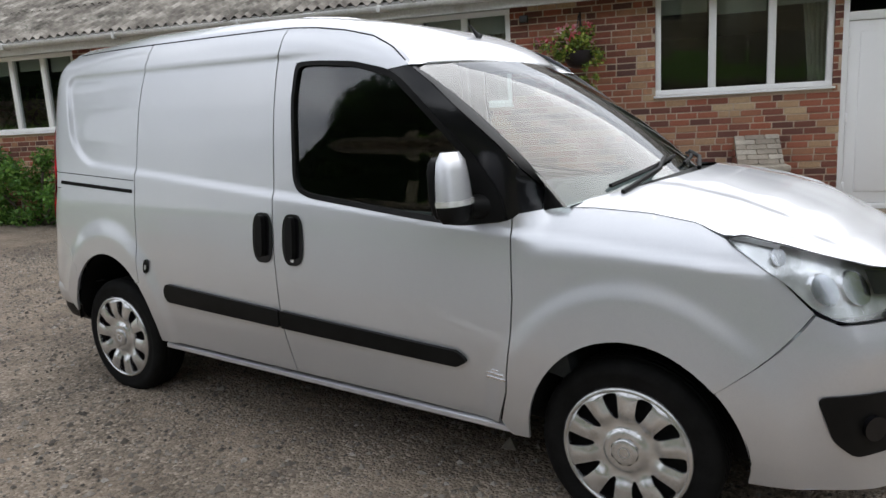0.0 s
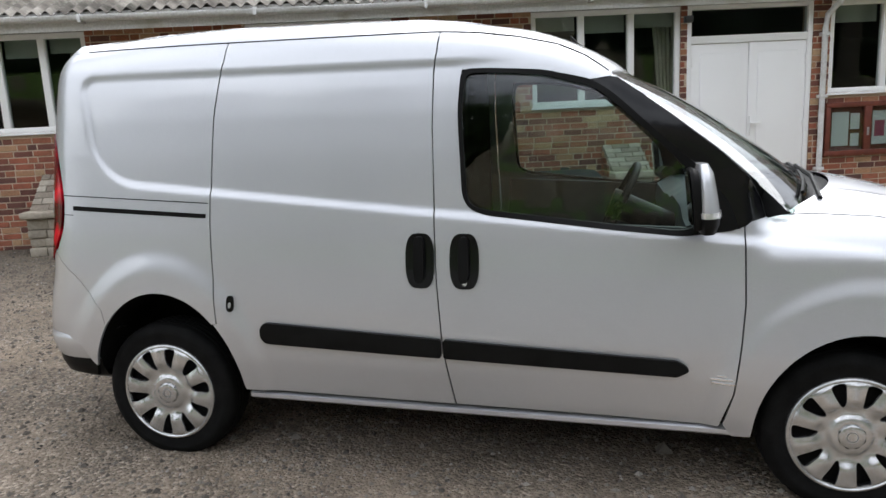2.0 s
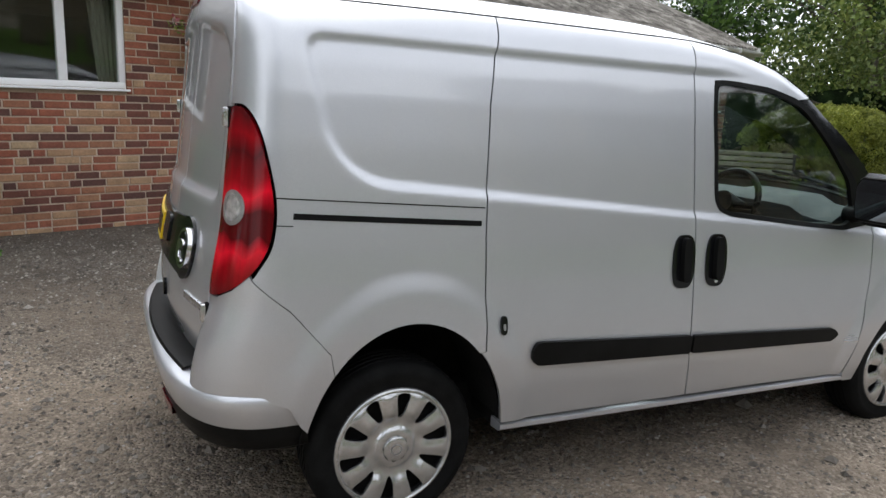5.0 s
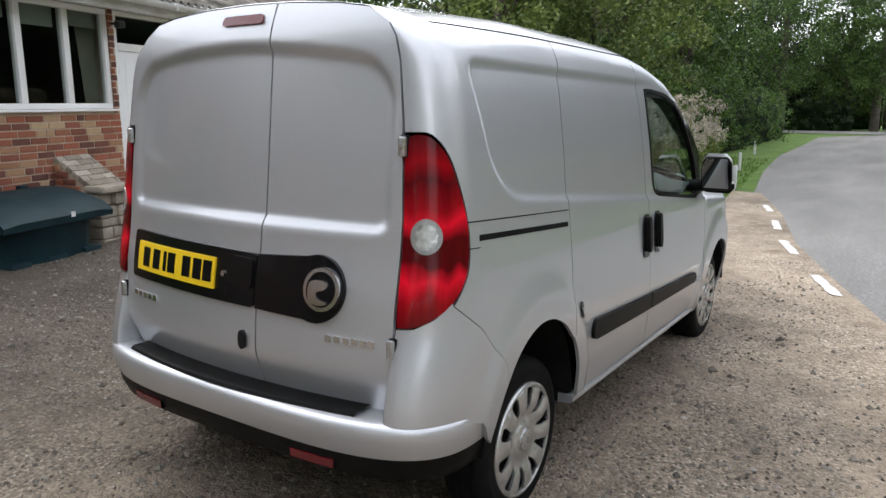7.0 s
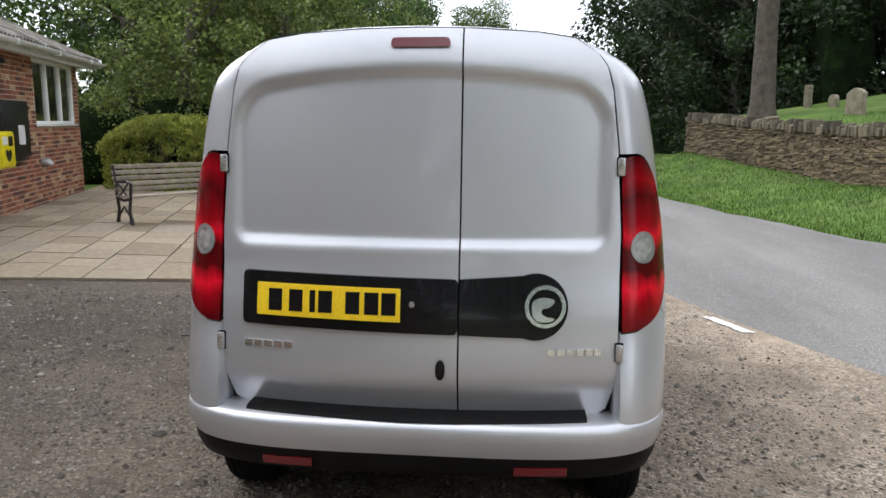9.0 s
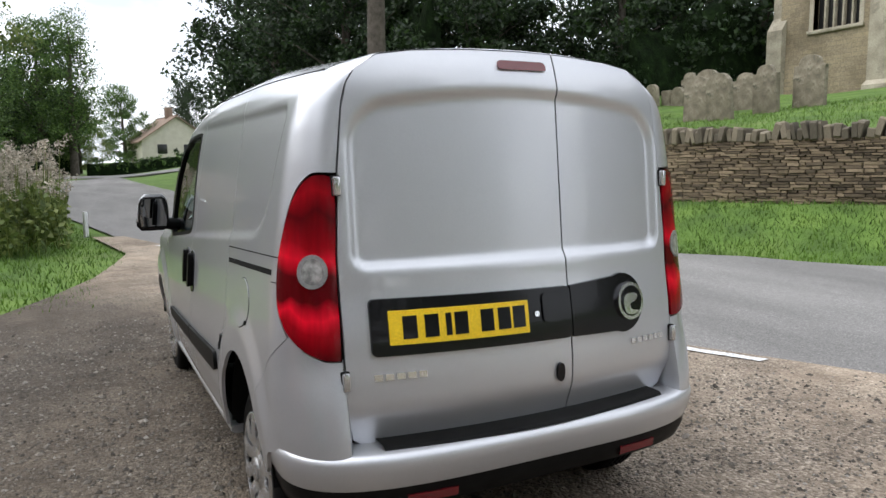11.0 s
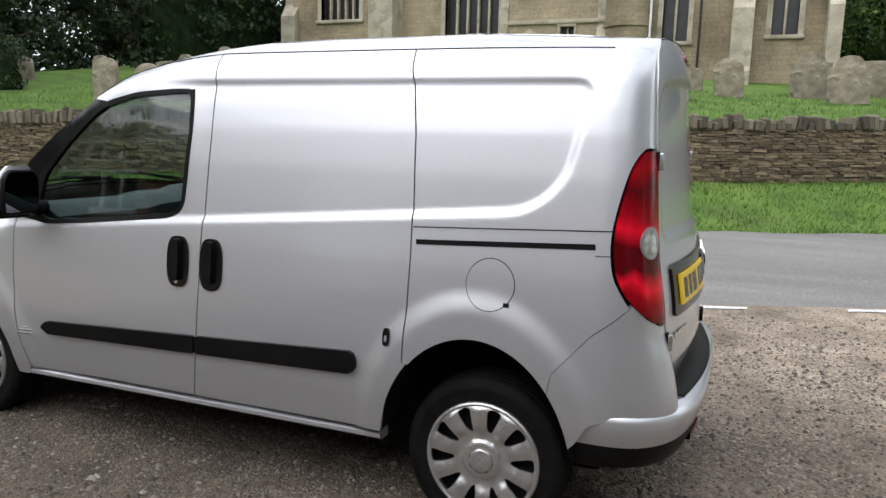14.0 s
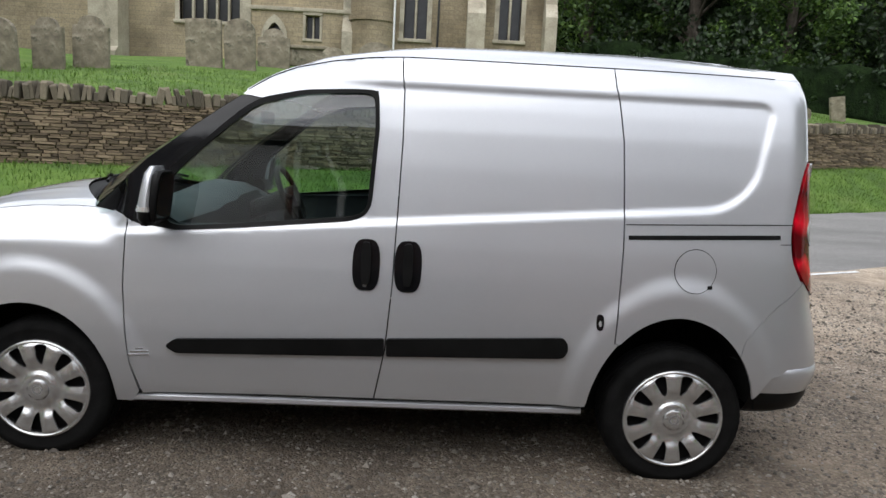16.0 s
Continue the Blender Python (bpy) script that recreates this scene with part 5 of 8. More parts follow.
def wheel_meshes():
    """Tyre, trim and dark disc of one wheel, its outer face towards -y."""
    tyre = []
    profile = [(0.085, 0.205), (0.092, 0.235), (0.090, 0.275), (0.080, 0.298), (0.066, 0.308)]
    for g in (0.042, 0.014, -0.014, -0.042):
        profile += [(g + 0.006, 0.311), (g + 0.004, 0.304), (g - 0.004, 0.304), (g - 0.006, 0.311)]
    profile += [(-0.066, 0.308), (-0.080, 0.298), (-0.090, 0.275), (-0.0925, 0.262), (-0.0905, 0.258), (-0.0925, 0.240), (-0.088, 0.222), (-0.080, 0.202), (-0.072, 0.198)]
    for y, r in profile:
        notch = 0.003 if r > 0.305 else 0.0
        tyre.append([Vector(((r - notch * (k % 2)) * math.cos(t), y, (r - notch * (k % 2)) * math.sin(t))) for k, t in enumerate(np.linspace(0, 2 * math.pi, 120, endpoint=False))])
    tv, tf = loft(tyre, True, False)
    disc = [(0.200 * math.cos(t), 0.200 * math.sin(t)) for t in np.linspace(0, 2 * math.pi, 80, endpoint=False)]
    holes = []
    for k in range(10):
        t = 2 * math.pi * (k + 0.5) / 10
        c, sn = math.cos(t), math.sin(t)
        shape = [(0.100, 0.004), (0.118, 0.013), (0.150, 0.021), (0.176, 0.0255), (0.184, 0.018), (0.186, -0.012), (0.180, -0.0235), (0.150, -0.017), (0.118, -0.011), (0.102, -0.004)]
        shape = soft_line(shape, 1)
        holes.append([(r * c - w * sn, r * sn + w * c) for r, w in shape])

    def trim(x, z, s, out=0.0):
        r, t = math.hypot(x, z), math.atan2(z, x)
        petal = math.cos(5 * t) ** 2
        dome = 0.006 * math.cos(r / 0.2 * 1.3) + 0.010 * petal * smooth(0.07, 0.12, r) * smooth(0.199, 0.175, r) - 0.012 * smooth(0.06, 0.075, r) * smooth(0.13, 0.09, r)
        return (x, -0.088 - dome - out + 0.006 * smooth(0.180, 0.2, r), z)

    cap = skin(disc, -1, 0.009, 0.0, 0.010, tuple(holes), where=trim)
    hub = []
    for y, r in ((-0.088, 0.046), (-0.100, 0.045), (-0.104, 0.040), (-0.105, 0.030), (-0.1045, 0.0)):
        hub.append([Vector((max(r, 0.0005) * math.cos(t), y, max(r, 0.0005) * math.sin(t))) for t in np.linspace(0, 2 * math.pi, 32, endpoint=False)])
    notch = []
    for k in range(8):
        t = 2 * math.pi * k / 8
        notch.append(ring((0.043 * math.cos(t), -0.1005, 0.043 * math.sin(t)), (math.cos(t), 0, math.sin(t)), (-math.sin(t), 0, math.cos(t)), 0.004, 0.009, 8))
    nv, nf = [], []
    for r in notch:
        b = len(nv)
        nv += r
        nf.append(tuple(range(b, b + 8)))
    emblem = [ring((0, -0.1058, 0), (1, 0, 0), (0, 0, 1), r, r, 24) for r in (0.020, 0.016)]
    rim = [[Vector((r * math.cos(t), y, r * math.sin(t))) for t in np.linspace(0, 2 * math.pi, 72, endpoint=False)] for y, r in ((-0.080, 0.188), (-0.0915, 0.1895), (-0.0945, 0.193), (-0.0935, 0.198), (-0.089, 0.2025), (-0.078, 0.2035))]
    # black disc put in for the shade behind the trim's openings
    back = [[Vector((r * math.cos(t), -0.052, r * math.sin(t))) for t in np.linspace(0, 2 * math.pi, 40, endpoint=False)] for r in (0.2, 0.001)]
    return (tv, tf), cap, loft(hub, True, False), (nv, nf), loft(emblem, True, False), loft(back, True, False), loft(rim, True, False)


def wheels():
    sets = wheel_meshes()
    names = (("tyre", RUBBER, "black road tyre"), ("wheel_trim", TRIM_SILVER, "silver ten-petal wheel trim"), ("hub_cap", TRIM_SILVER, ""), ("hub_notches", SHELL_BLACK, ""), ("hub_emblem", GREY_METAL, "small round hub emblem"), ("rim_shadow_disc", SHELL_BLACK, "dark disc for the shaded wheel behind the trim"), ("trim_rim", TRIM_SILVER, "raised silver trim edge"))
    data = [mesh_of(n, *m) for (n, _, _), m in zip(names, sets)]
    for d, (_, mat, _) in zip(data, names):
        d.materials.append(mat)
    for x, s, spin in ((0.0, -1, 8), (2.755, -1, 20), (0.0, 1, 14), (2.755, 1, 5)):
        hub = new("wheel")
        hub.empty_display_size = 0.1
        hub.parent = van
        hub.matrix_world = pose(x, s * 0.757, 0.311 if x < 1 else 0.309, 0, 0, 0 if s < 0 else 180) @ pose(0, 0, 0, 0, spin, 0)
        hub["label"] = "wheel with a silver ten-petal trim"
        for d, (n, _, text) in zip(data, names):
            ob = new(n, d)
            ob.parent = hub
            if n in ("wheel_trim", "trim_rim", "rim_shadow_disc"):
                ob.matrix_local = Matrix.Translation((0, -0.005, 0)) @ Matrix.Diagonal((1.085, 1, 1.085, 1))
            elif n.startswith("hub"):
                ob.matrix_local = Matrix.Translation((0, -0.004, 0))
            if text:
                ob["label"] = text


wheels()


def insides():
    """What shows through the cab's windows, and the dark underside that closes the body."""
    rows = []
    # added black shell behind the panels; stops light leaking through their gaps
    for u in np.linspace(-0.5, 1.20, 14):
        ring_pts = [side(u, v, 1, -0.035) for v in np.linspace(0.84, 1.76, 14)]
        rows.append([(x, y, z) for x, y, z in ring_pts] + [(x, -y, z) for x, y, z in ring_pts[::-1]])
    piece("cargo_lining", *loft([[Vector(p) for p in r] for r in rows]), SHELL_BLACK, van, "dark inner lining of the load space")
    part("underbody", box_bm(-0.40, 3.35, -0.62, 0.62, 0.24, 0.42, 0.03), SHELL_BLACK, van, "black underbody")
    part("floor_pan", box_bm(0.42, 2.32, -0.84, 0.84, 0.30, 0.40, 0.02), SHELL_BLACK, van)
    for cx, cz, a, b in (ARCH_REAR, ARCH_FRONT):
        for s in (-1, 1):
            arc = [(cx + (a + 0.012) * math.cos(t), cz + (b + 0.012) * math.sin(t)) for t in np.linspace(radians(8), radians(172), 26)]
            rows = [[(x, s * y, z) for x, z in arc] for y in (0.868, 0.80, 0.55)]
            piece("wheel_housing", *grid_faces(rows, s > 0), SHELL_BLACK, van, "black wheel arch liner")
            piece("housing_wall", [(x, s * 0.55, z) for x, z in arc], [tuple(range(len(arc)))[::s]], SHELL_BLACK, van, smooth_faces=False)
    for s in (-1, 1):
        shape = [(1.27, 0.42), (2.28, 0.42), (2.32, 1.05), (1.32, 1.09)]
        piece("door_card", *skin(shape, s, 0.10, -0.07, 0.02), CAB_GREY, van, "dark grey door lining")
    # dashboard: a rounded shelf across the cab
    rows = []
    for y in np.linspace(-0.80, 0.80, 21):
        hump = 0.045 * smooth(0.30, 0.16, abs(y + 0.38)) + 0.02 * smooth(0.25, 0.1, abs(y))
        rows.append([Vector((x, y, z)) for x, z in ((2.62 - 0.20 * (y / 0.8) ** 2, 1.06), (2.40, 1.115 + hump), (2.24, 1.10 + hump), (2.17, 1.06 + hump), (2.16, 0.98), (2.20, 0.80), (2.30, 0.55), (2.55, 0.50))])
    piece("dashboard", *loft(rows), CAB_GREY, van, "dark grey dashboard")
    wheel = []
    c, tilt = Vector((1.93, -0.38, 1.085)), radians(62)
    up, across = Vector((math.cos(tilt) * 0.9, 0, math.sin(tilt))).normalized(), Vector((0, 1, 0))
    rim = [c + (up * math.sin(t) + across * math.cos(t)) * 0.185 for t in np.linspace(0, 2 * math.pi, 33)]
    spoke = [tube([c, c + (up * math.sin(t) + across * math.cos(t)) * 0.18], 0.018, 6) for t in (0.1, math.pi - 0.1, -math.pi / 2)]
    axle = tube([c - Vector((0.03, 0, -0.012)), c + Vector((0.26, 0, -0.10))], [0.065, 0.05], 14)
    piece("steering_wheel", *joined(tube(rim, 0.0165, 9), axle, *spoke), BLACK_PLASTIC, van, "black steering wheel")
    part("bulkhead", box_bm(1.16, 1.20, -0.76, 0.76, 0.42, 1.68, 0.02), CAB_GREY, van, "dark grey bulkhead behind the cab")
    part("inner_mirror", box_bm(1.975, 2.0, -0.11, 0.11, 1.50, 1.565, 0.012), BLACK_PLASTIC, van, "small black inner mirror")


insides()

# ---- the brick hall ----
# Local axes: along the front, into the building, up.
u_axis = Vector((0.959, 0.283, 0.0195)).normalized()
in_axis = Vector((-0.283, 0.959, 0.0)).normalized()
up_axis = u_axis.cross(in_axis).normalized()
HALL = Matrix.Translation((FO[0], FO[1], 0.09)) @ Matrix((u_axis, in_axis, up_axis)).transposed().to_4x4()
LEFT_END, RIGHT_END, EAVES = -14.0, 11.70, 2.52
WINDOWS = [(-8.75, -7.0, 3), (-5.68, -4.14, 3), (-2.31, -0.60, 3), (1.07, 2.91, 3), (4.80, 6.97, 3), (9.20, 11.43, 3)]
DOORWAY = (2.99, 4.58)
SILL = 1.40


def set_in_hall(ob, at=(0, 0, 0)):
    ob.matrix_world = HALL @ Matrix.Translation(at)
    return ob


def spans(z0, z1):
    """The stretches of wall in a course."""
    holes = [(a, b) for a, b, _ in WINDOWS if z1 > SILL and z0 < EAVES] + ([DOORWAY] if z0 < EAVES else [])
    out, at = [], LEFT_END
    for a, b in sorted(holes):
        out.append((at, a))
        at = b
    return out + [(at, RIGHT_END)]


def front_wall():
    bm = bmesh.new()
    for a, b in spans(0.0, 0.1):
        box_bm(a, b, 0.0045, 0.25, -0.35, SILL - 0.001, 0, 2, bm)
    for a, b in spans(SILL, SILL + 0.1):
        box_bm(a, b, 0.0045, 0.25, SILL, EAVES + 0.12, 0, 2, bm)
    wall = tagged(part("wall_front", bm, MORTAR), "red brick hall wall with pale mortar", "wall", kind="structure")
    set_in_hall(wall)
    side_wall = part("wall_gable", box_bm(RIGHT_END - 0.25, RIGHT_END, 0.25, 8.0, -0.35, EAVES + 0.1), MORTAR)
    set_in_hall(tagged(side_wall, "red brick end wall of the hall", "wall", kind="structure"))
    back = part("wall_back", box_bm(LEFT_END, RIGHT_END, 8.0, 8.25, -0.35, EAVES + 0.1), MORTAR)
    set_in_hall(tagged(back, "plain back wall of the hall", "wall", kind="structure"))
    other = part("wall_far_end", box_bm(LEFT_END - 0.25, LEFT_END, 0.0, 8.25, -0.35, EAVES + 0.1), MORTAR)
    set_in_hall(tagged(other, "plain end wall of the hall", "wall", kind="structure"))
    rng = random.Random(4)
    cells, many_v, many_f = [], [], []
    for row in range(-3, 34):
        z0 = row * 0.075
        z1 = z0 + 0.061
        if z1 > EAVES + 0.06:
            break
        for a, b in spans(z0, z1):
            at = a - (0.1125 if row % 2 else 0.0) - rng.choice((0, 0.05))
            while at < b:
                long = 0.210 if rng.random() < 0.74 else 0.1
                p, q = max(at, a), min(at + long, b)
                if q - p > 0.03:
                    cells.append((p, q, z0, z1, rng.uniform(-0.006, -0.001)))
                at += long + 0.0150
    unit = box_bm(0, 1, 0, 1, 0, 1)
    bmesh.ops.bevel(unit, geom=[e for e in unit.edges], offset=0.03, segments=1, affect="EDGES")
    me = bpy.data.meshes.new("brick")
    unit.to_mesh(me)
    me.materials.append(BRICK_ONE)
    for p, q, z0, z1, d in cells:
        if 0.2 < p < 2.9 and 0.0 <= z0 < 1.4:
            ob = new("brick", me)
            ob.parent = wall
            ob.matrix_local = Matrix.Translation((p, d, z0)) @ Matrix.Diagonal((q - p, 0.06, z1 - z0, 1))
            continue
        b0, e = len(many_v), 0.004
        many_v += [(p, d + e, z0), (q, d + e, z0), (q, d + e, z1), (p, d + e, z1), (p + e, d, z0 + e), (q - e, d, z0 + e), (q - e, d, z1 - e), (p + e, d, z1 - e),
                   (p, 0.03, z0), (q, 0.03, z0), (q, 0.03, z1), (p, 0.03, z1)]
        for f in ((4, 5, 6, 7), (0, 1, 5, 4), (1, 2, 6, 5), (2, 3, 7, 6), (3, 0, 4, 7), (8, 9, 1, 0), (9, 10, 2, 1), (10, 11, 3, 2), (11, 8, 0, 3)):
            many_f.append(tuple(b0 + k for k in f))
    rest = piece("brick_courses", many_v, many_f, BRICK_MANY, wall, "", 30, False)
    rest["kind"] = "stuff"
    return wall


def window(n, a, b, lights):
    root = set_in_hall(tagged(new(f"window_{n}"), "white plastic window with a dark room behind", "window", kind="structure"))
    t = 0.062
    bm = bmesh.new()
    for x0, x1, z0, z1 in ((a, b, SILL, SILL + t), (a, b, EAVES - t, EAVES), (a, a + t, SILL + t, EAVES - t), (b - t, b, SILL + t, EAVES - t)):
        box_bm(x0, x1, 0.02, 0.10, z0, z1, 0.006, 2, bm)
    for k in range(1, lights):
        x = a + (b - a) * k / lights
        box_bm(x - 0.04, x + 0.04, 0.02, 0.10, SILL + t, EAVES - t, 0.006, 2, bm)
    part("window_frame", bm, UPVC, root)
    part("window_sill", box_bm(a - 0.02, b + 0.02, -0.05, 0.10, SILL - 0.026, SILL - 0.002, 0.006), UPVC, root)
    for k in range(lights):
        x0, x1 = a + (b - a) * k / lights + 0.04, a + (b - a) * (k + 1) / lights - 0.04
        pane = part("pane", box_bm(x0, x1, 0.058, 0.064, SILL + t, EAVES - t), HOUSE_GLASS, root)
        pane.visible_shadow = False
        part("blind", box_bm(x0 + 0.01, x1 - 0.01, 0.14, 0.146, EAVES - 0.22 - 0.04 * ((n + k) % 2), EAVES - 0.03), BLIND, root, "pale roller blind")
    fold = []
    for k in range(15):
        x = b - 0.30 + 0.28 * k / 14
        fold.append([Vector((x, 0.22 + 0.02 * math.sin(k * 2.1), EAVES)), Vector((x + 0.10 * (1 - k / 14), 0.22 + 0.02 * math.sin(k * 2.1), SILL + 0.02))])
    piece("curtain", *grid_faces([[tuple(p) for p in r] for r in fold]), CURTAIN, root, "drawn-back pale curtain")


def double_door():
    a, b = DOORWAY
    root = set_in_hall(tagged(new("door_1"), "white plastic double door, shut, under a dark fanlight", "door", kind="structure"))
    bm = bmesh.new()
    for x0, x1, z0, z1 in ((a, a + 0.06, 0.05, EAVES), (b - 0.06, b, 0.05, EAVES), (a + 0.06, b - 0.06, 2.07, 2.16), (a + 0.06, b - 0.06, EAVES - 0.05, EAVES), (a + 0.06, b - 0.06, 0.05, 0.11)):
        box_bm(x0, x1, 0.01, 0.11, z0, z1, 0.006, 2, bm)
    part("door_frame", bm, UPVC, root)
    mid = (a + b) / 2
    for x0, x1, s in ((a + 0.065, mid - 0.004, 1), (mid + 0.004, b - 0.065, -1)):
        bm = bmesh.new()
        box_bm(x0, x1, 0.03, 0.09, 0.115, 2.065, 0.005, 2, bm)
        leaf = part("door_leaf", bm, UPVC, root)
        part("door_panel", box_bm(x0 + 0.11, x1 - 0.11, 0.018, 0.04, 0.24, 1.95, 0.01), UPVC, leaf)
        for z in (0.30, 1.05, 1.85):
            part("hinge", box_bm((x0 if s > 0 else x1) - 0.014, (x0 if s > 0 else x1) + 0.014, 0.0, 0.03, z - 0.05, z + 0.05, 0.006), UPVC, leaf)
    bm = box_bm(mid + 0.02, mid + 0.05, 0.0, 0.03, 0.93, 1.17, 0.006)
    box_bm(mid + 0.02, mid + 0.15, -0.035, -0.012, 1.07, 1.095, 0.008, 2, bm)
    part("door_handle", bm, UPVC, root, "white lever handle")
    fan = part("pane", box_bm(a + 0.06, b - 0.06, 0.055, 0.061, 2.16, EAVES - 0.05), HOUSE_GLASS, root)
    fan.visible_shadow = False
    step = part("doorstep", box_bm(a - 0.05, b + 0.05, -0.30, 0.11, -0.2, 0.048, 0.012), SLAB)
    set_in_hall(tagged(step, "worn stone doorstep", "step", kind="structure"))


def hall_roof():
    pitch, rise = 0.146, math.tan(radians(24))
    verts, faces = [], []
    us = np.arange(LEFT_END - 0.3, RIGHT_END + 0.45, pitch / 8)
    wave = 0.026 * np.cos(2 * np.pi * us / pitch)
    for r in range(4):
        rng = np.random.default_rng(r)
        d0, d1 = -0.36 + r * 1.42, -0.36 + (r + 1) * 1.42 + 0.16
        lift = 0.016 * r * 0
        base = len(verts)
        for i, d in enumerate(np.linspace(d0, d1, 4)):
            z = EAVES + 0.155 + (d + 0.36) * rise + 0.014 * (1 - i / 3) + lift
            for u, w in zip(us, wave):
                verts.append((u, d, z + w + 0.006 * math.sin(u * 1.7 + r) + 0.003 * math.sin(u * 9.1)))
        n = len(us)
        for j in range(3):
            faces += [(base + j * n + i, base + j * n + i + 1, base + (j + 1) * n + i + 1, base + (j + 1) * n + i) for i in range(n - 1)]
        # the sheets' thickness at the lower edge
        low = len(verts)
        verts += [(x, y + 0.002, z - 0.009) for x, y, z in verts[base:base + n]]
        faces += [(base + i, low + i, low + i + 1, base + i + 1) for i in range(n - 1)]
    roof = piece("roof", verts, faces, ROOF_SHEET, None, "", 70)
    set_in_hall(tagged(roof, "weathered grey corrugated cement roof with lichen", "roof", kind="structure"))
    backs = part("roof_back", box_bm(LEFT_END - 0.3, RIGHT_END + 0.4, 5.45, 8.4, EAVES + 0.3, EAVES + 2.6), ROOF_SHEET)
    set_in_hall(tagged(backs, "far slope of the hall roof", "roof", kind="structure"))
    # gutter: a half round trough, fascia and soffit
    rows = []
    for u in np.linspace(LEFT_END - 0.35, RIGHT_END + 0.5, 60):
        sag = 0.006 * math.sin(u * 0.9)
        rows.append([Vector((u, -0.385 + 0.062 * math.cos(t), EAVES + 0.115 + sag + 0.062 * math.sin(t))) for t in np.linspace(math.pi, 2 * math.pi, 10)] + [Vector((u, -0.385 + 0.055 * math.cos(t), EAVES + 0.118 + sag + 0.055 * math.sin(t))) for t in np.linspace(2 * math.pi, math.pi, 10)])
    gutter = thing("gutter", HALL, "white half-round plastic gutter along the eaves", "gutter")
    piece("trough", *loft(rows), GUTTER_WHITE, gutter)
    for u in np.arange(LEFT_END + 0.5, RIGHT_END + 0.4, 1.9):
        part("bracket", box_bm(u - 0.02, u + 0.02, -0.455, -0.30, EAVES + 0.04, EAVES + 0.13, 0.006), GUTTER_WHITE, gutter)
    fascia = part("fascia", box_bm(LEFT_END - 0.3, RIGHT_END + 0.42, -0.30, -0.275, EAVES - 0.03, EAVES + 0.17, 0.003), FASCIA_WHITE)
    set_in_hall(tagged(fascia, "white painted fascia board", "trim", kind="structure"))
    soffit = part("soffit", box_bm(LEFT_END - 0.3, RIGHT_END + 0.42, -0.275, 0.02, EAVES + 0.004, EAVES + 0.02), FASCIA_WHITE)
    set_in_hall(tagged(soffit, "white soffit board", "trim", kind="structure"))
    verge = part("bargeboard", box_bm(RIGHT_END + 0.40, RIGHT_END + 0.43, -0.40, 0.3, EAVES + 0.02, EAVES + 0.2, 0.004), FASCIA_WHITE)
    set_in_hall(tagged(verge, "white board at the roof's end", "trim", kind="structure"))
    pipe = thing("downpipe", HALL, "white plastic downpipe beside the door", "downpipe")
    piece("pipe", *tube([(4.70, -0.055, -0.05), (4.70, -0.055, 2.2), (4.70, -0.09, 2.34), (4.70, -0.33, 2.46), (4.70, -0.385, 2.58)], 0.034, 12), GUTTER_WHITE, pipe)
    for z in (0.45, 1.35, 2.1):
        part("clip", box_bm(4.65, 4.75, -0.095, 0.0, z, z + 0.04, 0.006), GUTTER_WHITE, pipe)


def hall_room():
    # the room's lack of light is put into these dark surfaces
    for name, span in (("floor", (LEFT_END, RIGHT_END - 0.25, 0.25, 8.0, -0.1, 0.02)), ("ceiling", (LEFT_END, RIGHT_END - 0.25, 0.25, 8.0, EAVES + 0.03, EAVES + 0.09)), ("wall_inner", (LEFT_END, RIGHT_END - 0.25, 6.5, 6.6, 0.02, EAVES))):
        set_in_hall(tagged(part(name, box_bm(*span), DARK_ROOM), "plain inside of the hall, coloured dark for an unlit room", name.split("_")[0], kind="structure"))


front_wall()
for k, (a, b, lights) in enumerate(WINDOWS):
    window(k + 1, a, b, lights)
double_door()
hall_roof()
hall_room()


# ---- things at the hall's front ----
def notice_board():
    root = thing("notice_board", HALL @ Matrix.Translation((4.76, 0, 0.62)), "red-brown framed double notice board with papers", "notice board")
    w, h = 1.10, 0.66
    part("back_board", box_bm(0.02, w - 0.02, -0.025, -0.004, 0.02, h - 0.02), RED_WOOD, root)
    bm = bmesh.new()
    for s in ((0, w, -0.07, -0.004, 0, 0.06), (0, w, -0.07, -0.004, h - 0.06, h), (0, 0.06, -0.07, -0.004, 0.06, h - 0.06), (w - 0.06, w, -0.07, -0.004, 0.06, h - 0.06), (w / 2 - 0.045, w / 2 + 0.045, -0.07, -0.004, 0.06, h - 0.06)):
        box_bm(*s, 0.006, 2, bm)
    part("frame", bm, RED_WOOD, root)
    for x, z, pw, ph, m in ((0.10, 0.12, 0.22, 0.42, PAPER), (0.34, 0.32, 0.12, 0.20, PAPER), (0.35, 0.11, 0.11, 0.16, PAPER), (0.63, 0.12, 0.38, 0.42, PAPER), (0.66, 0.22, 0.13, 0.20, PAPER_PINK)):
        part("notice", box_bm(x, x + pw, -0.031 - (0.003 if m is PAPER_PINK else 0), -0.026, z, z + ph), m, root)
    for x0, x1 in ((0.06, w / 2 - 0.045), (w / 2 + 0.045, w - 0.06)):
        part("pane", box_bm(x0, x1, -0.052, -0.048, 0.06, h - 0.06), HOUSE_GLASS, root).visible_shadow = False
    part("latch", box_bm(w / 2 - 0.014, w / 2 + 0.014, -0.082, -0.07, 0.24, 0.34, 0.004), GREY_METAL, root)


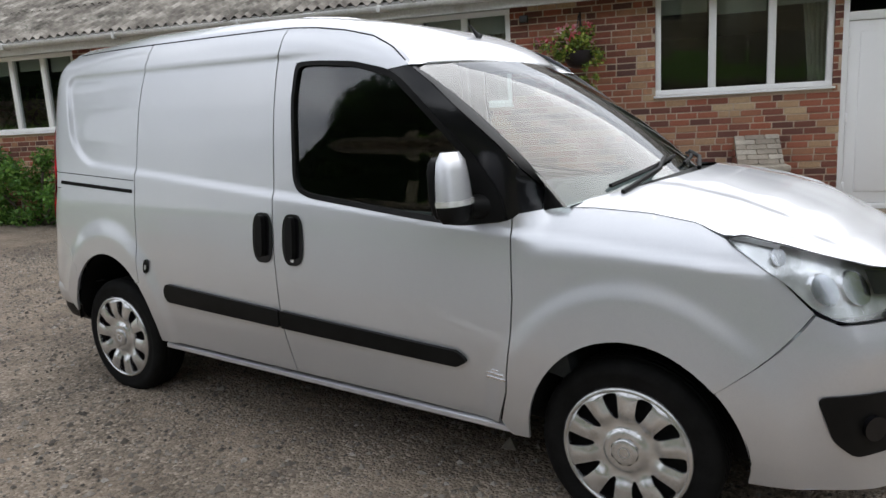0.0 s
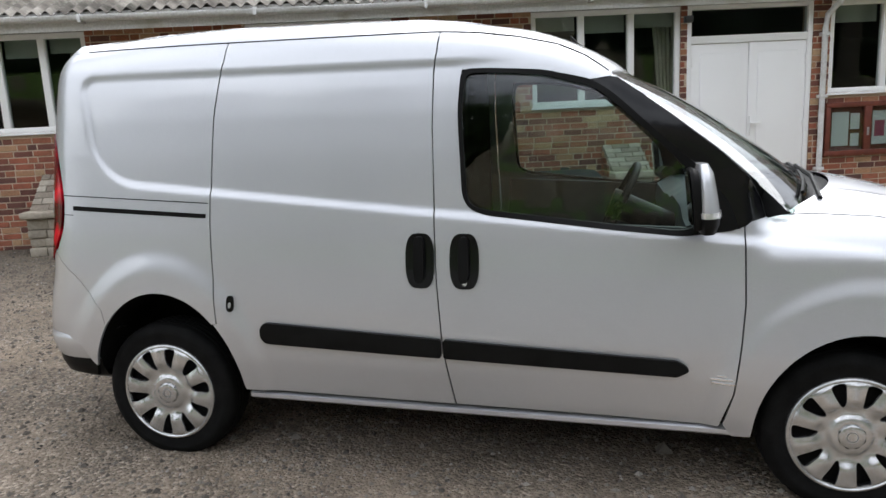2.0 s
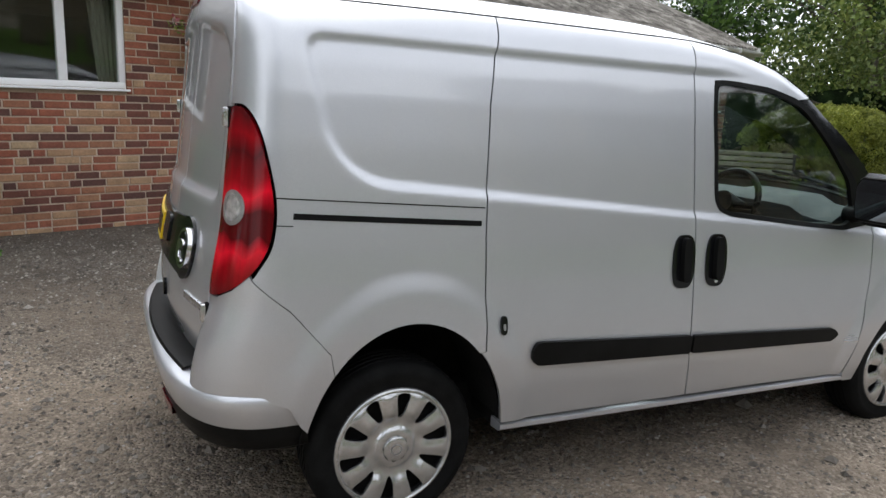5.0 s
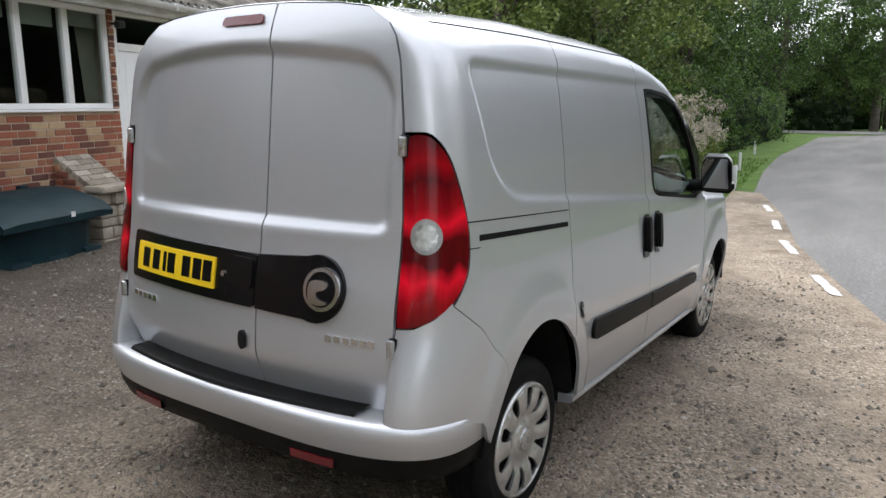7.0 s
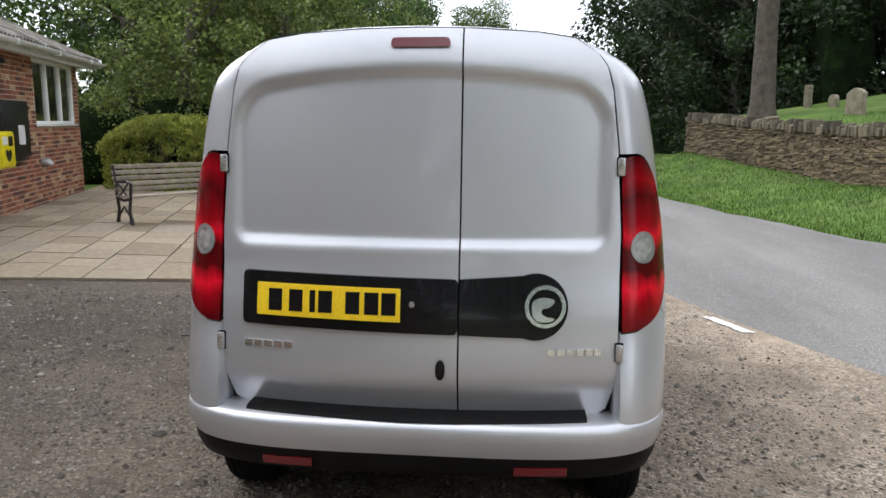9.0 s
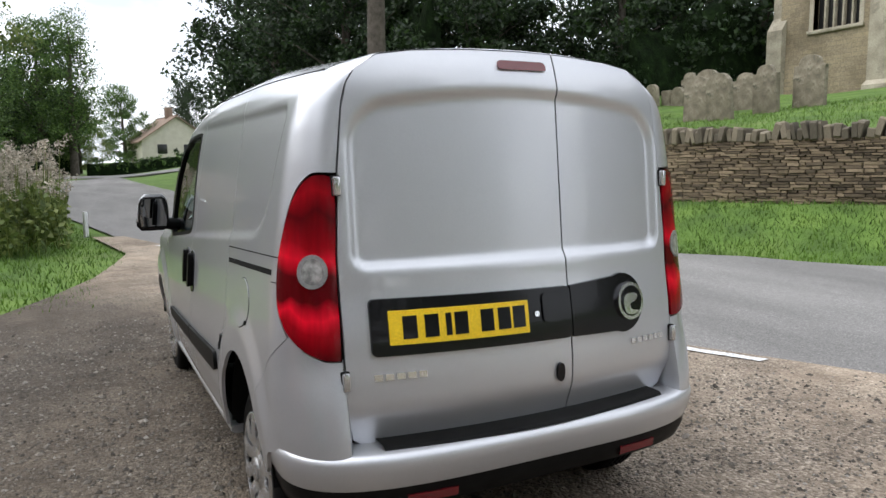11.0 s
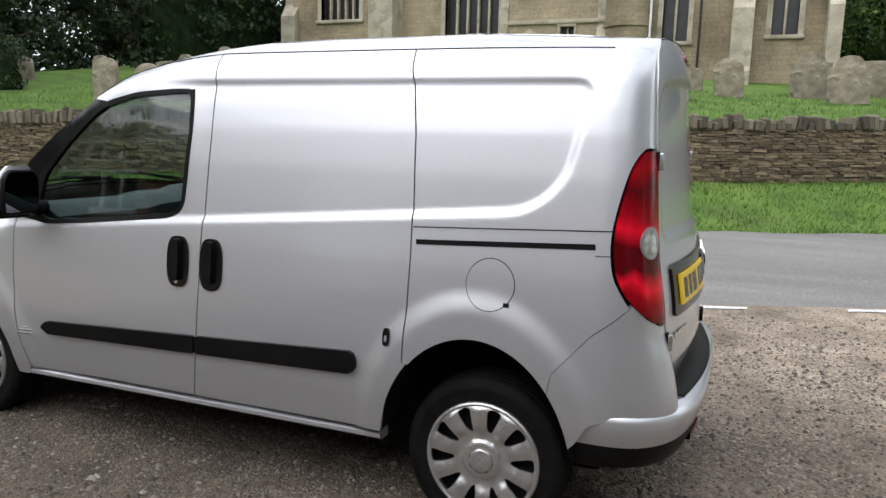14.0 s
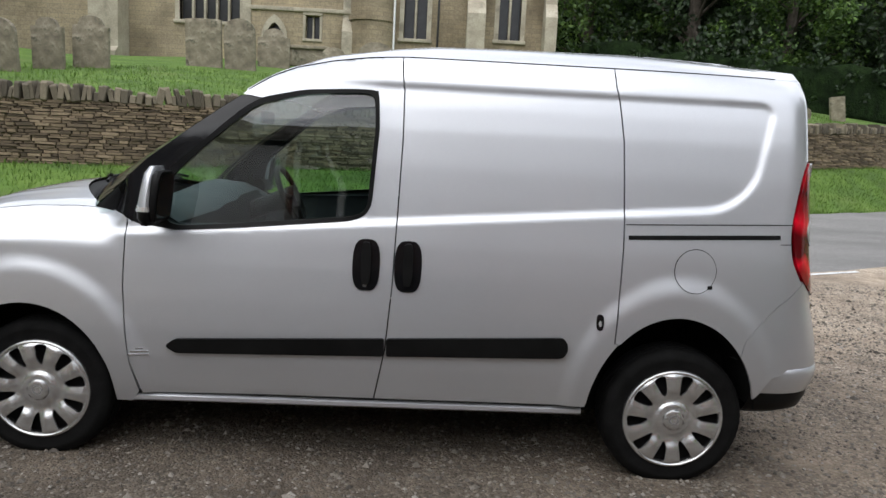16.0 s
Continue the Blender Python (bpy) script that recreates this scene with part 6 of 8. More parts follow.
def defibrillator():
    root = thing("defibrillator_cabinet", HALL @ Matrix.Translation((6.88, 0, 0.785)), "yellow metal defibrillator cabinet on the brick wall", "cabinet")
    part("body", box_bm(0, 0.56, -0.24, -0.004, 0, 0.53, 0.02, 3), AED_YELLOW, root)
    part("door", box_bm(0.03, 0.53, -0.258, -0.236, 0.03, 0.50, 0.012), AED_YELLOW, root)
    part("keypad", box_bm(0.30, 0.44, -0.272, -0.256, 0.32, 0.46, 0.008), BOARD_BLACK, root, "dark keypad")
    part("info_label", box_bm(0.09, 0.26, -0.262, -0.257, 0.34, 0.46), PAPER, root)
    heart = soft_line([(0.28, 0.07), (0.16, 0.19), (0.18, 0.27), (0.25, 0.27), (0.28, 0.235), (0.31, 0.27), (0.38, 0.27), (0.40, 0.19)], 1)
    pts, tris, _ = sheet(heart, 0.03)
    piece("heart_symbol", [(x, -0.2595, z) for x, z in pts], tris, BOARD_BLACK, root, "black heart symbol")


def black_board():
    root = thing("display_case", HALL @ Matrix.Translation((7.42, 0, 0.90)), "black wall display case with a white notice", "display case")
    part("case", box_bm(0, 1.07, -0.12, -0.004, 0, 0.88, 0.012), BOARD_BLACK, root)
    part("foot", box_bm(0.12, 0.90, -0.10, -0.004, -0.06, -0.002, 0.01), BOARD_BLACK, root)
    part("notice", box_bm(0.58, 0.84, -0.128, -0.122, 0.20, 0.50), PAPER, root)


def basket(u, z, seed):
    root = thing("hanging_basket", HALL @ Matrix.Translation((u, -0.24, z)), "hanging basket of mixed flowers on a wall bracket", "hanging basket")
    rows = [[Vector((r * math.cos(t), r * math.sin(t), h)) for t in np.linspace(0, 2 * math.pi, 20, endpoint=False)] for r, h in ((0.05, -0.17), (0.12, -0.14), (0.17, -0.06), (0.185, 0.02), (0.17, 0.02))]
    piece("bowl", *loft(rows), IRON, root, "dark bowl")
    bracket = joined(tube([(0, 0.235, 0.42), (0, 0.1, 0.44), (0, 0, 0.40), (0, 0, 0.36)], 0.010, 6), tube([(0, 0.235, 0.18), (0, 0.235, 0.48)], 0.012, 6), *[tube([(0, 0, 0.38), (0.17 * math.cos(t), 0.17 * math.sin(t), 0.02)], 0.004, 5) for t in (0.3, 2.4, 4.5)])
    piece("bracket", *bracket, IRON, root, "black iron bracket")
    rng = np.random.default_rng(seed)
    spots = [(rng.normal(0, 0.15), rng.normal(-0.04, 0.10), 0.07 + rng.uniform(-0.08, 0.17), 0.10) for _ in range(34)] + [(rng.choice((-0.22, 0.24, 0.16)) + rng.normal(0, 0.04), -0.1, -0.02 - 0.16 * rng.random(), 0.06) for _ in range(9)]
    spots += [(0.10 + rng.normal(0, 0.05), -0.05, -0.22 - 0.26 * rng.random(), 0.055) for _ in range(7)]
    piece("foliage", *leaf_cloud(spots, 0.048, 30, 0.4, seed), LEAF_BASKET, root, "trailing yellow-green leaves", smooth_faces=False)
    blooms = piece("flowers", *leaf_cloud([(a * 1.1, b - 0.04, c + 0.06, 0.045) for a, b, c, _ in spots[:20]], 0.055, 9, 0.4, seed + 1), PETALS, root, "red, yellow and pink flowers", smooth_faces=False)
    blooms["kind"] = "stuff"


def shrub(name, spots, leaf, size, count, mat, label, seed, at=None, category="shrub", stems=True, flat=0.0):
    root = thing(name, at or Matrix.Identity(4), label, category)
    piece("foliage", *leaf_cloud(spots, size, count, 0.4, seed, flat), mat, root, smooth_faces=False)
    if stems:
        base = Vector((sum(s[0] for s in spots) / len(spots), sum(s[1] for s in spots) / len(spots), min(s[2] - s[3] for s in spots) - 0.02))
        twigs = [tube([base + Vector((0.12 * math.cos(k * 2.4), 0.1 * math.sin(k * 2.4), -0.1)), base.lerp(Vector(s[:3]), 0.5) + Vector((0.05, 0.03, 0.05)), Vector(s[:3])], [0.022, 0.014, 0.006], 5) for k, s in enumerate(spots[::max(1, len(spots) // 14)])]
        piece("stem", *joined(*twigs), BARK, root)["kind"] = "stuff"
    return root


def ivy_mound(u0, u1, height, deep, seed, label, n=70):
    rng = np.random.default_rng(seed)
    spots = []
    for _ in range(n):
        u, d = rng.uniform(u0, u1), -deep * rng.random() ** 0.8
        f = (u - u0) / (u1 - u0)
        top = height * (0.45 + 0.75 * math.sin(math.pi * (0.12 + 0.76 * f))) * (1 - 0.35 * (d / deep) ** 2)
        spots.append((u, d, rng.uniform(0.08, min(top, height)), 0.17))
    shrub("climbing_shrub", spots, None, 0.062, 150, LEAF_IVY, label, seed, HALL @ Matrix.Translation((0, 0, -0.05)))


def grit_bin():
    root = thing("grit_bin", HALL @ Matrix.Translation((0.53, -0.80, -0.04)), "dark green moulded grit bin with a hinged lid", "grit bin")
    w, d = 1.20, 0.70
    rows = []
    for z, e in ((0.0, 0.03), (0.10, 0.025), (0.36, 0.0), (0.40, -0.03), (0.47, -0.03)):
        rows.append([Vector((x, y, z)) for x, y in soft_line([(e, e), (w - e, e), (w - e, d - e), (e, d - e)], 2)])
    piece("tub", *loft(rows), BIN_GREEN, root)
    for x in (0.06, 0.48, 0.92):
        part("skid", box_bm(x, x + 0.22, 0.02, d - 0.02, -0.03, 0.10, 0.012), BIN_GREEN, root)
    rows = []
    for k in np.linspace(0, 1, 9):
        x = -0.045 + (w + 0.09) * k
        rib = 0.022 * (smooth(0.16, 0.10, abs(k - 0.28)) + smooth(0.16, 0.10, abs(k - 0.72)))
        end = 0.02 if k in (0, 1) else 0.0
        rows.append([Vector((x, y, z)) for y, z in ((-0.05, 0.40), (-0.060, 0.47 - end), (0.06, 0.56 + rib - end), (0.40, 0.655 + rib - end), (0.62, 0.68 - end), (d + 0.03, 0.66 - end), (d + 0.03, 0.47))])
    piece("lid", *loft(rows), BIN_GREEN, root, "sloping ribbed lid")
    part("label", box_bm(0.70, 0.75, -0.062, -0.057, 0.45, 0.50), PAPER, root)
    for x in (0.30, 0.85):
        part("hinge", box_bm(x, x + 0.10, d - 0.02, d + 0.05, 0.64, 0.70, 0.01), BIN_GREEN, root)


def buttress(u, seed, scale=1.0):
    root = thing("buttress", HALL @ Matrix.Translation((u, 0, 0)), "old rubble buttress with a sloping slab top", "buttress")
    rng = random.Random(seed)
    w = 0.47
    z = -0.2
    while z < 0.42 * scale:
        h, reach = rng.uniform(0.09, 0.15), 0.58
        x = 0.0
        while x < w:
            q = min(w, x + rng.uniform(0.14, 0.26))
            part("stone", box_bm(x + 0.004, q - 0.004, -reach + rng.uniform(-0.03, 0.03), -0.004, z, z + h - 0.008, 0.014), BLOCK_STONE, root)
            x = q
        z += h
    part("slab", box_bm(-0.03, w + 0.03, -0.66, -0.40, z, z + 0.075, 0.02), BLOCK_STONE, root, "pale rough stone slab")
    core = [[Vector((x, y, zz)) for y, zz in ((-0.44, z - 0.02), (-0.44, z + 0.06), (-0.02, 0.90), (0.02, 0.90), (0.02, z - 0.02))] for x in (0.01, w - 0.01)]
    piece("core", *loft(core), MORTAR, root, smooth_faces=False)
    slope = (Vector((0, -0.02, 0.905)) - Vector((0, -0.46, z + 0.07)))
    steps = 6
    for k in range(steps):
        x = 0.0 - (0.10 if k % 2 else 0.0)
        while x < w:
            a, b = max(0.0, x) + 0.004, min(w, x + 0.21) - 0.004
            if b - a > 0.03:
                brick = box_bm(a, b, 0.0, slope.length / steps - 0.008, -0.05, 0.006 * rng.random() + 0.01, 0.006)
                lay = Matrix.Translation(Vector((0, -0.46, z + 0.07)) + slope * (k / steps)) @ Matrix.Rotation(math.atan2(slope.z, slope.y), 4, "X")
                bmesh.ops.transform(brick, matrix=lay, verts=brick.verts)
                part("brick", brick, WEATHERED_BRICK, root)
            x += 0.21
    cheek = random.Random(seed + 1)
    for side_x in (-0.012, w - 0.02):
        zz = z
        while zz < 0.80:
            reach = 0.44 * (0.90 - zz - 0.06) / (0.90 - z)
            y = -0.02
            while y - 0.06 > -reach:
                y2 = max(-reach, y - cheek.choice((0.10, 0.21)))
                part("brick", box_bm(side_x, side_x + 0.032, y2 + 0.004, y - 0.004, zz, zz + 0.063, 0.004), BRICK_ONE, root)
                y = y2
            zz += 0.075



def lamp_small(u, z):
    root = thing("wall_lamp", HALL @ Matrix.Translation((u, 0, z)), "small black floodlight under the eaves", "lamp")
    part("arm", box_bm(-0.012, 0.012, -0.10, -0.004, -0.01, 0.015, 0.004), BOARD_BLACK, root)
    part("head", box_bm(-0.05, 0.05, -0.17, -0.09, -0.05, 0.03, 0.012), BOARD_BLACK, root)


notice_board()
defibrillator()
black_board()
basket(0.23, 1.93, 31)
basket(-3.20, 1.74, 37)
ivy_mound(-3.9, -2.05, 1.62, 0.85, 41, "dense green climbing shrub with pale flowers on the wall", 95)
ivy_mound(-9.2, -6.9, 1.15, 0.7, 43, "leafy climber at the foot of the hall wall", 55)
grit_bin()
buttress(1.92, 3)
buttress(-4.83, 8)
for u, z in ((-0.41, 2.38), (2.95, 2.36), (7.57, 2.35)):
    lamp_small(u, z)
vent = thing("wall_vent", HALL @ Matrix.Translation((9.33, 0, 0.75)), "small grey outside vent on the brick", "vent")
piece("hood", *tube([(0, 0, 0), (0, -0.10, 0), (0, -0.13, -0.05)], [0.08, 0.08, 0.07], 12), GREY_METAL, vent)

# ---- paved court, bench, hedge and fence ----
def patio():
    a, b, deep = 3.0, 14.0, 3.75
    pts = [(a, 0.02), (b, 0.02), (b, deep), (a, deep)]
    place = lambda u, n: (FO[0] + FU[0] * u + FN[0] * n, FO[1] + FU[1] * u + FN[1] * n)
    outline = [place(u, n) for u, n in pts]
    bed = draped("patio", outline, 0.4, 0.028, JOINT, "paved court of buff stone slabs", "pavement")
    unit = box_bm(-0.5, 0.5, -0.5, 0.5, -1, 0)
    bmesh.ops.bevel(unit, geom=[e for e in unit.edges], offset=0.016, segments=1, affect="EDGES")
    me = bpy.data.meshes.new("paving_slab")
    unit.to_mesh(me)
    me.materials.append(SLAB)
    rng, n = random.Random(9), 0.03
    while n < deep - 0.1:
        deep_row = rng.choice((0.42, 0.5, 0.6))
        deep_row = min(deep_row, deep - n)
        u = a + rng.uniform(0, 0.02)
        while u < b - 0.1:
            w = min(rng.choice((0.45, 0.6, 0.75, 0.9)), b - u)
            x, y = place(u + w / 2, n + deep_row / 2)
            z = land(x, y) + 0.05 + rng.uniform(-0.004, 0.004)
            dzx = (land(x + 0.2, y) - land(x - 0.2, y)) / 0.4
            dzy = (land(x, y + 0.2) - land(x, y - 0.2)) / 0.4
            up = Vector((-dzx, -dzy, 1)).normalized()
            ax = Vector((FU[0], FU[1], FU[0] * dzx + FU[1] * dzy)).normalized()
            slab = new("paving_slab", me)
            slab.parent = bed
            turn = Matrix((ax, up.cross(ax), up)).transposed().to_4x4()
            slab.matrix_local = Matrix.Translation((x, y, z)) @ turn @ Matrix.Diagonal((w - 0.014, deep_row - 0.014, 0.05, 1))
            u += w
        n += deep_row


def bench():
    z0 = land(7.2, 5.2) + 0.05
    root = thing("bench", (7.02, 5.16, z0), "weathered slatted garden bench with black cast iron ends", "bench", turn=-30)
    long = 1.75
    for x in (0.0, long):
        legs = joined(tube([(x, 0.02, 0), (x, 0.07, 0.20), (x, 0.03, 0.40), (x, 0.0, 0.60), (x, 0.10, 0.635), (x, 0.36, 0.62)], [0.03, 0.022, 0.024, 0.022, 0.024, 0.02], 8),
                      tube([(x, 0.40, 0), (x, 0.34, 0.22), (x, 0.38, 0.42), (x, 0.45, 0.86)], [0.03, 0.022, 0.025, 0.02], 8),
                      tube([(x, 0.05, 0.38), (x, 0.20, 0.35), (x, 0.37, 0.38)], 0.022, 8), tube([(x, 0.10, 0.40), (x, 0.22, 0.52), (x, 0.36, 0.60)], 0.014, 6), tube([(x, 0.09, 0.60), (x, 0.22, 0.48), (x, 0.35, 0.40)], 0.014, 6),
                      tube([(x, 0.06, 0.12), (x, 0.21, 0.26), (x, 0.36, 0.12)], 0.016, 6))
        piece("bench_end", *legs, IRON, root, "black cast iron end")
    for k in range(5):
        y = 0.02 + 0.078 * k
        part("seat_slat", box_bm(-0.03, long + 0.03, y, y + 0.062, 0.400, 0.425, 0.005), BENCH_WOOD, root)
    for k in range(5):
        z, y = 0.47 + 0.085 * k, 0.375 + 0.018 * k
        part("back_slat", box_bm(-0.03, long + 0.03, y, y + 0.022, z, z + 0.064, 0.005), BENCH_WOOD, root)


def round_hedge():
    c, along = Vector((12.75, 7.1, 0)), Vector((0.33, -0.944, 0))
    across = Vector((0.944, 0.33, 0))
    z0 = land(c.x, c.y)
    rng = np.random.default_rng(3)
    spots = []
    for _ in range(760):
        f, g = rng.uniform(-1, 1), rng.uniform(-1, 1)
        top = 1.72 * (1 - 0.34 * abs(f) ** 3.0) * (1 - 0.22 * abs(g) ** 2.6)
        h = top if rng.random() < 0.5 else rng.uniform(0.1, top)
        if h < top and abs(f) < 0.9 and abs(g) < 0.85:
            g = math.copysign(rng.uniform(0.85, 1.0), -1 if rng.random() < 0.8 else 1)
        p = c + along * (1.55 * f) + across * (0.85 * g)
        spots.append((p.x, p.y, z0 + h - 0.08, 0.11))
    shrub("round_hedge", spots, None, 0.045, 70, LEAF_HEDGE, "clipped domed yellow-green hedge behind the bench", 5, category="hedge")


def fence():
    root = thing("picket_fence", (11.6, 9.3, land(11.6, 9.3)), "low dark weathered picket fence", "fence", turn=40)
    for k in range(16):
        x = 0.13 * k
        part("picket", box_bm(x, x + 0.075, 0, 0.02, 0.0, 0.88 + 0.02 * math.sin(k * 2.2), 0.006), FENCE_WOOD, root)
    for z in (0.22, 0.66):
        part("rail", box_bm(-0.05, 2.15, 0.022, 0.06, z, z + 0.07, 0.005), FENCE_WOOD, root)


patio()
bench()
round_hedge()
fence()


# ---- verge posts and tall flowers beside the lane ----
for x, y in ((14.2, 1.3), (20.5, 2.45), (29.2, 3.6)):
    post = thing("marker_post", (x, y, land(x, y) - 0.05), "short white verge marker post", "post", "verge posts", turn=12)
    rows = [[Vector((x2 * w, y2 * w, z)) for x2, y2 in soft_line([(-0.06, -0.045), (0.06, -0.045), (0.06, 0.045), (-0.06, 0.045)], 1)] for z, w in ((0, 1.05), (0.45, 1.0), (0.53, 0.96), (0.56, 0.72))]
    piece("shaft", *loft(rows), POST_WHITE, post)


def tall_flowers():
    rng = np.random.default_rng(8)
    root = thing("tall_flowers", (12.2, 2.0, land(12.2, 2.0)), "tall stand of pale fluffy seed heads over thin stems", "flowers")
    stems, heads, leaves = [], [], []
    for _ in range(150):
        x, y = rng.uniform(-1.6, 3.2), rng.uniform(-0.35, 1.7)
        h = rng.uniform(1.0, 1.95)
        tip = (x + rng.normal(0, 0.12), y + rng.normal(0, 0.12), h)
        stems.append(tube([(x, y, 0), ((x + tip[0]) / 2 + 0.03, (y + tip[1]) / 2, h * 0.5), tip], [0.010, 0.008, 0.005], 4))
        heads += [(tip[0] + rng.normal(0, 0.06), tip[1] + rng.normal(0, 0.06), h + rng.uniform(-0.16, 0.08), 0.08) for _ in range(5)]
        leaves += [(x, y, h * f, 0.14) for f in (0.15, 0.3, 0.45, 0.6)]
    piece("stem", *joined(*stems), LEAF_PALE, root)["kind"] = "stuff"
    piece("seed_heads", *leaf_cloud(heads, 0.05, 16, 0.4, 9), SEEDHEAD, root, "pale fluffy seed heads", smooth_faces=False)
    piece("leaves", *leaf_cloud(leaves, 0.12, 12, 0.4, 10), LEAF_PALE, root, smooth_faces=False)


tall_flowers()

# ---- churchyard wall ----
def wall_points(x0, x1, step=0.05):
    xs = np.arange(x0, x1, step)
    ys = np.convolve(np.pad([table(WALL_LINE, x) for x in xs], 20, mode="edge"), np.ones(41) / 41, "valid")
    return xs, ys


def drystone_wall():
    xs, ys = wall_points(-34.0, 24.5)
    foot = np.array([table(WALL_FOOT, x) for x in xs])
    along = np.r_[0, np.cumsum(np.hypot(np.diff(xs), np.diff(ys)))]
    tx, ty = np.gradient(xs), np.gradient(ys)
    k = np.hypot(tx, ty)
    nx, ny = -ty / k, tx / k                      # towards the road
    at = lambda s: [float(np.interp(s, along, v)) for v in (xs, ys, foot, nx, ny)]
    rows = []
    for s in np.arange(0, along[-1], 0.4):
        x, y, z, ox, oy = at(s)
        rows.append([Vector((x + ox * d, y + oy * d, z + h)) for d, h in ((0.11, -0.4), (0.09, 1.15), (-0.14, 1.15), (-0.18, -0.4))])
    wall = tagged(piece("churchyard_wall", *loft(rows), SHELL_STONE, None, "", 60), "old dry-stone churchyard wall with upright coping", "wall", kind="structure")
    rng = random.Random(21)
    unit = box_bm(-0.5, 0.5, -0.5, 0.5, -0.5, 0.5)
    bmesh.ops.bevel(unit, geom=[e for e in unit.edges], offset=0.10, segments=1, affect="EDGES")
    stone, cope = bpy.data.meshes.new("stone"), bpy.data.meshes.new("coping_stone")
    unit.to_mesh(stone)
    unit.to_mesh(cope)
    stone.materials.append(STONE_ONE)
    cope.materials.append(COPING)
    near0, near1 = (float(np.interp(v, xs, along)) for v in (0.2, 4.6))
    cope0, cope1 = (float(np.interp(v, xs, along)) for v in (-9.0, 13.0))
    many, copes = ([], []), ([], [])
    corner = [(-1, -1), (1, -1), (1, 1), (-1, 1)]

    def add(store, m):
        v, f = store
        b = len(v)
        for e, d in ((0.0, -0.5), (0.0, 0.42), (0.08, 0.5)):
            v += [tuple(m @ Vector((a * (0.5 - e), d, c * (0.5 - e)))) for a, c in corner]
        for r in (0, 4):
            f.extend((b + r + i, b + r + (i + 1) % 4, b + r + 4 + (i + 1) % 4, b + r + 4 + i) for i in range(4))
        f.append((b + 8, b + 9, b + 10, b + 11))

    h = -0.06
    while h < 1.14:
        tall = rng.uniform(0.034, 0.068)
        s = rng.uniform(-0.3, 0)
        while s < along[-1]:
            far = s < near0 - 12 or s > near1 + 14
            w = rng.uniform(0.10, 0.36) * (1.6 if far else 1.0)
            x, y, z, ox, oy = at(min(max(s + w / 2, 0), along[-1]))
            lean = 0.185 - 0.02 * h + rng.uniform(-0.022, 0.022)
            turn = math.degrees(math.atan2(oy, ox)) - 90
            m = pose(x + ox * (lean - 0.10), y + oy * (lean - 0.10), z + h + tall / 2, rng.uniform(-4, 4), rng.uniform(-2.5, 2.5), turn + rng.uniform(-3, 3)) @ Matrix.Diagonal((w - 0.012, 0.20, tall - 0.008, 1))
            if near0 < s < near1 and h > 0.28:
                ob = new("stone", stone)
                ob.parent, ob.matrix_local = wall, m
            else:
                add(many, m)
            s += w
        h += tall
    s = 0.0
    while s < along[-1]:
        w = rng.uniform(0.06, 0.15)
        x, y, z, ox, oy = at(s + w / 2)
        tall = rng.uniform(0.16, 0.36)
        turn = math.degrees(math.atan2(oy, ox)) - 90
        m = pose(x + ox * rng.uniform(-0.03, 0.03), y + oy * rng.uniform(-0.03, 0.03), z + 1.13 + tall / 2, rng.uniform(-7, 7), rng.uniform(-16, 16), turn + rng.uniform(-8, 8)) @ Matrix.Diagonal((w, rng.uniform(0.34, 0.46), tall, 1))
        if cope0 < s < cope1:
            ob = new("coping_stone", cope)
            ob.parent, ob.matrix_local = wall, m
        else:
            add(copes, m)
        s += w + 0.004
    piece("stone_courses", *many, STONE_MANY, wall, "", 30, False)["kind"] = "stuff"
    piece("coping_row", *copes, COPING_MANY, wall, "", 30, False)["kind"] = "stuff"
    # the wall's far return
    rows = [[Vector((24.5 + d + 0.1 * f * 8, -7.0 - f * 9, h)) for d, h in ((0.2, 0.2), (0.17, 2.15), (-0.2, 2.15), (-0.2, 0.2))] for f in (0, 1)]
    tagged(piece("churchyard_wall_return", *loft(rows), STONE_ONE), "end of the churchyard wall turning away", "wall", kind="structure")


SHELL_STONE = worn("wall_core", ((0.3, (0.05, 0.043, 0.033)), (0.7, (0.10, 0.085, 0.065))), 4.0, 0.95)
COPING_MANY = pieces_material("coping_far", ((0.0, (0.06, 0.05, 0.036)), (0.5, (0.125, 0.105, 0.075)), (1.0, (0.22, 0.185, 0.13))), False)
drystone_wall()


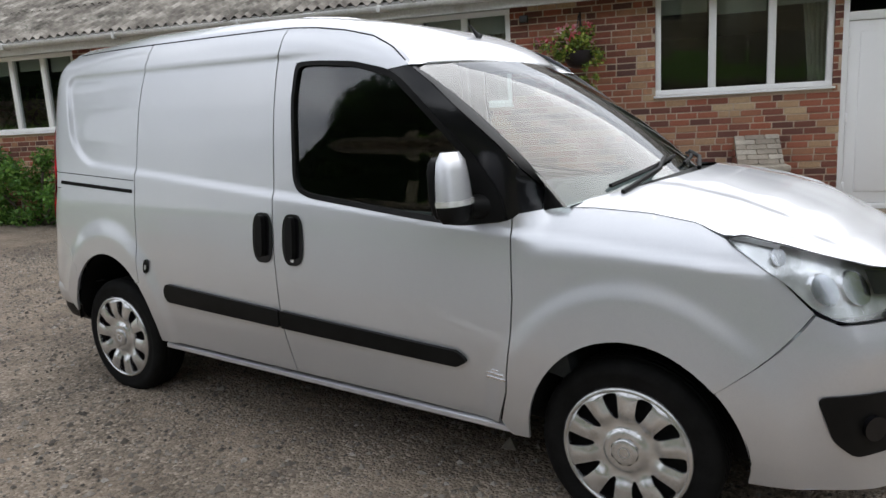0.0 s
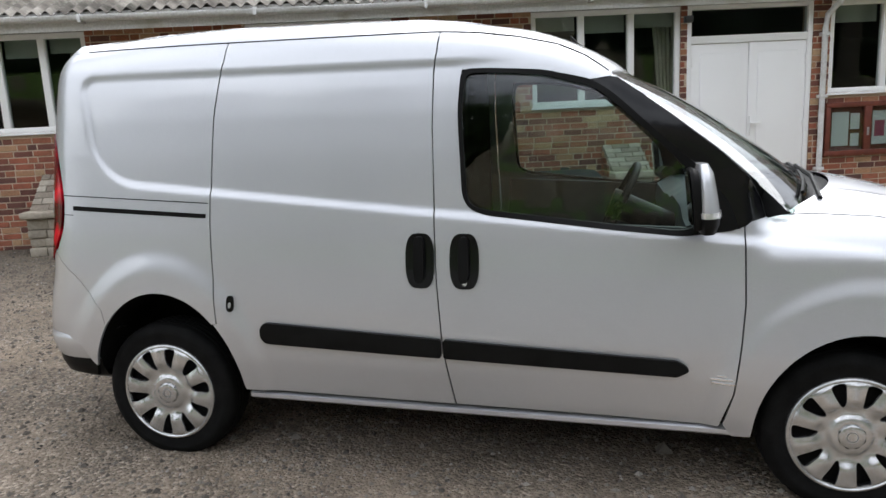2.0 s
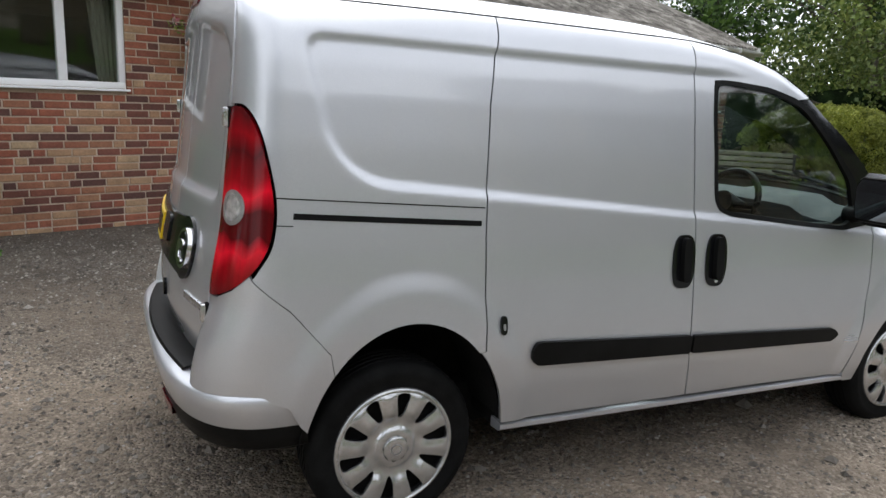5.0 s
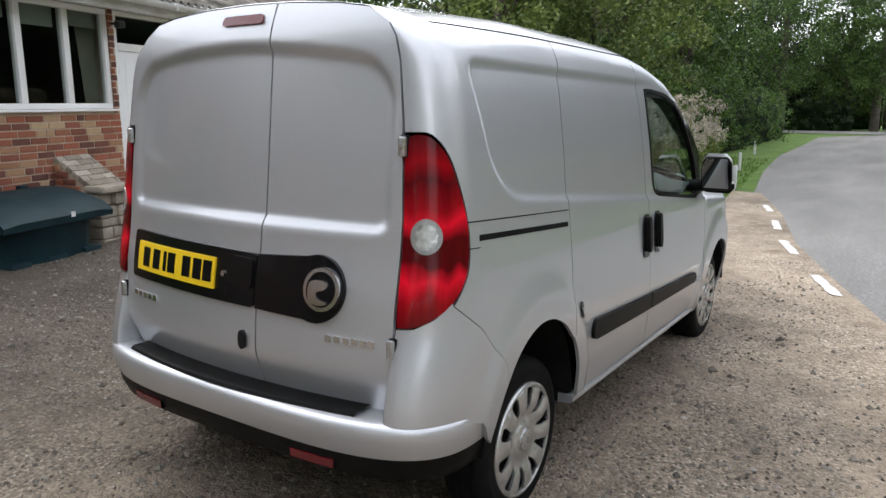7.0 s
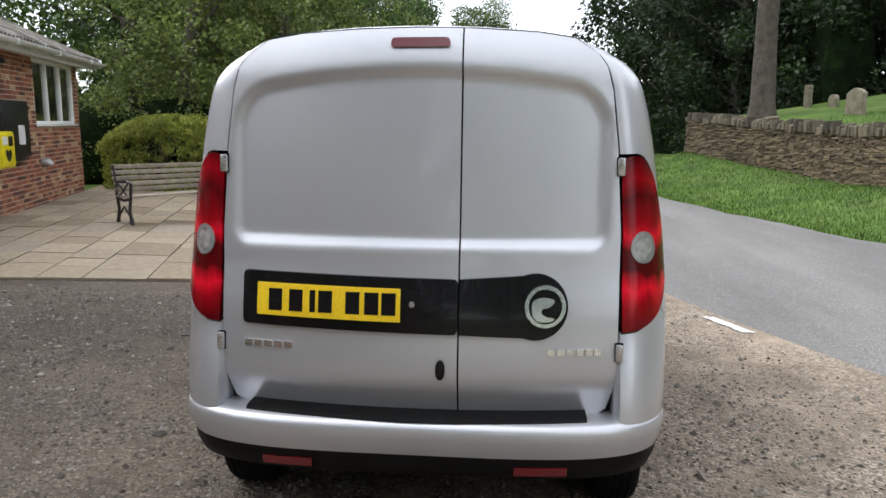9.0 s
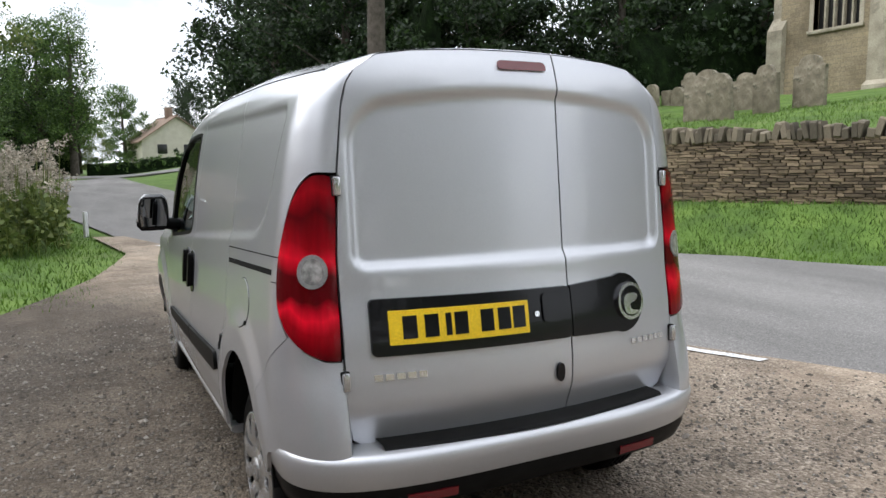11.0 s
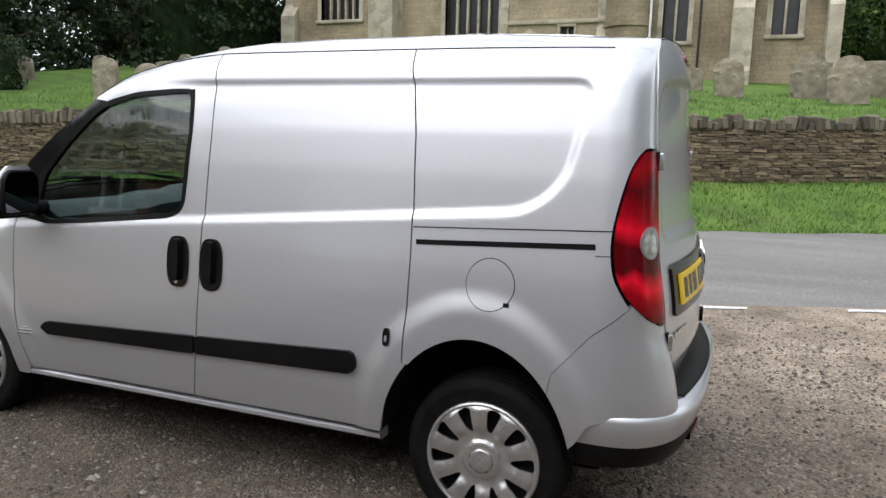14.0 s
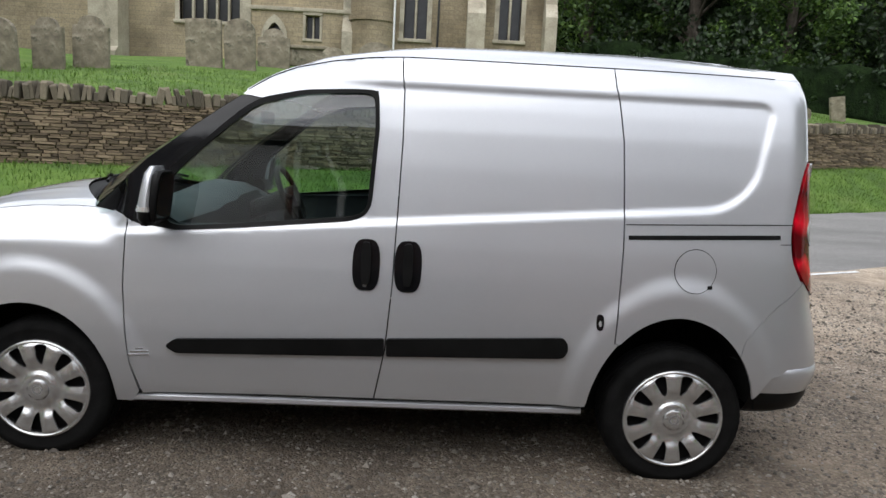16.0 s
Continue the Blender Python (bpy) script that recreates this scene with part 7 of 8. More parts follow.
# ---- gravestones ----
def gravestone(x, y, w, h, shape, lean, nod, turn, seed):
    root = Matrix.Translation((x, y, land(x, y) - 0.06)) @ pose(0, 0, 0, nod, lean, turn)
    half = w / 2
    if shape == "round":
        top = [(half * math.cos(t), h - half * 0.75 + half * 0.75 * math.sin(t)) for t in np.linspace(0, math.pi, 15)]
    elif shape == "shoulder":
        top = [(half, h - 0.28 * w), (half * 0.72, h - 0.27 * w), (half * 0.66, h - 0.20 * w)] + [(half * 0.62 * math.cos(t), h - 0.16 * w + 0.16 * w * math.sin(t)) for t in np.linspace(0.1, math.pi - 0.1, 9)] + [(-half * 0.66, h - 0.20 * w), (-half * 0.72, h - 0.27 * w), (-half, h - 0.28 * w)]
    elif shape == "point":
        top = [(half, h * 0.80), (half * 0.55, h * 0.93), (0, h), (-half * 0.55, h * 0.93), (-half, h * 0.80)]
    else:
        top = [(half, h - 0.02), (half * 0.5, h), (-half * 0.5, h - 0.01), (-half, h - 0.03)]
    line = stepped([(-half, 0), (half, 0)] + top, 0.12)
    deep = 0.065
    rng = random.Random(seed)
    front = [Vector((a, -deep, b)) for a, b in line]
    rows = [[Vector((a * 0.965, -deep - 0.012, b * 0.985)) for a, b in line], front, [Vector((a + rng.uniform(-0.008, 0.008), deep, b)) for a, b in line], [Vector((a * 0.965, deep + 0.012, b * 0.985)) for a, b in line]]
    ob = piece("gravestone", *loft(rows), GRAVE_STONE, None, "", 35)
    ob.matrix_world = root
    text = {"round": "round-topped", "shoulder": "shouldered", "point": "pointed", "flat": "square-topped"}[shape]
    state = "leaning " if abs(lean) > 5 else ""
    return tagged(ob, f"{state}{text} lichened grey gravestone in the grass", "gravestone", "gravestones")


GRAVES = """12.58 -15.49 1.0 1.38 round 1|11.93 -16.6 0.9 1.40 shoulder -1|11.16 -17.43 1.05 1.48 shoulder -2|8.75 -20.0 1.15 1.52 flat 1|7.56 -19.9 0.98 1.62 round 2
6.98 -22.0 1.1 1.35 shoulder 0|16.58 -12.7 0.85 1.32 round 1|15.57 -13.34 0.85 1.20 round 4|15.44 -14.27 0.8 0.98 round 12|19.77 -19.59 0.74 0.9 round 0|19.35 -19.95 0.5 0.62 flat 0
18.71 -19.9 0.64 0.75 round -2|18.31 -20.22 0.8 1.28 shoulder 6|15.85 -18.41 1.05 1.52 round 0|14.2 -16.2 0.95 1.4 round -1|14.9 -19.2 0.9 1.3 shoulder 2
-2.52 -22.92 1.2 1.48 shoulder 1|-3.5 -21.77 1.15 1.47 shoulder 3|-4.63 -24.83 1.0 1.2 flat -1|-5.01 -21.95 0.85 1.28 round 1|-6.05 -24.44 0.42 0.42 round 0|-6.33 -23.11 0.5 0.75 flat 7
-7.16 -23.84 0.62 0.5 round 0|4.6 -20.0 1.1 1.03 shoulder 0|3.2 -19.74 1.15 1.40 round 1|1.44 -19.25 1.22 1.36 shoulder 2|1.1 -23.24 0.68 0.78 round 0|-0.14 -21.8 0.9 1.23 round 4
-12.75 -24.66 0.48 0.98 flat 0|-13.36 -25.03 0.5 0.46 round 0|-15.42 -26.27 0.6 1.05 flat 10|23.4 -10.57 0.35 0.8 flat 0|22.4 -11.0 0.42 0.45 round 0|20.07 -10.66 0.85 0.8 point 0|21.3 -12.6 0.4 0.5 flat -8
-9.6 -24.0 0.6 0.7 round 3|-11.0 -23.2 0.7 0.8 round -3|17.3 -16.0 0.8 1.0 flat 3|20.9 -16.5 0.7 0.9 round 0|22.3 -14.6 0.6 0.8 round 0"""
for k, row in enumerate(GRAVES.replace("\n", "|").split("|")):
    x, y, w, h, shape, lean = row.split()
    gravestone(float(x), float(y), float(w), float(h), shape, float(lean), (k * 37 % 9) - 4, (k * 53 % 17) - 8, k)
tomb = thing("chest_tomb", (6.2, -23.6, land(6.2, -23.6) - 0.05), "low stone chest tomb with a flat lid", "tomb")
part("chest", box_bm(-0.85, 0.85, -0.4, 0.4, 0, 0.62, 0.03), GRAVE_STONE, tomb)
part("lid", box_bm(-0.97, 0.97, -0.5, 0.5, 0.62, 0.74, 0.03), GRAVE_STONE, tomb)
pole = thing("flagpole", (3.2, -27.6, land(3.2, -27.6) - 0.05), "thin white flagpole in front of the church", "flagpole")
piece("shaft", *tube([(0, 0, 0), (0, 0, 7.5)], [0.05, 0.035], 10), POST_WHITE, pole)


# ---- the church ----
CHURCH_Y, CHURCH_Z = -28.5, 3.6


def church_wall(parent, x0, x1, y, top, openings, lip=0.45, name="wall"):
    """A wall that faces +y with pointed or square openings through it."""
    flat = lambda u, v, s, out=0.0: (u, y + out, v)
    v, f = skin([(x0, CHURCH_Z), (x1, CHURCH_Z), (x1, top), (x0, top)], -1, 0.6, 0.0, lip, tuple(openings), where=flat)
    return piece(name, v, f, CHURCH_STONE, parent, "coursed honey-grey limestone", smooth_faces=False)


def pointed(x0, x1, z0, spring):
    w = x1 - x0
    right = [(x0 + w * math.cos(t), spring + w * math.sin(t)) for t in np.linspace(0, math.pi / 3, 7)]
    left = [(x1 - w * math.cos(t), spring + w * math.sin(t)) for t in np.linspace(math.pi / 3, 0, 7)]
    return [(x0, z0), (x1, z0)] + right + left[1:]


def church_window(parent, x0, x1, z0, spring, y, lights):
    root = piece("window", *loft([[Vector((a, y - d, b)) for a, b in pointed(x0 + 0.01, x1 - 0.01, z0, spring)] for d in (0.34, 0.37)]), LEAD, parent, "dark leaded church window")
    bm = bmesh.new()
    for k in range(1, lights):
        x = x0 + (x1 - x0) * k / lights
        reach = spring + (x1 - x0) * 0.62 * (1 - abs(2 * k / lights - 1) ** 2 * 0.75)
        box_bm(x - 0.055, x + 0.055, y - 0.33, y - 0.14, z0, reach, 0.02, 1, bm)
    part("mullion", bm, CHURCH_DRESSED, root, "dressed stone mullions")
    line = pointed(x0, x1, z0, spring)
    wide = pointed(x0 - 0.20, x1 + 0.20, z0 - 0.02, spring)
    rows = [[Vector((a, y - d, b)) for a, b in l[1:] + [l[0]]] for l, d in ((line, 0.30), (line, 0.02), (line, -0.03), (wide, -0.03), (wide, 0.05))]
    piece("surround", *loft(rows, False, False), CHURCH_DRESSED, root, "dressed stone window surround")
    part("sill", box_bm(x0 - 0.25, x1 + 0.25, y - 0.30, y + 0.12, z0 - 0.16, z0 - 0.001, 0.03), CHURCH_DRESSED, root, "sloping stone sill")


def church_buttress(parent, x0, x1, y, reach, top):
    rows = [[Vector((x, y + d, z)) for d, z in ((-0.1, CHURCH_Z), (reach * 1.25, CHURCH_Z), (reach * 1.25, CHURCH_Z + 0.8), (reach, CHURCH_Z + 1.0), (reach, top - 2.2), (reach * 0.55, top - 1.6), (reach * 0.55, top - 0.5), (-0.1, top))] for x in (x0, (x0 + x1) / 2, x1)]
    piece("buttress", *loft(rows), CHURCH_DRESSED, parent, "stepped stone buttress", smooth_faces=False)


def church():
    root = thing("church", (0, 0, 0), "old limestone village church with pointed windows", "church")
    y = CHURCH_Y
    church_wall(root, 14.9, 20.5, y + 0.6, 11.5, [pointed(16.75, 18.85, 7.05, 9.0)])
    church_window(root, 16.75, 18.85, 7.05, 9.0, y + 0.6, 5)
    church_wall(root, 9.6, 14.9, y, 11.0, [pointed(9.95, 12.55, 6.0, 8.6)])
    church_window(root, 9.95, 12.55, 6.0, 8.6, y, 5)
    square = [(6.45, 5.45), (7.05, 5.45), (7.05, 6.42), (6.45, 6.42)]
    church_wall(root, 5.0, 9.6, y + 0.25, 8.4, [pointed(8.05, 8.75, CHURCH_Z + 0.35, 5.45), square])
    church_window(root, 8.05, 8.75, CHURCH_Z + 0.35, 5.45, y + 0.25, 1)
    part("window", box_bm(6.45, 7.05, y - 0.1, y - 0.06, 5.45, 6.42), LEAD, root, "small square window")
    bm = box_bm(6.72, 6.78, y - 0.05, y + 0.1, 5.45, 6.42)
    for s in ((6.33, 7.17, y + 0.22, y + 0.32, 6.42, 6.56), (6.33, 6.45, y + 0.22, y + 0.30, 5.45, 6.42), (7.05, 7.17, y + 0.22, y + 0.30, 5.45, 6.42), (6.33, 7.17, y + 0.22, y + 0.32, 5.33, 5.45)):
        box_bm(*s, 0.02, 1, bm)
    part("window_surround", bm, CHURCH_DRESSED, root)
    part("string_course", box_bm(5.0, 9.6, y + 0.22, y + 0.36, 6.55, 6.72, 0.03), CHURCH_DRESSED, root, "moulded string course")
    rows = [[Vector((4.2 + 0.95 * math.cos(t), y + 0.1 + 0.85 * math.sin(t), z)) for t in np.linspace(0, math.pi, 15)] for z in (CHURCH_Z, 6.3, 6.3, 6.5, 6.5, 8.2)]
    for r, k in zip(rows, (1, 1, 1.08, 1.08, 1, 1)):
        for p in r:
            p.x, p.y = 4.2 + (p.x - 4.2) * k, y + 0.1 + (p.y - y - 0.1) * k
    piece("stair_turret", *loft(rows, False, False), CHURCH_STONE, root, "round stone stair turret")
    church_wall(root, -3.5, 5.0, y - 0.2, 11.0, [pointed(1.85, 2.85, 5.75, 8.6), pointed(-2.25, -1.3, 5.9, 8.6)])
    church_window(root, 1.85, 2.85, 5.75, 8.6, y - 0.2, 2)
    church_window(root, -2.25, -1.3, 5.9, 8.6, y - 0.2, 2)
    for x0, x1, reach, top in ((14.75, 16.0, 1.1, 10.0), (20.2, 21.0, 0.9, 9.5), (9.4, 9.75, 0.35, 9.5), (5.0, 5.45, 0.55, 8.0), (-0.65, 0.12, 0.95, 9.0), (-3.7, -3.2, 0.9, 9.0)):
        church_buttress(root, x0, x1, y, reach, top)
    ends = bmesh.new()
    box_bm(-3.5, -3.05, y - 9, y - 0.3, CHURCH_Z, 11.0, 0, 1, ends)
    box_bm(20.05, 20.5, y - 9, y + 0.1, CHURCH_Z, 11.5, 0, 1, ends)
    box_bm(-3.5, 20.5, y - 9.4, y - 9, CHURCH_Z, 11.0, 0, 1, ends)
    part("wall", ends, CHURCH_STONE, root)
    rows = [[Vector((x, y + d, z)) for d, z in ((0.5, 11.0), (-4.5, 14.5), (-9.5, 11.0))] for x in (-3.6, 20.6)]
    piece("roof", *loft(rows), LEAD, root, "dark church roof")
    for x in (9.55, 1.35):
        piece("downpipe", *tube([(x, y + 0.12, CHURCH_Z), (x, y + 0.12, 9.5)], 0.05, 8), LEAD, root, "dark downpipe")


church()

# ---- trees and far things ----
def tree_meshes(seed, height, reach, bare, leaf, clumps, each, drop=0.0):
    """Trunk with limbs, and a crown of many leaves in uneven clumps."""
    rng = np.random.default_rng(seed)
    lean = rng.normal(0, 0.03, 2) * height
    spine = [(lean[0] * f * f, lean[1] * f * f, height * 0.86 * f) for f in np.linspace(0, 1, 7)]
    girth = height * 0.022
    wood = [tube(spine, [girth * (1.25 - f) + 0.02 for f in np.linspace(0.05, 1.0, 7)], 10)]
    spots = []
    for k in range(clumps):
        f = bare + (1 - bare) * (k + rng.random()) / clumps
        a = k * 2.39996 + rng.normal(0, 0.4)
        wide = reach * math.sin(math.pi * min(0.97, 0.20 + 0.76 * (f - bare) / (1 - bare))) ** 0.8 * rng.uniform(0.45, 1.0)
        root = Vector((lean[0] * f * f, lean[1] * f * f, height * 0.86 * max(bare * 0.8, f - 0.12)))
        tip = Vector((root.x + wide * math.cos(a), root.y + wide * math.sin(a), height * f - drop * wide))
        if k % 3 == 0:
            wood.append(tube([root, root.lerp(tip, 0.5) + Vector((0, 0, 0.05 * height * (1 - f))), tip], [girth * 0.36 * (1.2 - f), girth * 0.22 * (1.2 - f), 0.012], 5))
        spots.append((*tip, height * rng.uniform(0.05, 0.10)))
        spots.append((*root.lerp(tip, rng.uniform(0.35, 0.8)), height * rng.uniform(0.05, 0.09)))
    return joined(*wood), leaf_cloud(spots, leaf, each, 0.4, seed, 0.25)


KINDS = {}
for word, seed, height, reach, bare, leaf, clumps, each, mat in (
        ("broad_tree", 1, 13.0, 5.0, 0.16, 0.22, 70, 150, LEAF_MID), ("dark_tree", 2, 15.0, 5.5, 0.10, 0.25, 80, 175, LEAF_DARK),
        ("pale_tree", 3, 9.0, 3.6, 0.08, 0.115, 60, 270, LEAF_PALE), ("slim_tree", 4, 15.0, 3.0, 0.25, 0.19, 60, 110, LEAF_MID),
        ("yew_tree", 5, 11.0, 5.0, 0.03, 0.20, 90, 190, LEAF_DARK)):
    wood, leaves = tree_meshes(seed, height, reach, bare, leaf, clumps, each)
    trunk, crown = mesh_of("trunk", *wood), mesh_of("crown", *leaves, smooth_faces=False)
    trunk.materials.append(BARK)
    crown.materials.append(mat)
    KINDS[word] = (trunk, crown)
TREE_WORDS = {"broad_tree": "broad green leafy tree beside the lane", "dark_tree": "tall dark green tree with dense foliage", "pale_tree": "light olive-green small tree",
              "slim_tree": "tall slim tree with airy foliage and gaps", "yew_tree": "dense dark churchyard yew"}


def tree(word, x, y, turn, size=1.0):
    root = thing("tree", Matrix.Translation((x, y, land(max(-60, min(x, 90)), max(-60, min(y, 60))) - 0.1)) @ pose(0, 0, 0, 0, 0, turn) @ Matrix.Scale(size, 4), TREE_WORDS[word], "tree", "trees")
    for name, me in zip(("trunk", "crown"), KINDS[word]):
        ob = new(name, me)
        ob.parent = root
    return root


for k, (word, x, y, size) in enumerate((
        # behind the court and along the lane's near side
        ("pale_tree", 15.5, 8.2, 1.0), ("pale_tree", 18.5, 6.4, 1.1), ("broad_tree", 20.0, 12.0, 1.0), ("broad_tree", 27.0, 10.0, 1.0), ("slim_tree", 33.0, 7.6, 1.05),
        ("dark_tree", 30.0, 15.0, 1.0), ("slim_tree", 40.0, 11.0, 1.1), ("broad_tree", 44.0, 14.5, 1.0), ("dark_tree", 38.0, 18.0, 1.1), ("pale_tree", 22.5, 7.5, 0.8),
        ("broad_tree", 15.0, 16.0, 0.5), ("dark_tree", 22.0, 20.0, 0.55), ("pale_tree", 11.0, 16.5, 0.5), ("broad_tree", 52.0, 12.0, 0.9),
        ("slim_tree", 63.5, 8.0, 1.05), ("broad_tree", 71.0, 4.0, 1.05), ("dark_tree", 72.0, 11.0, 1.1), ("slim_tree", 70.0, 1.5, 0.95), ("broad_tree", 55.0, 16.0, 1.1), ("dark_tree", 47.0, 19.0, 1.1), ("dark_tree", 74.0, 18.0, 1.1),
        # far, beyond the crossing
        ("broad_tree", 82.0, 6.0, 0.8), ("broad_tree", 92.0, -4.0, 0.75), ("dark_tree", 96.0, -12.0, 0.7), ("broad_tree", 85.0, -22.0, 0.8), ("pale_tree", 78.0, 1.0, 0.8), ("broad_tree", 100.0, 2.0, 0.8),
        # churchyard, ahead
        ("yew_tree", 33.0, -11.0, 1.15), ("yew_tree", 29.0, -16.5, 1.2), ("dark_tree", 40.0, -9.5, 1.05), ("dark_tree", 36.0, -20.0, 1.2), ("yew_tree", 27.0, -24.0, 1.2), ("dark_tree", 46.0, -13.0, 1.1),
        ("yew_tree", 31.0, -30.0, 1.3), ("dark_tree", 25.5, -33.0, 1.25), ("dark_tree", 24.0, -41.0, 1.2), ("broad_tree", 55.0, -12.0, 0.9),
        # behind and beside the church
        ("broad_tree", -7.5, -40.0, 1.1), ("dark_tree", -13.0, -38.0, 1.1), ("broad_tree", -17.5, -36.0, 1.0), ("dark_tree", -23.0, -36.0, 1.1), ("broad_tree", -28.0, -38.0, 1.1), ("yew_tree", -11.0, -44.0, 1.3),
        ("dark_tree", -34.0, -44.0, 1.2), ("broad_tree", -20.0, -46.0, 1.3),
        # unseen, added behind the camera to dim the sky on the van's rear
        ("broad_tree", -20.0, 11.0, 1.1), ("broad_tree", -21.0, -4.0, 1.2), ("dark_tree", -22.0, 3.0, 1.1), ("pale_tree", -15.0, 7.0, 1.2), ("broad_tree", -30.0, -12.0, 1.2), ("dark_tree", -27.0, 9.0, 1.2))):
    tree(word, x, y, k * 67 % 360, size)


def tall_trunk():
    x, y = 22.6, -8.80
    root = thing("tree", (x, y, land(x, y) - 0.1), "tall straight bare trunk behind the churchyard wall", "tree", "trees")
    piece("trunk", *tube([(0, 0, 0), (0.02, 0, 0.5), (0.05, 0.03, 3), (0.0, 0.0, 7), (0.1, 0, 13)], [0.52, 0.40, 0.34, 0.30, 0.2], 14), BARK, root)
    rng = np.random.default_rng(77)
    spots = [(rng.normal(0, 2.6), rng.normal(0, 2.6), rng.uniform(7.5, 14.5), 0.9) for _ in range(90)]
    limbs = [tube([(0, 0, 7 + 0.06 * k), (s[0] * 0.5, s[1] * 0.5, s[2] - 0.3), s[:3]], [0.09, 0.05, 0.02], 5) for k, s in enumerate(spots[::5])]
    piece("limbs", *joined(*limbs), BARK, root)
    piece("crown", *leaf_cloud(spots, 0.3, 60, 0.4, 78), LEAF_DARK, root, smooth_faces=False)


tall_trunk()


def hedge_row(name, pts, tall, deep, mat, label, seed, leaf=0.16, step=0.28, each=20):
    rng = np.random.default_rng(seed)
    spots = []
    for (x0, y0), (x1, y1) in zip(pts, pts[1:]):
        n = int(math.hypot(x1 - x0, y1 - y0) / step)
        for k in range(n):
            for _ in range(5):
                f = (k + rng.random()) / n
                x, y = x0 + (x1 - x0) * f + rng.normal(0, deep / 3), y0 + (y1 - y0) * f + rng.normal(0, deep / 3)
                spots.append((x, y, land(max(-60, min(x, 90)), max(-60, min(y, 60))) + rng.uniform(0.1, tall * (0.85 + 0.15 * math.sin(x * 1.3))), 0.25))
    root = shrub(name, spots, None, leaf, each, mat, label, seed, category="hedge", stems=False)
    # added inner mass, coloured near-black as the shade among the leaves
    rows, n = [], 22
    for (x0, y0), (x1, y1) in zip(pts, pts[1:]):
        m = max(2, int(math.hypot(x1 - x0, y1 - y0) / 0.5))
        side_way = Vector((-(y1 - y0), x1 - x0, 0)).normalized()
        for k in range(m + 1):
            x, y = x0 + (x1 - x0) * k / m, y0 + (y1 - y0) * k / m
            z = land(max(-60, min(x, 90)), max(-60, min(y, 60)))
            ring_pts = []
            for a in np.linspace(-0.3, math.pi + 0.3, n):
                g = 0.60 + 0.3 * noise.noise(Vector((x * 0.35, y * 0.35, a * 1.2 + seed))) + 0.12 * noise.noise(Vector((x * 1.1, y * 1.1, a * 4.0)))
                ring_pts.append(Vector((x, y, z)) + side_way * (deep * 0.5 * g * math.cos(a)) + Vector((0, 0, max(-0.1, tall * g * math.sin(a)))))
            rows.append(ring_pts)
    piece("inner_growth", *loft(rows), FOLIAGE_SHADE, root, "", 180)
    return root


hedge_row("hedge", [(67, 26), (67.5, 9), (68, 3.0)], 3.0, 1.0, LEAF_DARK, "dark clipped hedge beyond the crossing road", 91, 0.25, 0.25, 30)
hedge_row("hedge", [(70, 0.5), (71, -8), (70, -20)], 1.6, 1.2, LEAF_MID, "green garden hedge beyond the crossing road", 92, 0.25, 0.5, 14)
hedge_row("hedge", [(13.2, 4.4), (17, 4.5), (22, 4.8), (30, 5.3), (40, 5.6), (50, 6.2)], 3.4, 1.6, LEAF_MID, "wild green hedge along the lane", 93, 0.11, 0.22, 36)
hedge_row("hedge", [(13.5, 10.5), (15, 7.5), (14.5, 5.5)], 3.2, 1.8, LEAF_PALE, "tall loose light green shrubs behind the court", 94, 0.085, 0.18, 60)
hedge_row("hedge", [(30, -9), (40, -7.5), (56, -7)], 2.4, 1.5, LEAF_DARK, "dark shrubs under the trees", 95, 0.2, 0.4, 18)
hedge_row("hedge", [(20.5, -12.6), (22.5, -13.4)], 1.5, 1.0, LEAF_DARK, "dark rounded shrub in the churchyard", 97, 0.12, 0.2, 24)
hedge_row("hedge", [(-6, -34), (-16, -32), (-32, -34)], 3.5, 1.8, LEAF_DARK, "dark undergrowth behind the gravestones", 98, 0.26, 0.5, 18)
hedge_row("hedge", [(24, -22), (23, -30), (21.5, -38)], 6.0, 2.0, LEAF_DARK, "dark tall evergreen screen beside the church", 99, 0.3, 0.5, 22)

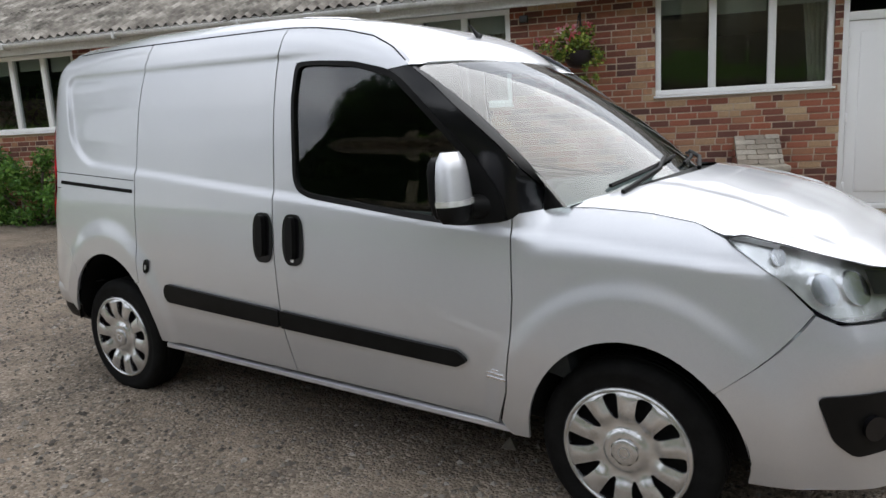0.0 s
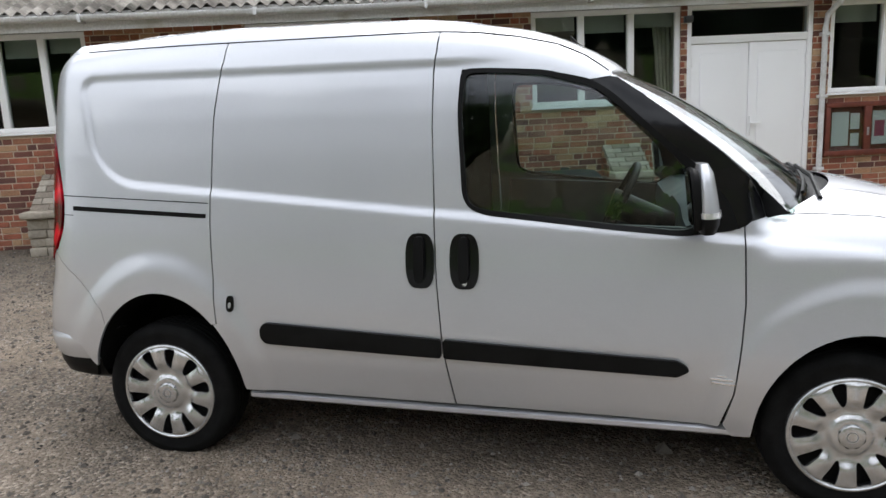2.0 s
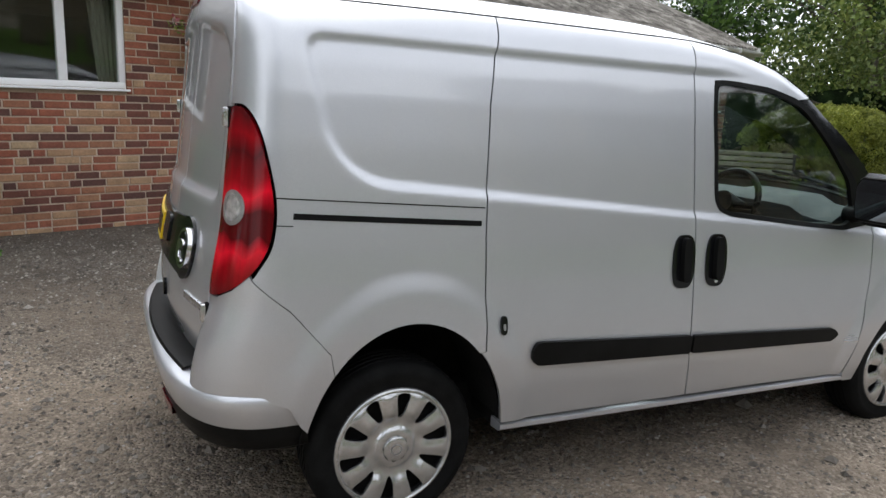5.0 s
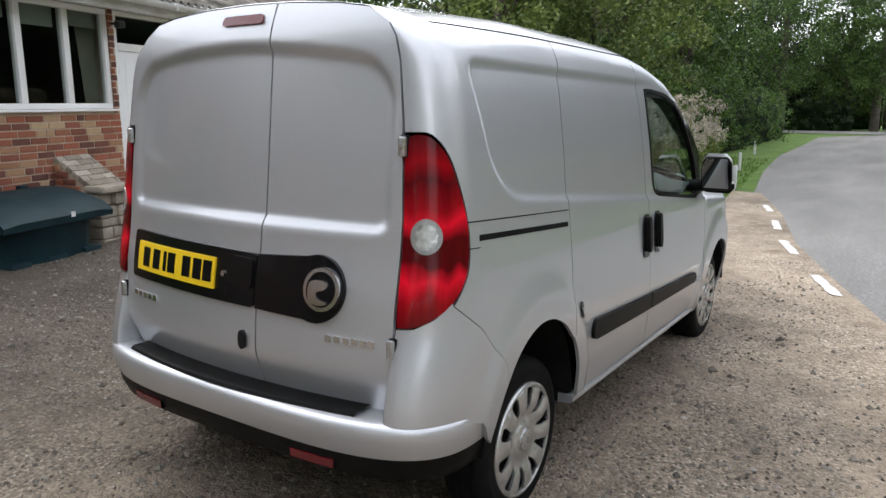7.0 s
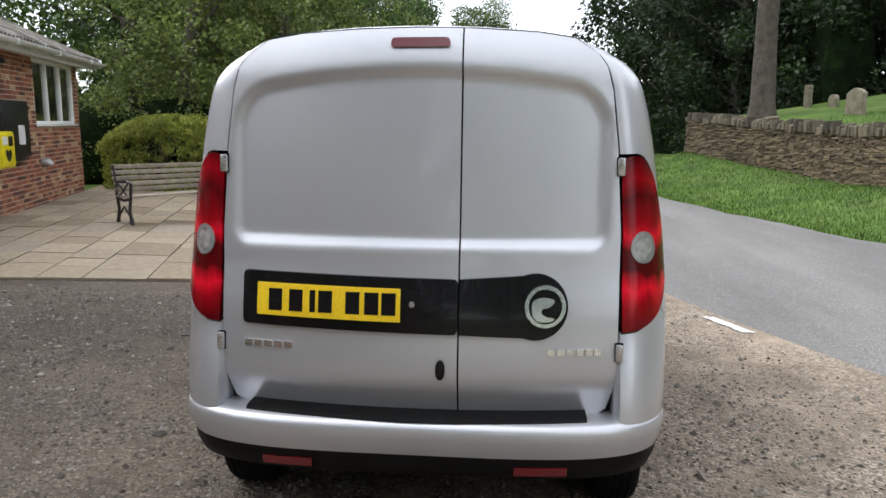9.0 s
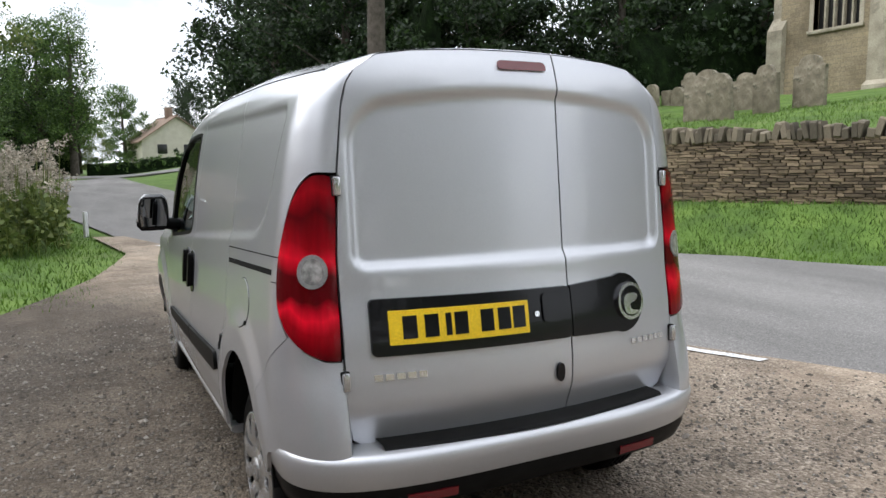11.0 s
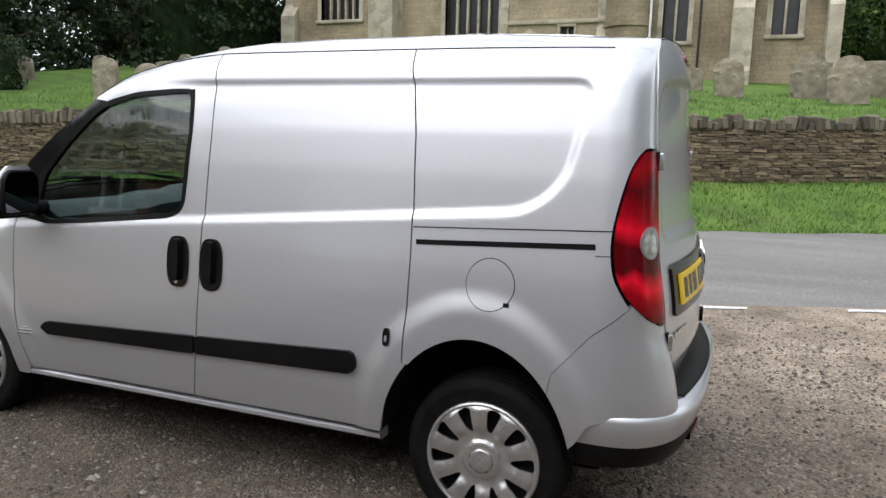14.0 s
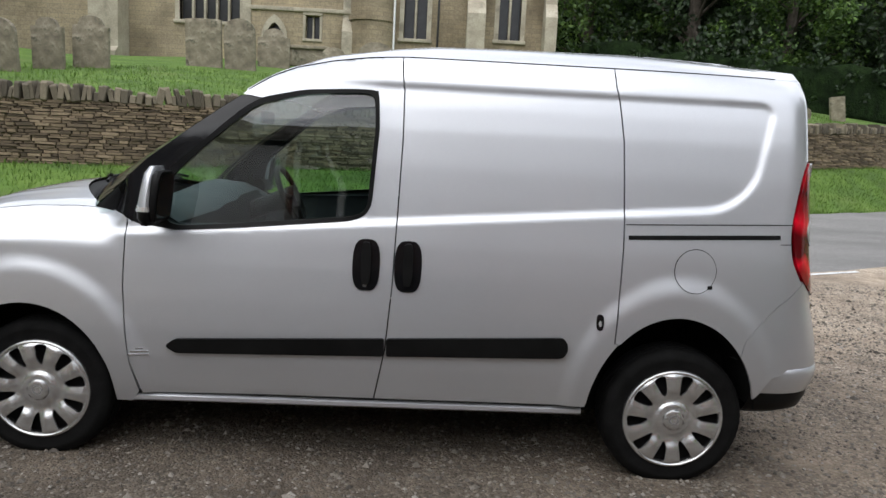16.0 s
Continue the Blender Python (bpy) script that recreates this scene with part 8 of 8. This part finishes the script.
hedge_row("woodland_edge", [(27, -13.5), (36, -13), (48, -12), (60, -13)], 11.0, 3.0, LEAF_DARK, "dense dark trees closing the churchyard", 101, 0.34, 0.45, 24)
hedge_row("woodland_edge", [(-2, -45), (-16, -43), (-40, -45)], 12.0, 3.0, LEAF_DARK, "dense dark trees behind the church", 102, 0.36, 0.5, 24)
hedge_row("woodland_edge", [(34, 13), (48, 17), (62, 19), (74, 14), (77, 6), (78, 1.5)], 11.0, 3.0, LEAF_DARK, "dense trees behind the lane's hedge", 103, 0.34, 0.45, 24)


def cottage():
    root = thing("house", (88, -9.5, land(88, -9.5)), "low far cottage with a pale gable and tiled roof", "house", turn=8)
    gable = [[Vector((x, y, z)) for y, z in ((-4, 0), (4, 0), (4, 2.6), (0, 5.4), (-4, 2.6))] for x in (0, 9)]
    piece("wall", *loft(gable), RENDER_CREAM, root, smooth_faces=False)
    for s in (-1, 1):
        rows = [[Vector((x, s * y, z)) for y, z in ((-0.1, 5.55), (4.5, 2.35), (4.5, 2.22), (-0.1, 5.42))] for x in (-0.4, 9.4)]
        piece("roof", *loft(rows), ROOF_TILE, root, "brown tiled roof", smooth_faces=False)
    part("chimney", box_bm(3, 3.8, -0.4, 0.4, 5.0, 6.6, 0.03), ROOF_TILE, root)
    for y in (-1.8, 1.2):
        part("window", box_bm(-0.05, 0.02, y, y + 1.1, 1.0, 2.1, 0.02), LEAD, root)


cottage()


def neighbour_roof():
    at = HALL @ Matrix.Translation((16.5, 7.5, 0))
    root = thing("house", at, "low outbuilding with a brown tiled roof behind shrubs", "house")
    body = [[Vector((x, y, z)) for x, z in ((0, -0.2), (6, -0.2), (6, 2.2), (3, 4.4), (0, 2.2))] for y in (0, 7)]
    piece("wall", *loft(body), MORTAR, root, smooth_faces=False)
    for s in (0, 1):
        rows = [[Vector((3 + (x if s else -x), y, z)) for x, z in ((-0.05, 4.55), (3.3, 2.1), (3.3, 2.0), (-0.05, 4.43))] for y in (-0.3, 7.3)]
        piece("roof", *loft(rows), ROOF_TILE, root, "brown tiled roof slope", smooth_faces=False)


neighbour_roof()
